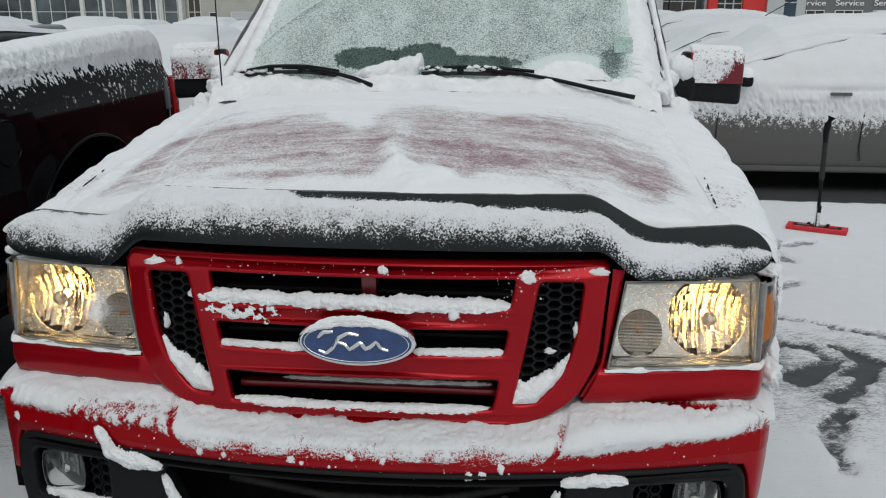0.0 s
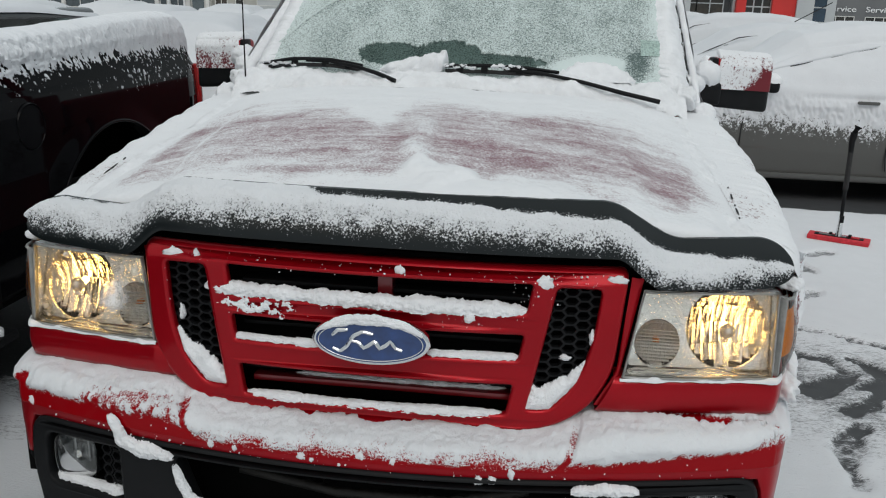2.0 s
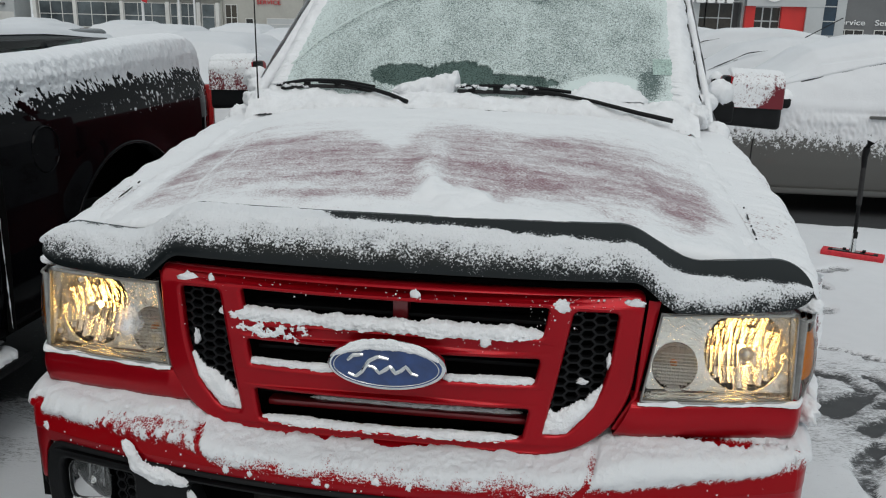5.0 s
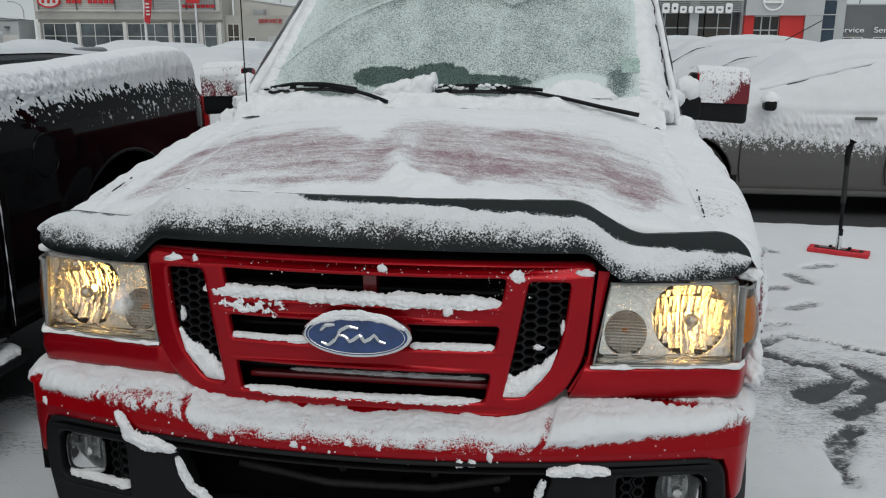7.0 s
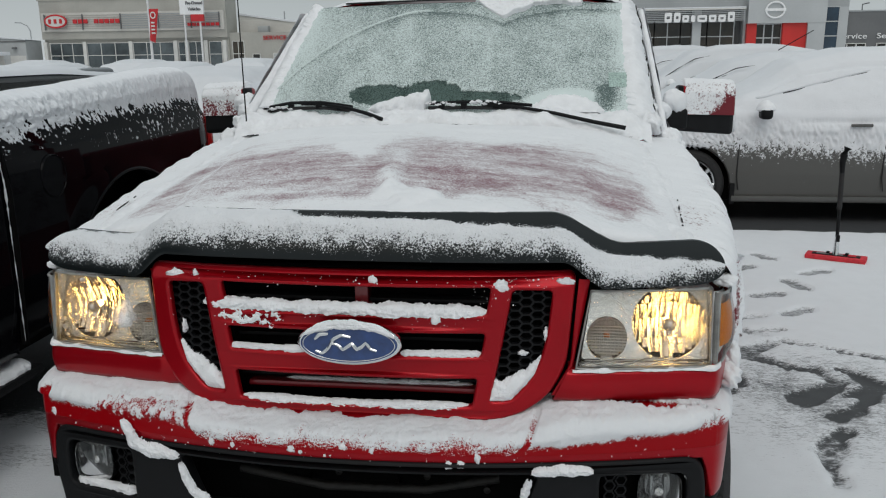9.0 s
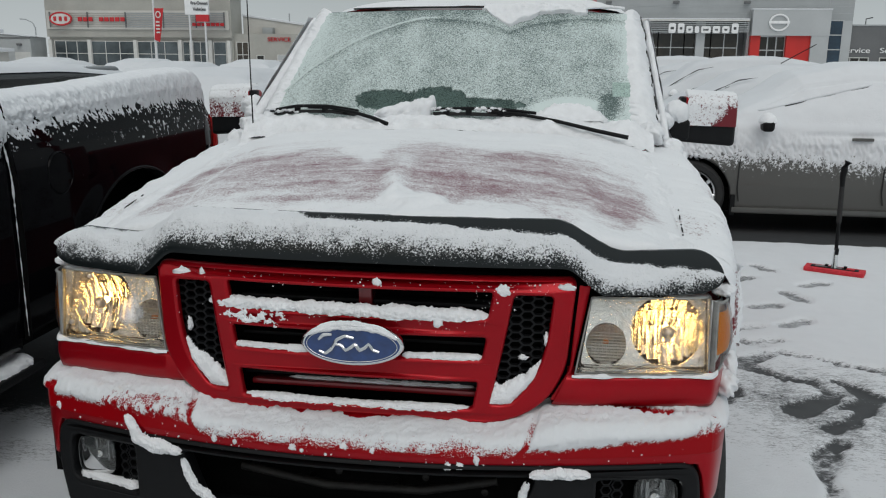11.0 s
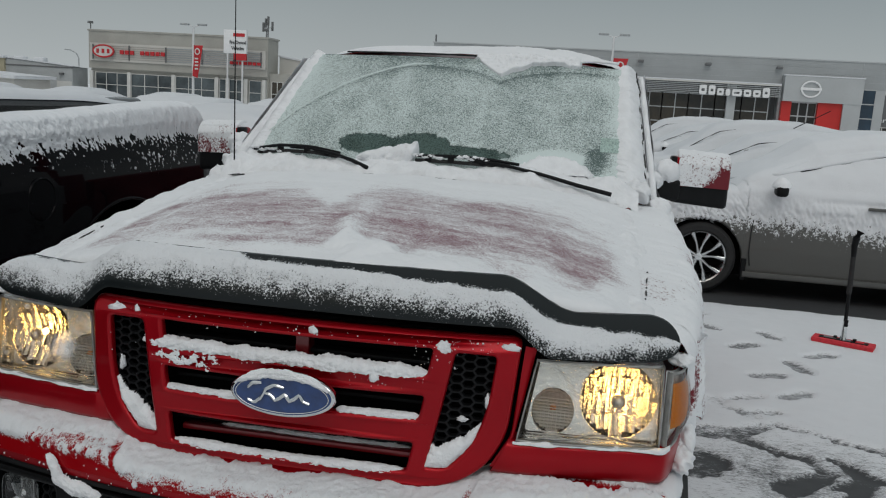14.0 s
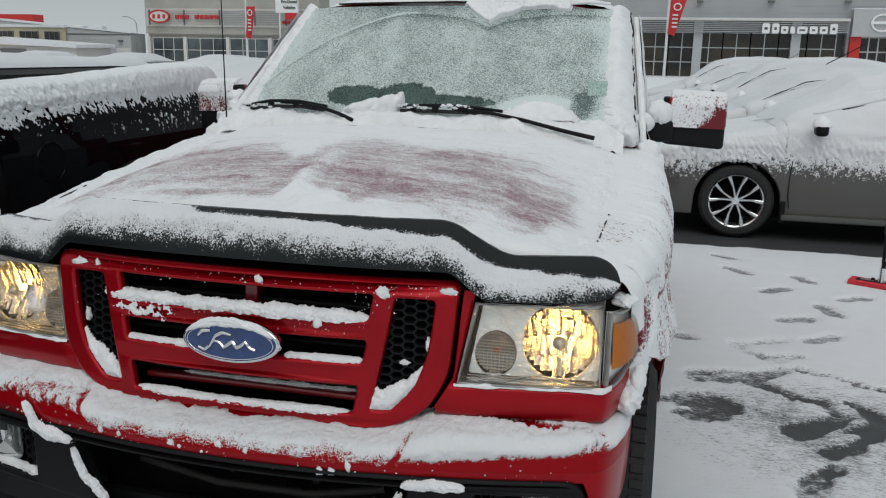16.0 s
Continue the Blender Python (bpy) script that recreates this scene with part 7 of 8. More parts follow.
part("door_gap", tube("door_gap", [(-1.668, 2.957, 0.50), (-1.652, 2.957, 0.90), (-1.652, 2.957, 1.12), (-1.685, 2.957, 1.33), (-1.735, 2.957, 1.43), (-1.80, 2.957, 1.45)], 0.014, 8), BLACK_DEEP, bt)
part("door_handle", box("door_handle", (-1.70, 2.30, 1.300), (-1.640, 2.80, 1.345), 0.014, 3), BLACK_PLASTIC, bt)
hx = np.linspace(-3.43, -1.78, 60)[:, None] * np.ones((1, 70))
hy = np.linspace(0.24, 1.68, 70)[None, :] * np.ones((60, 1))
rim_h = np.clip(np.minimum(np.minimum(hx + 3.43, -1.78 - hx), np.minimum(hy - 0.24, 1.68 - hy)) / 0.10, 0, 1) ** 0.5
solo("snow_layer", sheet("snow_layer", np.stack([hx, hy, 1.310 + rim_h * (0.05 + 0.04 * fbm(hx * 3, hy * 3, 4, 517))], -1)), SNOW, "smooth snow on the black truck's hood", "snow", kind="stuff")

# snow over the bed: from the flank up over the rail to the far side
nu = 600
flank = resample([(-1.658, 1.10), (-1.6620, 1.18), (-1.673, 1.25), (-1.684, 1.30), (-1.697, 1.35), (-1.712, 1.400), (-1.745, 1.435)], 130)
over = resample([(-1.745, 1.435), (-1.80, 1.448), (-1.90, 1.438), (-2.1, 1.400), (-2.6, 1.375), (-3.2, 1.375), (-3.45, 1.40), (-3.54, 1.30)], 81)
sec = np.concatenate([flank, over[1:]])
nv = len(sec)
y = np.linspace(2.985, 4.985, nu)[:, None] * np.ones((1, nv))
sx, sz = sec[:, 0][None, :] * np.ones((nu, 1)), sec[:, 1][None, :] * np.ones((nu, 1))
nb = fbm(y * 5, sz * 9 + sx * 2, 5, 520)
drop = np.clip((y - 4.74) / 0.25, 0, 1) ** 2
sz2 = np.where(sz > 1.36, 1.36 + (sz - 1.36) * (1 - 1.2 * drop), sz) - 0.10 * drop * sstep(1.25, 1.36, sz) + 0.075 * sstep(3.0, 4.7, y) * sstep(1.36, 1.43, sz) * sstep(-2.4, -2.0, sx)
P = np.stack([sx - 0.06 * drop * (sx > -2.6), y, sz2], -1)
s_edge = np.interp(y, [2.93, 3.3, 3.8, 4.5, 4.95], [1.300, 1.318, 1.335, 1.335, 1.345])
streak = fbm(y * 46 + sz * 40, sz * 50 - y * 10, 4, 521) - 0.5
grit = fbm(y * 90 + sz * 50, sz * 70, 3, 522) - 0.5
up = sz - s_edge + (0.030 + 0.025 * sstep(3.9, 3.4, y)) * streak + 0.02 * (nb - 0.5)
cover = 0.5 + 8 * up + 0.8 * grit + 0.35 * streak * sstep(0.13, 0.02, up)
sprinkle = (0.03 + 0.16 * sstep(3.5, 4.1, y)) * sstep(1.14, 1.30, sz) * (0.5 + fbm(y * 5, sz * 7, 3, 524)) + (0.45 + 0.80 * sstep(3.5, 4.1, y)) * (fbm(y * 62 + sz * 8, sz * 46, 2, 523) - 0.50) * sstep(1.16, 1.22, sz)
cover = np.clip(np.maximum(cover, sprinkle), 0, 1.1)
h = 0.001 + sstep(0.4, 0.75, cover) * (0.003 + 0.030 * sstep(0.02, 0.14, up) + 0.010 * nb * sstep(0.06, 0.16, up) + 0.003 * (streak + 0.1) * sstep(0.0, 0.06, up) * sstep(1.50, 1.42, sz2) + 0.0025 * (grit + 0.2))
BLACK_SNOW = dusted_mat("snow_on_black_paint", (0.003, 0.003, 0.004), 0.04, snow_col=(0.83, 0.85, 0.88), grain=80, soft=0.10, coat=0.0, mid=0.25, bump=0.006, spec=0.075)
solo("snow_layer", sheet("snow_layer", raised(P, h, 1), flip=True, attrs={"cover": cover}), BLACK_SNOW, "deep snow draped over the black truck's bed side", "snow", kind="stuff")
# snow on the cab side and roof
nu, nv = 260, 120
y = np.linspace(0.98, 2.925, nu)[:, None] * np.ones((1, nv))
sec = resample([(-1.668, 1.24), (-1.69, 1.36), (-1.72, 1.44), (-1.80, 1.62), (-1.90, 1.84), (-1.98, 1.96), (-2.2, 2.02), (-2.6, 2.03), (-3.2, 1.98), (-3.40, 1.7)], nv)
sx, sz = sec[:, 0][None, :] * np.ones((nu, 1)), sec[:, 1][None, :] * np.ones((nu, 1))
ymax = 2.925 - 0.72 * np.clip(sz - 1.42, 0, 0.48)
ymin = 1.70 + 0.75 * np.clip(sz - 1.42, 0, 0.48)
y = ymin + (ymax - ymin) * (y - 0.98) / 1.945
nb = fbm(y * 6, sz * 8, 5, 530)
up = sz - 1.315 + 0.09 * (nb - 0.5) + 0.09 * (fbm(y * 30 + sz * 20, sz * 16, 3, 531) - 0.5) + 0.03 * sstep(2.80, 2.92, y)
cover = np.clip(0.5 + 9 * up + 0.3 * (fbm(y * 80, sz * 60, 2, 532) - 0.5), 0, 1.1)
h = 0.001 + sstep(0.4, 0.75, cover) * (0.005 + 0.024 * sstep(0.0, 0.15, up) + 0.030 * nb + 0.050 * (fbm(y * 14, sz * 14, 4, 533) - 0.4))
solo("snow_layer", sheet("snow_layer", raised(np.stack([sx, y, sz], -1), h, 1), flip=True, attrs={"cover": cover}), BLACK_SNOW, "snow stuck to the black truck's cab", "snow", kind="stuff")
clod(-1.665 - CX, 2.55, 1.365, 0.045, 0.26, 0.035, 536, 26, "snow resting above the black truck's door handle")
edge_line = [(-1.650 - 0.35 * max(z - 1.14, 0) ** 1.5, 2.936, z) for z in np.linspace(0.52, 1.36, 70)]
solo("snow_strip", tube("snow_strip", edge_line, [0.0004 + (0.0050 if k > 40 else 0.0026) * float(sstep(0.30, 0.75, fbm(np.array(k * 0.4), np.array(0.3), 3, 537) + (0.10 if k > 40 else -0.04))) for k in range(70)], 6), SNOW, "thin snow line along the black truck's door edge", "snow")
nu, nv = 300, 30
t = np.linspace(1.87, 3.045, nu)[:, None] * np.ones((1, nv))
th = np.linspace(-0.2, math.pi + 0.2, nv)[None, :] * np.ones((nu, 1))
r = (0.82 + 0.7 * (fbm(t * 9, th * 0.9, 4, 540) - 0.5) + 0.22 * (fbm(t * 40, th * 4, 3, 541) - 0.5)) * np.clip((3.045 - t) * 14, 0.05, 1) ** 0.5
solo("snow_strip", sheet("snow_strip", np.stack([-1.750 - 0.085 * r * np.cos(th), t, 0.383 + 0.055 * r * np.sin(th)], -1), flip=False), SNOW, "snow lying on the black truck's running board", "snow")


# ---- snow-covered saloon cars ----
def car_top(x, high=1.455):
    return np.interp(x, [-0.95, -0.90, -0.70, -0.2, 0.30, 1.05, 1.5, 2.3, 2.9, 3.25, 3.55, 3.66], [0.50, 0.66, 0.78, 0.90, 0.98, high - 0.10, high - 0.01, high, high - 0.07, 1.12, 1.04, 0.72])


def car_grid(n, m, high=1.455):
    """Body skin of a saloon: x from the nose (-0.95) to the tail, wheels at 0 and 2.7; near side at y 0, far side at 1.78."""
    x = np.linspace(-0.95, 3.66, n)
    P = np.zeros((n, m, 3))
    for i, xx in enumerate(x):
        T = float(car_top(xx, high))
        g = float(sstep(0.25, 1.05, xx) * sstep(3.35, 2.6, xx))
        B = min(T - 0.02, 0.99)
        nose = 0.22 * float(sstep(-0.45, -0.95, xx)) ** 1.5 + 0.12 * float(sstep(3.3, 3.66, xx))
        arch = 0.20
        for wx in (0.0, 2.70):
            if abs(xx - wx) < 0.385:
                arch = max(arch, 0.325 + math.sqrt(0.385 ** 2 - (xx - wx) ** 2))
        z0 = max(arch, 0.20)
        half = [(0.045, z0), (0.010, max(0.45, z0 + 0.01)), (0.0, max(0.62, z0 + 0.02)), (0.022, max(0.86, z0 + 0.03)), (0.065, B), (0.065 + 0.15 * g + 0.05, B + (T - B) * 0.60), (0.10 + 0.24 * g + 0.03, B + (T - B) * 0.90), (0.52, T - 0.012), (0.89, T)]
        half = [(a + nose * (1 - a / 0.89), min(b, T)) for a, b in half]
        full = half + [(1.78 - a, b) for a, b in half[-2::-1]]
        q = resample(full, m)
        P[i, :, 0] = xx
        P[i, :, 1:] = q
    return P


def car_snow(n, m, high, edge, seed, thick=0.07, detail=1.0):
    """Snow skin of a saloon, with how much it hides the paint."""
    P = car_grid(n, m, high)
    x, y, z = P[..., 0], P[..., 1], P[..., 2]
    nb = fbm(x * 4 + seed, z * 7 + y * 2, 5, seed)
    st = fbm(x * 50 + z * 20, z * 28, 3, seed + 1) - 0.5
    up = z - edge - 0.025 * np.sin(x * 3) + detail * (0.07 * st + 0.05 * (nb - 0.5))
    for wx in (0.0, 2.70):
        up = np.minimum(up, np.maximum((np.hypot(x - wx, z - 0.325) - 0.435) * 1.2 + detail * 0.05 * st, -0.2) + 5 * sstep(0.70, 0.80, z))
    cover = np.clip(0.5 + 3.4 * up + 0.85 * (fbm(x * 50 + z * 14, z * 36, 3, seed + 3) - 0.5), 0, 1.1)
    m1 = sstep(0.40, 0.75, cover)
    top = sstep(0.80, 1.15, z) * sstep(0.0, 0.3, np.minimum(y, 1.78 - y) + 0.1)
    crease = sstep(0.05, 0.0, np.abs(z - (0.99 + 0.86 * (car_top(x, high) - 0.99)))) * sstep(0.4, 1.0, x) * sstep(3.0, 2.4, x)
    pillar = sstep(0.045, 0.0, np.abs(z - 0.035 - (0.99 + 0.93 * (car_top(x, high) - 0.99)))) * sstep(0.35, 0.8, x) * sstep(2.9, 2.3, x)
    shoulder = sstep(0.035, 0.0, np.abs(z - 0.93)) * sstep(0.9, 1.2, x)
    h = 0.001 + m1 * (0.004 + (0.012 + 0.018 * nb) * sstep(0.05, 0.28, up) + 0.030 * detail * (st + 0.15) * sstep(1.0, 0.80, z) + thick * top * (0.75 + 0.5 * fbm(x * 2, y * 2, 3, seed + 2)) - 0.075 * crease + 0.022 * pillar - 0.014 * shoulder)
    return raised(P, h, 1), cover


def car(at, paint, high=1.455, label="", snow_edge=0.68, fine=False, seed=600, group=""):
    c = thing("car", at, label, "car", group)
    M = Matrix.Translation(at)
    n, m = (260, 60) if fine else (90, 30)
    body = part("body", moved(sheet("body", car_grid(n, m, high), flip=True), M), paint, c)
    # glass strip under the snow, sills and lamps
    part("underbody", moved(box("underbody", (-0.80, 0.12, 0.18), (3.5, 1.66, 0.42), 0.03), M), BLACK_DEEP, c)
    for s in (0, 1):
        part("window", moved(mesh("window", [(1.10, 0.085 if s == 0 else 1.695, 1.0), (2.70, 0.085 if s == 0 else 1.705, 1.0), (2.40, 0.29 if s == 0 else 1.49, high - 0.14), (1.45, 0.29 if s == 0 else 1.49, high - 0.14)], [(0, 1, 2, 3)]), M), GLASS, body)
        ys = 0.0 if s == 0 else 1.78
        sg = -1 if s == 0 else 1
        part("sill", moved(box("sill", (0.40, min(ys, ys - sg * 0.07) + sg * 0.004, 0.185), (2.30, max(ys, ys - sg * 0.07) + sg * 0.004, 0.245), 0.012), M), paint, c)
        rail = []
        for k in range(26):
            xr = 0.45 + 0.95 * k / 25
            T = float(car_top(xr, high))
            g = float(sstep(0.25, 1.05, xr) * sstep(3.35, 2.6, xr))
            B = min(T - 0.02, 0.99)
            off = 0.047 + 0.004 * math.sin(k * 0.5 + seed)
            yr = 0.13 + 0.21 * g - off * 0.7
            rail.append((xr, yr if s == 0 else 1.78 - yr, B + (T - B) * 0.86 + off * 0.8))
        if not fine:
            part("windscreen_trim", moved(tube("windscreen_trim", rail[1:-3], [(0.0025 + 0.0060 * abs(math.sin(k * 0.35 + seed))) * math.sin(math.pi * (k + 0.5) / 22) ** 0.5 for k in range(22)], 6), M), RUBBER, c)
        for dx in (0.44, 1.74):
            part("door_gap", moved(tube("door_gap", [(dx + 0.02, ys + sg * 0.000, 0.30), (dx, ys + sg * 0.002, 0.42), (dx, ys + sg * 0.003, 0.62), (dx + 0.02, ys - sg * 0.02, 0.86)], 0.006, 6), M), RUBBER, c)
        for dx in (1.42, 2.45):
            part("handle", moved(box("handle", (dx, min(ys, ys + sg * 0.03), 0.895), (dx + 0.19, max(ys, ys + sg * 0.03), 0.925), 0.010), M), paint, c)
        part("mud_flap", moved(box("mud_flap", (0.385, ys - 0.06 if s else ys + 0.0, 0.16), (0.43, ys if s else ys + 0.06, 0.36), 0.006), M), BLACK_PLASTIC, c)
        mr = part("door_mirror", moved(box("door_mirror", (0.585, min(ys + sg * 0.02, ys + sg * 0.17), 0.975), (0.695, max(ys + sg * 0.02, ys + sg * 0.17), 1.085), 0.046, 4), M), BLACK_PLASTIC, c)
        part("snow_cap", moved(lathe("snow_cap", [(0.001, 1.150), (0.030, 1.142), (0.060, 1.118), (0.080, 1.085), (0.084, 1.062), (0.070, 1.048), (0.001, 1.046)], 24, "z", (0.640, ys + sg * 0.085, 0)), M), SNOW, mr)
    return c, M


def car_wheels(c, M, fine, rim):
    for wx in (0.0, 2.70):
        for s, yy in ((-1, 0.115), (1, 1.665)):
            e = thing("tmp", (0, 0, 0), "", "")
            w = wheel(e, (0, 0, 0), 0.338, 0.215, s, rim_mat=rim, tread=False, rim_part=0.73)
            T = M @ Matrix.Translation((wx, yy, 0.338)) @ Matrix.Rotation(radians(90), 4, "Z")
            for o in [w] + list(w.children):
                o.data.transform(Matrix.Translation(-root_at(c)) @ T)
            w.parent = c
            bpy.data.objects.remove(e)


TAUPE = mat("grey_metallic_paint", (0.088, 0.087, 0.082), 0.32, 0.5, 0.08, 3, 0, 300, coat=0.7)
WHITE_PAINT = mat("white_paint", (0.62, 0.63, 0.64), 0.3, 0, 0.06, 4, coat=0.8)
SILVER = mat("silver_paint", (0.36, 0.37, 0.38), 0.3, 0.6, 0.06, 4, coat=0.7)
DARK_CAR = mat("charcoal_paint", (0.025, 0.027, 0.030), 0.25, 0.2, 0.1, 4, coat=0.8)
grey_car, GM = car((1.705, 8.15, 0), TAUPE, 1.495, "grey saloon car blanketed in snow, with twin-spoke alloy wheels", fine=True)
car_wheels(grey_car, GM, True, ALLOY)
GREY_SNOW = dusted_mat("snow_on_grey_paint", (0.088, 0.087, 0.082), 0.32, snow_col=(0.75, 0.77, 0.80), grain=60, soft=0.12, coat=0.5, metal=0.0, mid=0.3, bump=0.004)
skin, hide = car_snow(520, 240, 1.495, 0.665, 610)
solo("snow_layer", moved(sheet("snow_layer", skin, flip=True, attrs={"cover": hide}), GM), GREY_SNOW, "thick snow covering the grey car down to its doors", "snow", kind="stuff")

# pillar ridge of the near car, with a hair of trim bared along it
ridge = []
for k in range(44):
    xr = 0.10 + 2.0 * k / 43
    row = skin[int(round((xr + 0.95) / 4.61 * 519)), :120]
    ridge.append(row[int(np.argmin(np.abs(row[:, 2] - np.interp(xr, [0.0, 0.76, 1.16, 1.59, 2.1], [1.00, 1.190, 1.290, 1.40, 1.46]))))])
ridge = np.stack([np.convolve(np.pad(np.array(ridge)[:, a], 4, "edge"), np.ones(9) / 9, "valid") for a in range(3)], -1)
solo("snow_strip", moved(tube("snow_strip", [tuple(p) for p in ridge], [(0.008 + 0.013 * float(fbm(np.array(k * 0.25), np.array(0.5), 3, 619))) * min(1, 0.2 + k / 12) for k in range(44)], 10), GM), SNOW_FAR, "snow ridge over the grey car's windscreen pillar", "snow")
part("windscreen_trim", moved(tube("windscreen_trim", [(a, b - 0.010, d - 0.013) for a, b, d in ridge[16:]], [0.001 + 0.005 * float(sstep(0.42, 0.62, fbm(np.array(k * 0.35), np.array(0.2), 3, 621))) for k in range(28)], 6), GM), RUBBER, grey_car)


def snowy_car(at, paint, high, seed, label, turn=0.0, edge=0.66):
    c, M = car((0, 0, 0), paint, high, label, seed=seed, group="parked cars under snow")
    car_wheels(c, M, False, STEEL)
    skin, hide = car_snow(110, 60, high, edge, seed, 0.045, 0.7)
    skin = raised(skin, np.where(hide < 0.5, -0.03, 0.0), 1)
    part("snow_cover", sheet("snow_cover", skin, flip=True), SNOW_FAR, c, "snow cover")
    c.matrix_world = Matrix.Translation(at) @ Matrix.Rotation(radians(turn), 4, "Z")
    return c


first = snowy_car((1.62, 10.85, 0), SILVER, 1.47, 640, "silver car buried under smooth snow in a parked row")
second = snowy_car((1.55, 13.6, 0), WHITE_PAINT, 1.58, 650, "white hatchback buried under smooth snow in a parked row")
part("antenna", tube("antenna", [(2.18, 0.9, 1.60), (2.42, 0.9, 1.74)], 0.0035, 6), BLACK_PLASTIC, second)
for k, (x, y, src) in enumerate([(1.35, 16.4, first), (1.20, 19.3, second), (1.6, 22.4, first), (1.9, 25.6, first), (2.3, 29.0, second), (7.2, 10.6, second), (7.4, 13.6, first), (7.2, 16.8, first), (7.4, 20.5, second), (7.1, 25.0, first)]):
    copy_thing(src, Matrix.Translation((x, y, 0)) @ Matrix.Rotation(radians((-1.5, 1.0, 0.5)[k % 3]), 4, "Z"))
# cars beyond the black truck
van = thing("van", (-6.0, 7.6, 0), "long dark van with snow on its roof, behind the trucks", "van")
vb = box_bm((1.86, 4.9, 1.14), (-6.0, 7.6, 0.90), 0.10, 4)
part("body", to_mesh("body", vb), DARK_CAR, van)
for sx in (-6.94, -5.06):
    part("window", box("window", (sx - 0.005, 5.6, 1.02), (sx + 0.005, 9.4, 1.36), 0.002), GLASS, van)
    for wy in (6.0, 9.1):
        wheel(van, (sx + (0.12 if sx < -6 else -0.12), wy, 0.34), 0.34, 0.22, 1 if sx > -6 else -1, rim_mat=STEEL, tread=False)
vx = np.linspace(-6.96, -5.04, 60)[:, None] * np.ones((1, 120))
vy = np.linspace(5.12, 10.08, 120)[None, :] * np.ones((60, 1))
edge = np.clip(np.minimum(np.minimum(vx + 6.96, -5.04 - vx) / 0.16, np.minimum(vy - 5.12, 10.08 - vy) / 0.3), 0, 1) ** 0.5
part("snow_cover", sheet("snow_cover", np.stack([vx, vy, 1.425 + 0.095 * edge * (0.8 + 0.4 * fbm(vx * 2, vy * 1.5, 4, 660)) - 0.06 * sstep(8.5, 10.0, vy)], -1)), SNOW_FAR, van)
for k, (x, y, a, src) in enumerate([(-9.9, 10.4, -91, first), (-4.9, 16.6, -90, first), (-4.3, 11.4, -90, first), (-1.5, 13.2, -88, first), (-7.6, 17.2, -90, first), (-10.4, 17.6, -92, first), (-13.4, 17.4, -90, first), (-2.4, 19.4, -90, first),
                                    (-16.2, 18.2, -90, first), (-5.2, 22.6, -90, first), (-8.4, 23.4, -90, first), (-11.6, 23.6, -90, first), (-15.0, 24.4, -90, first), (-18.4, 24.8, -90, first), (-22, 25.5, -90, second)]):
    copy_thing(src, Matrix.Translation((x, y, 0)) @ Matrix.Rotation(radians(a), 4, "Z") @ Matrix.Diagonal((1, 1, 0.95, 1)))

# ---- dealership buildings ----
FY = 75.0
BEIGE = mat("beige_cladding", (0.38, 0.375, 0.345), 0.7, 0, 0.10, 0.6, 0.1, 6)
BEIGE_LIGHT = mat("pale_beige_panel", (0.54, 0.53, 0.50), 0.65, 0, 0.08, 0.6, 0.1, 6)
GREY_PANEL = mat("grey_metal_panel", (0.36, 0.38, 0.39), 0.5, 0.2, 0.07, 0.5, 0.1, 5)
GREY_LIGHT = mat("silver_panel", (0.46, 0.48, 0.49), 0.45, 0.3, 0.06, 0.5, 0.1, 5)
GREY_DARK = mat("charcoal_panel", (0.14, 0.145, 0.15), 0.55, 0.1, 0.1, 0.5, 0.1, 5)
WHITE_TRIM = mat("white_trim", (0.62, 0.62, 0.60), 0.6, 0, 0.08, 2)
RED_PANEL = mat("red_panel", (0.52, 0.022, 0.018), 0.45, 0, 0.08, 1)
RED_SIGN = mat("red_sign", (0.50, 0.018, 0.025), 0.5, 0, 0.1, 3)
SHOP_GLASS = mat("dark_shop_glass", (0.040, 0.034, 0.026), 0.08, 0, 0.5, 0.45, 0, 5, spec=0.45, base2=(0.010, 0.014, 0.016))
# the sky's blue-grey reflection is painted into this pane colour
SKY_GLASS = mat("sky_reflection_glass", (0.085, 0.105, 0.115), 0.10, 0, 0.5, 0.35, 0, 5, spec=0.5, base2=(0.020, 0.028, 0.032))
BLUE_GLASS = mat("blue_shop_glass", (0.02, 0.045, 0.075), 0.08, 0, 0.3, 0.8, 0, 5, spec=0.6)
POLE_WHITE = mat("pole_white", (0.66, 0.67, 0.68), 0.5, 0.1, 0.08, 3)
FONT_MAT = mat("white_letters", (0.80, 0.81, 0.82), 0.5, 0, 0.05, 4)


def block(name, parent, x0, x1, z0, z1, material, y0=FY, depth=0.3, bevel=0.0, label=""):
    return part(name, box(name, (x0, y0, z0), (x1, y0 + depth, z1), bevel), material, parent, label)


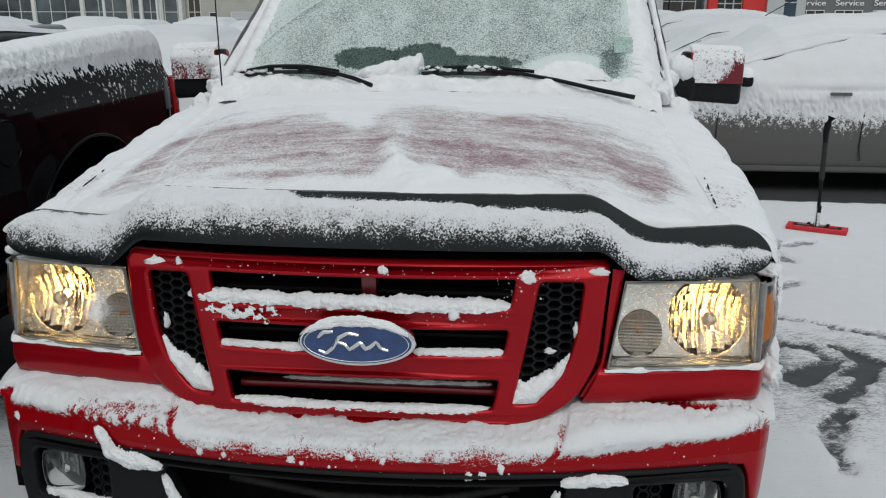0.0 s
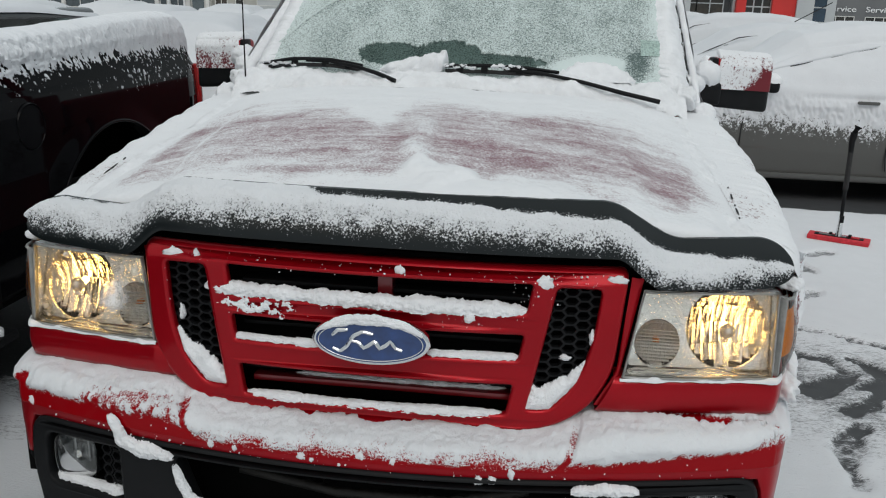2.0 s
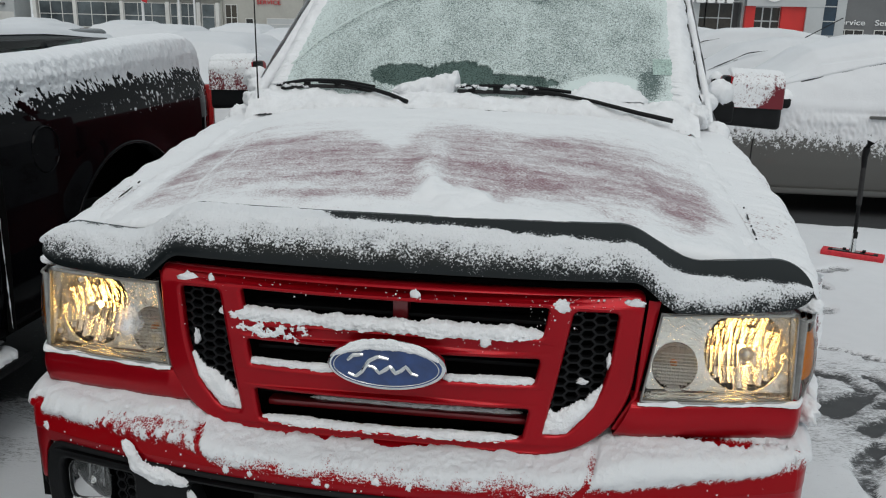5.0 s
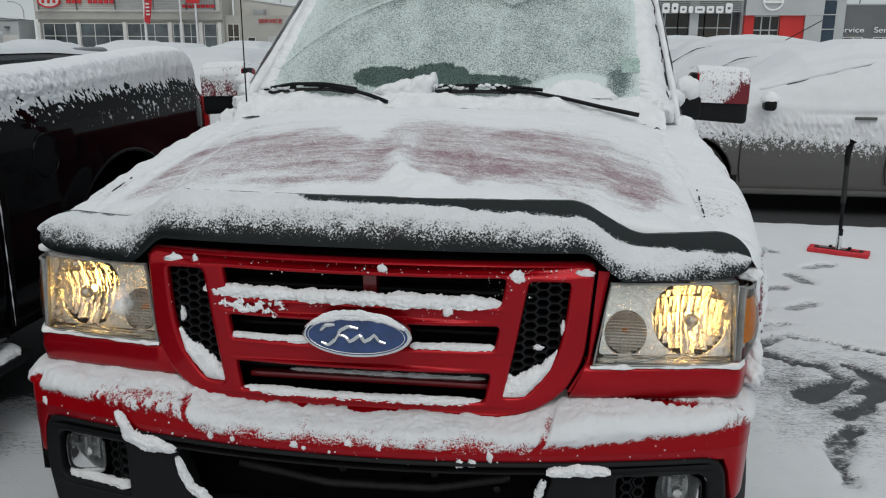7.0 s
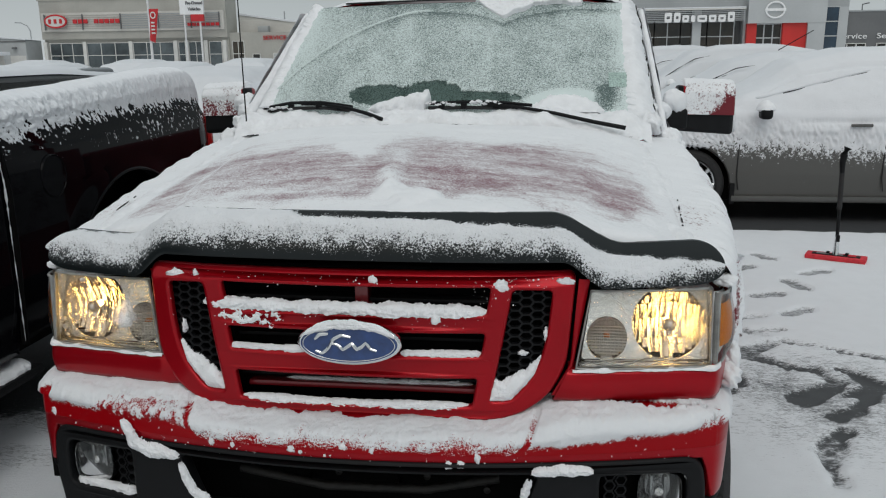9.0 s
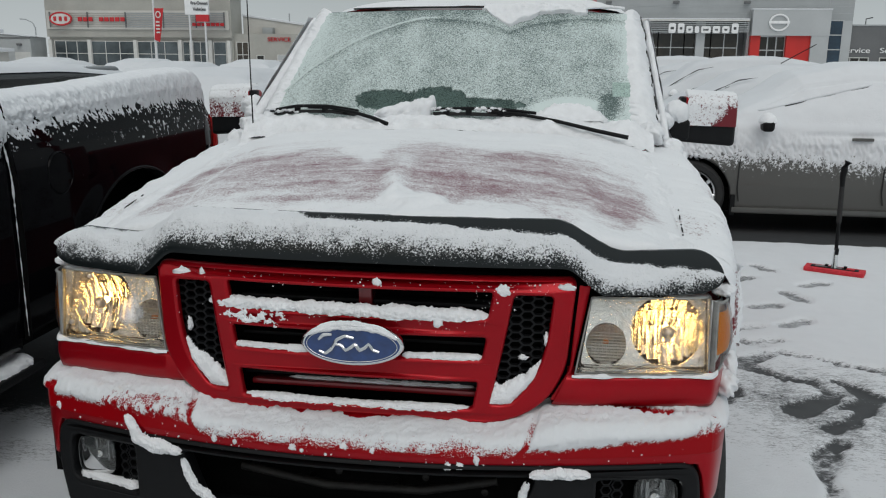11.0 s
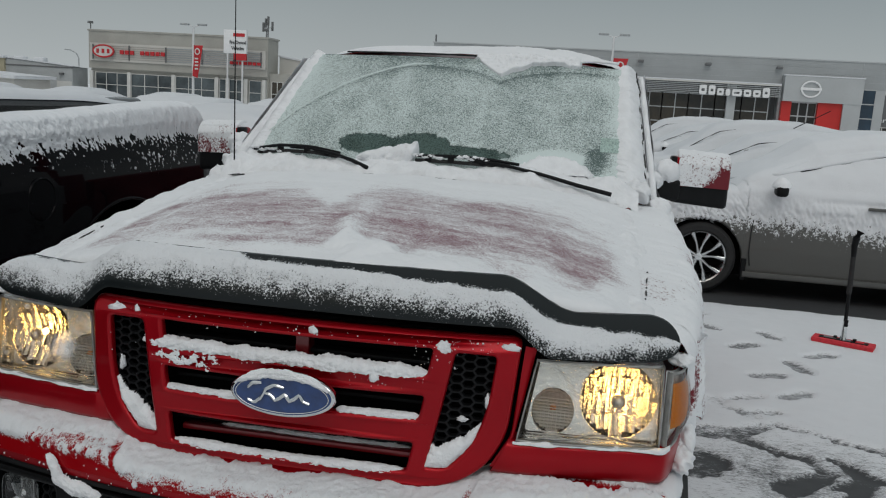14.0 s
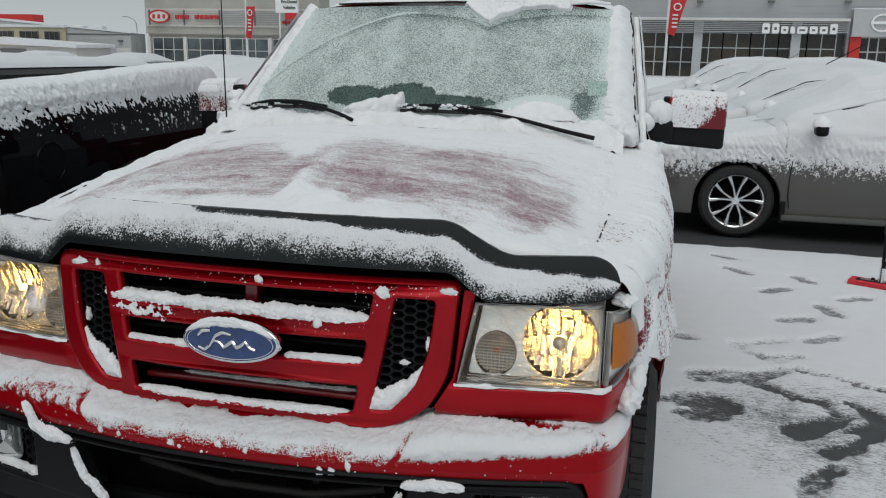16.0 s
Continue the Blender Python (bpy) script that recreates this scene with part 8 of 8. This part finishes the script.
def window(parent, x0, x1, z0, z1, cols, rows, glass, y=FY, bar=WHITE_TRIM, w=0.06):
    """A glazed opening: frame bars and single panes."""
    h = w / 2
    loops = [[(x0 - h, z0 - h), (x1 + h, z0 - h), (x1 + h, z1 + h), (x0 - h, z1 + h)]]
    for k in range(cols):
        for r in range(rows):
            xa, xb = x0 + (x1 - x0) * k / cols + h, x0 + (x1 - x0) * (k + 1) / cols - h
            za, zb = z0 + (z1 - z0) * r / rows + h, z0 + (z1 - z0) * (r + 1) / rows - h
            loops.append([(xa, za), (xb, za), (xb, zb), (xa, zb)])
    win = part("window", plate("window", loops, 0.12, 0.0, lambda a, b: 0 * a + y - 0.06), bar, parent)
    for k in range(cols):
        for r in range(rows):
            xa, xb = x0 + (x1 - x0) * k / cols, x0 + (x1 - x0) * (k + 1) / cols
            za, zb = z0 + (z1 - z0) * r / rows, z0 + (z1 - z0) * (r + 1) / rows
            part("pane", box("pane", (xa + 0.02, y - 0.015, za + 0.02), (xb - 0.02, y + 0.015, zb - 0.02)), glass, win)
    return win


def lettering(parent, text, x, z, size, width, material, y, name="letters"):
    cu = bpy.data.curves.new(name, "FONT")
    cu.body, cu.size, cu.extrude, cu.align_x = text, size, 0.05, "CENTER"
    ob = bpy.data.objects.new(name, cu)
    me = bpy.data.meshes.new_from_object(ob)
    bpy.data.objects.remove(ob)
    co = [v.co.x for v in me.vertices]
    k = width / (max(co) - min(co))
    me.transform(Matrix.Translation((x, y, z)) @ Matrix.Rotation(radians(90), 4, "X") @ Matrix.Diagonal((k, 1, 1, 1)))
    return part(name, me, material, parent)


# beige building with a louvred sign band
kb = thing("dealership_building", (-38.5, FY + 6, 0), "beige flat-roofed car dealership with a louvred sign band and dark windows", "building")
body = block("wall", kb, -48.1, -29.75, 3.0, 6.55, BEIGE, FY, 2.6)
block("wall", kb, -48.1, -29.75, -0.1, 3.0, BEIGE, FY + 0.35, 13.6)
block("parapet", kb, -48.2, -29.65, 6.50, 6.66, BEIGE, FY - 0.08, 2.8)
block("sign_band", kb, -47.9, -29.9, 3.70, 5.40, BEIGE_LIGHT, FY - 0.18, 0.2)
for k in range(7):
    block("louvre", kb, -39.8, -30.3, 3.92 + 0.2 * k, 4.00 + 0.2 * k, GREY_PANEL, FY - 0.26, 0.08)
for k in range(7):
    block("louvre", kb, -47.6, -39.9, 3.92 + 0.2 * k, 3.97 + 0.2 * k, BEIGE, FY - 0.22, 0.04)
for x in (-47.5, -43.7, -39.9, -36.2, -33.0, -30.3):
    block("bracket", kb, x - 0.06, x + 0.06, 3.85, 5.25, GREY_DARK, FY - 0.30, 0.06)
for x0, x1, c in ((-47.5, -44.1, 3), (-43.75, -39.5, 3), (-39.1, -35.1, 3), (-34.6, -33.9, 1), (-33.6, -32.2, 2), (-31.6, -30.4, 1)):
    window(kb, x0, x1, 0.35, 2.62, c, 2, SKY_GLASS, FY + 0.2)
for x in (-47.9, -43.92, -39.3, -34.85, -33.75, -31.9, -30.1):
    block("pier", kb, x - 0.17, x + 0.17, -0.1, 2.75, WHITE_TRIM, FY, 0.4)
oval = part("logo", plate("logo", [ellipse(-46.2, 4.62, 1.05, 0.55)], 0.3, 0.05, lambda x, z: 0 * x + FY - 0.62), WHITE_TRIM, kb, "white oval sign with a red rim")
part("rim", plate("rim", [ellipse(-46.2, 4.62, 1.13, 0.63), ellipse(-46.2, 4.62, 0.98, 0.48)], 0.2, 0.03, lambda x, z: 0 * x + FY - 0.66), RED_SIGN, oval)
for x in (-46.75, -46.2, -45.65):
    part("bar", box("bar", (x - 0.13, FY - 0.70, 4.42), (x + 0.13, FY - 0.62, 4.82), 0.03), RED_SIGN, oval)
for k in range(9):
    x = -44.55 + 0.53 * k
    if k != 3:
        block("bar", kb, x, x + 0.40, 4.40, 4.78, RED_SIGN, FY - 0.5, 0.12, 0.03)
for k in range(7):
    x = -33.3 + 0.45 * k
    block("bar", kb, x, x + 0.34, 4.02, 4.30, RED_SIGN, FY - 0.5, 0.12, 0.03)
wing = thing("service_wing", (-26, FY + 4, 0), "low beige service wing with a red sign and snow-edged roof", "building")
block("wall", wing, -29.75, -22.2, -0.1, 3.40, BEIGE, FY + 0.6, 12)
vv = [(-29.75, FY + 3, 3.3), (-20.5, FY + 3, 3.3), (-20.5, FY + 3, 3.75), (-29.75, FY + 3, 5.05), (-29.75, FY + 15, 3.3), (-20.5, FY + 15, 3.3), (-20.5, FY + 15, 3.75), (-29.75, FY + 15, 5.05)]
part("upper_wall", mesh("upper_wall", vv, [(0, 1, 2, 3), (7, 6, 5, 4), (1, 5, 6, 2), (0, 3, 7, 4), (3, 2, 6, 7), (0, 4, 5, 1)]), BEIGE_LIGHT, wing)
part("roof_snow", mesh("roof_snow", [(x, y, z + (0.16 if i > 3 else 0.0)) for i, (x, y, z) in enumerate([(-29.8, FY + 2.9, 5.06), (-20.4, FY + 2.9, 3.76), (-20.4, FY + 15, 3.76), (-29.8, FY + 15, 5.06)] * 2)], [(0, 1, 5, 4), (1, 2, 6, 5), (2, 3, 7, 6), (3, 0, 4, 7), (4, 5, 6, 7)]), SNOW_FAR, wing)
lettering(wing, "SERVICE", -25.4, 2.72, 0.52, 2.2, RED_SIGN, FY + 0.5)
window(wing, -29.5, -28.4, 0.35, 2.62, 2, 2, SHOP_GLASS, FY + 0.55)
window(wing, -27.6, -26.9, 0.95, 1.45, 1, 1, SHOP_GLASS, FY + 0.55)
window(wing, -25.6, -22.8, 0.0, 1.5, 1, 3, GREY_LIGHT, FY + 0.55)
block("vent_pipe", wing, -25.9, -25.8, 3.5, 5.4, GREY_PANEL, FY + 5, 0.1)
block("roof_unit", wing, -27.6, -26.6, 3.42, 4.0, GREY_PANEL, FY + 2.2, 0.7, 0.05)

# grey building with a long glazed front
nb_ = thing("dealership_building", (6, FY + 8, 0), "long grey metal-clad dealership with glazed front and red entrance panels", "building")
block("wall", nb_, -14.0, 24.25, 4.7, 6.92, GREY_PANEL, FY, 20)
block("wall", nb_, -14.0, 15.9, -0.1, 4.7, GREY_DARK, FY + 1.2, 18.8)
block("wall", nb_, 15.9, 24.25, -0.1, 4.7, GREY_LIGHT, FY + 0.002, 19.9)
for k in range(1, 4):
    block("seam", nb_, -14.0, 24.25, 4.72 + 0.55 * k, 4.74 + 0.55 * k, GREY_LIGHT, FY - 0.02, 0.03)
for x in (-8, -2, 4, 10, 16.0, 22.3):
    block("seam", nb_, x - 0.012, x + 0.012, 5.6, 6.9, GREY_LIGHT, FY - 0.025, 0.03)
block("coping", nb_, -14.1, 24.35, 6.90, 7.0, GREY_LIGHT, FY - 0.06, 20.1)
block("canopy", nb_, -13.8, 15.9, 4.62, 4.74, WHITE_TRIM, FY - 0.8, 0.9)
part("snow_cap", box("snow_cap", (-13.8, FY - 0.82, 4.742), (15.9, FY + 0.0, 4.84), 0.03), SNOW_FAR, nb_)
for k in range(6):
    block("louvre", nb_, -13.8, 15.9, 3.72 + 0.15 * k, 3.78 + 0.15 * k, GREY_LIGHT, FY - 0.72, 0.12)
for k in range(13):
    x0 = -13.4 + 2.2 * k
    window(nb_, x0, x0 + 2.2, 0.0, 3.66, 2, 3, SHOP_GLASS, FY + 0.3, GREY_LIGHT, 0.08)
for x in (-12.4, -4.1, 4.35, 12.05):
    block("column", nb_, x - 0.36, x + 0.36, -0.1, 4.66, GREY_LIGHT, FY - 0.3, 0.5)
# entrance block
block("entrance_wall", nb_, 16.05, 22.25, 3.45, 5.52, GREY_LIGHT, FY - 1.0, 1.0)
part("snow_cap", box("snow_cap", (16.0, FY - 1.05, 5.522), (22.3, FY + 0.0, 5.62), 0.03), SNOW_FAR, nb_)
block("red_panel", nb_, 16.08, 16.85, -0.1, 3.45, RED_PANEL, FY - 0.7, 0.6)
block("red_panel", nb_, 18.95, 20.85, -0.1, 3.45, RED_PANEL, FY - 0.7, 0.6)
block("entrance_wall", nb_, 20.85, 22.22, -0.1, 3.45, GREY_LIGHT, FY - 0.95, 0.9)
window(nb_, 16.85, 18.95, 0.0, 3.40, 3, 3, SHOP_GLASS, FY - 0.2, GREY_LIGHT, 0.10)
window(nb_, 22.42, 23.52, 0.0, 4.72, 1, 4, BLUE_GLASS, FY - 0.02, GREY_LIGHT, 0.09)
ring = part("logo", plate("logo", [ellipse(18.15, 4.50, 0.80, 0.70), ellipse(18.15, 4.50, 0.66, 0.56)], 0.16, 0.04, lambda x, z: 0 * x + FY - 1.18), FONT_MAT, nb_, "round pale emblem")
part("bar", box("bar", (17.32, FY - 1.2, 4.40), (18.98, FY - 1.04, 4.62), 0.03), FONT_MAT, ring)
# plain blocks in place of the dealer's name
xs, widths, caps = 9.25, (0.66, 0.60, 0.60, 0.42, 0.84, 0.66, 0.66, 0.62), (0.80, 0.80, 0.58, 0.56, 0.56, 0.58, 0.58, 0.80)
for k in range(8):
    w, hgt = widths[k], caps[k]
    pill = rounded([(xs + 0.03, 3.62), (xs + w - 0.03, 3.62), (xs + w - 0.03, 3.62 + hgt), (xs + 0.03, 3.62 + hgt)], 0.16, 0.05)
    slot = rounded([(xs + 0.20, 3.62 + hgt * 0.36), (xs + w - 0.20, 3.62 + hgt * 0.36), (xs + w - 0.20, 3.62 + hgt * 0.62), (xs + 0.20, 3.62 + hgt * 0.62)], 0.03, 0.05)
    part("bar", plate("bar", [pill, slot] if w > 0.5 else [pill], 0.12, 0.02, lambda x, z: 0 * x + FY - 0.95), FONT_MAT, nb_)
    xs += w + 0.10
for x in (4.0, 9.6, 15.4):
    part("floodlight", box("floodlight", (x, FY - 0.5, 6.05), (x + 0.5, FY - 0.1, 6.25), 0.04), GREY_DARK, nb_)
part("roof_mast", tube("roof_mast", [(-15.0, FY + 6, 6.8), (-15.0, FY + 6, 8.1)], 0.08, 6), GREY_DARK, nb_)
sv = thing("service_building", (31, FY + 6, 0), "dark grey service building with letters over its doors", "building")
block("wall", sv, 23.7, 44.0, -0.1, 4.32, GREY_DARK, FY + 0.4, 14)
block("coping", sv, 24.4, 44.1, 4.30, 4.42, GREY_PANEL, FY + 0.34, 14.1)
for x in (24.82, 27.92, 31.05, 34.2):
    lettering(sv, "Service", x, 2.12, 0.62, 2.3, FONT_MAT, FY + 0.32)
    window(sv, x - 1.1, x + 1.1, 0.0, 1.72, 3, 4, SHOP_GLASS, FY + 0.35)
part("roof_lamp", tube("roof_lamp", [(25.6, FY + 1, 4.3), (25.6, FY + 1, 4.9), (26.0, FY + 0.6, 5.0)], 0.05, 6), GREY_DARK, sv)

# pale warehouses at the edge
wh_ = thing("warehouse", (-58, FY + 6, 0), "pale metal warehouse with a snowy low-pitched roof", "building")
vv = [(-66, FY, -0.1), (-49.9, FY, -0.1), (-49.9, FY, 2.95), (-58, FY, 3.55), (-66, FY, 4.4), (-66, FY + 2.5, -0.1), (-49.9, FY + 2.5, -0.1), (-49.9, FY + 2.5, 2.95), (-58, FY + 2.5, 3.55), (-66, FY + 2.5, 4.2)]
part("wall", mesh("wall", vv, [(0, 1, 2, 3, 4), (9, 8, 7, 6, 5), (1, 6, 7, 2), (0, 4, 9, 5), (2, 7, 8, 3), (3, 8, 9, 4)]), mat("pale_siding", (0.42, 0.44, 0.45), 0.6, 0, 0.08, 0.5, 0.3, 4), wh_)
part("roof_snow", mesh("roof_snow", [(-49.8, FY - 0.1, 2.98), (-58, FY - 0.1, 3.58), (-66, FY - 0.1, 4.22), (-66, FY - 0.1, 4.36), (-58, FY - 0.1, 3.70), (-49.8, FY - 0.1, 3.06), (-49.8, FY + 2.5, 3.06), (-66, FY + 2.5, 4.36), (-58, FY + 2.5, 3.70)], [(0, 5, 4, 1), (1, 4, 3, 2), (5, 6, 8, 4), (4, 8, 7, 3)]), SNOW_FAR, wh_)
block("fascia", wh_, -66, -49.9, 2.80, 2.92, GREY_DARK, FY - 0.05, 0.06)
for x in (-53.9, -51.6):
    block("shutter", wh_, x, x + 1.6, 0.0, 1.55, WHITE_TRIM, FY - 0.04, 0.06)
block("wall_lamp", wh_, -51.2, -50.8, 2.15, 2.35, GREY_DARK, FY - 0.3, 0.3, 0.03)
window(wh_, -61.5, -58.2, 1.9, 2.5, 4, 1, SHOP_GLASS, FY - 0.02)
OCHRE = mat("ochre_cladding", (0.46, 0.42, 0.30), 0.7, 0, 0.10, 0.6, 0.1, 6)
block("upper_wall", wh_, -66, -57.2, 1.6, 3.45, OCHRE, FY - 0.25, 0.25)
block("upper_snow", wh_, -66, -57.1, 3.45, 3.72, SNOW_FAR, FY - 0.45, 0.6, 0.06)
for x0, x1 in ((-65.3, -63.4), (-62.6, -60.4), (-59.6, -57.9)):
    window(wh_, x0, x1, 2.25, 3.05, 3, 1, SHOP_GLASS, FY - 0.30, GREY_DARK)
for x in (-56.8, -54.6):
    part("roof_vent", box("roof_vent", (x, FY + 0.6, 3.2), (x + 1.1, FY + 1.4, 3.75), 0.15, 3), SNOW_FAR, wh_)
shed = thing("shed", (-58, FY - 6, 0), "low beige shed with a thick snow roof", "building")
block("wall", shed, -62, -50.2, -0.1, 1.55, BEIGE_LIGHT, FY - 8, 5)
block("opening", shed, -60.5, -55.5, 0.0, 1.35, GREY_DARK, FY - 8.06, 0.08)
block("shutter", shed, -54.8, -52.6, 0.0, 1.25, WHITE_TRIM, FY - 8.06, 0.08)
vv = [(-62.5, FY - 8.4, 1.85), (-49.9, FY - 8.4, 1.50), (-49.9, FY - 2.5, 1.60), (-62.5, FY - 2.5, 2.2)]
part("roof_snow", mesh("roof_snow", vv + [(x, y, z + 0.28) for x, y, z in vv], [(0, 1, 5, 4), (1, 2, 6, 5), (2, 3, 7, 6), (3, 0, 4, 7), (4, 5, 6, 7)]), SNOW_FAR, shed)
rb = thing("red_roofed_store", (-85, FY + 20, 0), "distant store with a red fascia", "building")
block("wall", rb, -94, -76.2, -0.1, 4.4, BEIGE, FY + 18, 2)
block("fascia", rb, -94.2, -75.9, 4.3, 5.5, RED_PANEL, FY + 17.8, 2)


# lamp posts with flags, a sign and street lamps
def lamp_post(x, y, h, flag_x, z0, z1, label):
    p = thing("lamp_post", (x, y, 0), label, "lamp post")
    part("pole", tube("pole", [(x, y, 0), (x, y, h * 0.5), (x, y, h)], [0.13, 0.11, 0.09], 10), POLE_WHITE, p)
    for s in (-1, 1):
        part("arm", tube("arm", [(x, y, h - 0.05), (x + s * 0.5, y, h + 0.10)], 0.05, 6), POLE_WHITE, p)
        part("lamp_head", box("lamp_head", (x + s * 0.85 - 0.42, y - 0.18, h + 0.10), (x + s * 0.85 + 0.42, y + 0.18, h + 0.26), 0.05), GREY_PANEL, p)
    n, m = 10, 24
    P = np.zeros((n, m, 3))
    for i in range(n):
        for j in range(m):
            t = j / (m - 1)
            w = (flag_x - x) * (1 - 0.55 * t)
            P[i, j] = (x + 0.12 + w * i / (n - 1) - 0.1 * t, y - 0.15 + 0.10 * math.sin(4 * t + i * 0.5), z1 + (z0 - z1) * t - 0.25 * t * i / n)
    fl = part("flag", sheet("flag", P), RED_SIGN, p, "red advertising flag")
    part("emblem", plate("emblem", [ellipse(x + 0.12 + (flag_x - x) * 0.45, z1 - 0.55, (flag_x - x) * 0.27, 0.30, 24), ellipse(x + 0.12 + (flag_x - x) * 0.45, z1 - 0.55, (flag_x - x) * 0.18, 0.20, 24)], 0.03, 0.0, lambda a, b: 0 * a + y - 0.34), WHITE_TRIM, fl)
    for k in range(4):
        part("bar", box("bar", (x + 0.32, y - 0.36, z1 - 1.25 - 0.30 * k), (x + 0.32 + (flag_x - x) * 0.35, y - 0.33, z1 - 1.12 - 0.30 * k)), WHITE_TRIM, fl)
    return p


lamp_post(-35.7, FY - 3.0, 7.1, -34.75, 2.75, 5.45, "white lamp post with a red flag before the beige building")
lamp_post(1.75, FY - 4.0, 7.75, 2.95, 3.45, 6.05, "white lamp post with a red flag before the grey building")
sg = thing("sign_board", (-32.05, FY - 2, 0), "white roadside sign board with a red foot panel on two posts", "sign")
part("board", box("board", (-33.15, FY - 2.2, 4.95), (-30.95, FY - 1.9, 7.05), 0.03), FONT_MAT, sg)
part("red_foot", box("red_foot", (-32.15, FY - 2.22, 4.35), (-30.98, FY - 1.9, 4.95), 0.02), RED_SIGN, sg)
part("bar", box("bar", (-32.2, FY - 2.24, 6.45), (-31.1, FY - 2.2, 6.75)), RED_SIGN, sg)
lettering(sg, "Pre-Owned", -31.75, 5.80, 0.42, 1.55, GREY_DARK, FY - 2.24)
lettering(sg, "Vehicles", -31.75, 5.28, 0.42, 1.2, GREY_DARK, FY - 2.24)
for x in (-32.8, -31.35):
    part("post", tube("post", [(x, FY - 2.05, 0), (x, FY - 2.05, 5.0)], 0.09, 8), POLE_WHITE, sg)
mast = thing("radio_mast", (-32.2, FY + 6, 6.66), "grey rooftop radio mast with panel antennas", "mast")
part("pole", tube("pole", [(-32.2, FY + 6, 6.66), (-32.2, FY + 6, 8.9)], 0.07, 6), GREY_DARK, mast)
for dx, dz in ((-0.5, 7.6), (0.45, 7.7), (0.0, 8.2), (-0.25, 8.0)):
    part("panel", box("panel", (-32.2 + dx - 0.09, FY + 5.9, dz), (-32.2 + dx + 0.09, FY + 6.1, dz + 0.9), 0.02), GREY_DARK, mast)
    part("arm", tube("arm", [(-32.2, FY + 6, dz + 0.3), (-32.2 + dx, FY + 6, dz + 0.3)], 0.03, 6), GREY_DARK, mast)
for x in (-48.0, -30.0):
    rl = thing("roof_lamp", (x, FY, 6.66), "small floodlight on the building's roof corner", "floodlight", "roof floodlights")
    part("post", tube("post", [(x, FY + 0.2, 6.6), (x, FY + 0.2, 7.25)], 0.05, 6), GREY_DARK, rl)
    part("lamp_head", box("lamp_head", (x - 0.22, FY + 0.0, 7.2), (x + 0.18, FY + 0.4, 7.42), 0.04), GREY_DARK, rl)
st = thing("street_lamp", (-50.0, FY + 20, 0), "distant grey street lamp with a curved arm", "street lamp")
part("pole", tube("pole", [(-62.5, FY + 20, 0), (-62.5, FY + 20, 4.4), (-62.8, FY + 20, 5.0), (-63.6, FY + 20, 5.35), (-64.4, FY + 20, 5.4)], 0.07, 6), GREY_PANEL, st)
st.location = (-62.5, FY + 20, 0)
for o in st.children:
    o.data.transform(Matrix.Translation((12.5, 0, 0)))

# small spruce by the beige building
spruce = thing("spruce_tree", (-49.0, FY + 4, 0), "small dark spruce tree dusted with snow", "tree")
part("trunk", tube("trunk", [(-49.0, FY + 4, 0), (-49.0, FY + 4, 2.9)], [0.09, 0.02], 8), GRIT, spruce)
V, F = [], []
rng = random.Random(3)
for k in range(420):
    t = rng.random() ** 0.8
    z = 0.3 + 2.6 * t
    rad = 0.85 * (1 - t) + 0.06
    a = rng.uniform(0, 6.283)
    rr = rad * rng.uniform(0.3, 1.0)
    c = Vector((-49.0 + rr * math.cos(a), FY + 4 + rr * math.sin(a), z - 0.25 * rr))
    d = Vector((math.cos(a), math.sin(a), -0.35)) * rng.uniform(0.12, 0.26)
    s = Vector((-math.sin(a), math.cos(a), 0.1)) * 0.06
    b0 = len(V)
    V += [c - d * 0.5 - s * 0.4, c - d * 0.5 + s * 0.4, c + d + s * 0.2, c + d * 1.1 - s * 0.2, c + Vector((0, 0, 0.05))]
    F += [(b0, b0 + 1, b0 + 4), (b0 + 1, b0 + 2, b0 + 4), (b0 + 2, b0 + 3, b0 + 4), (b0 + 3, b0, b0 + 4)]
part("crown", mesh("crown", V, F), mat("spruce_needles", (0.045, 0.06, 0.045), 0.8, 0, 0.4, 6), spruce)
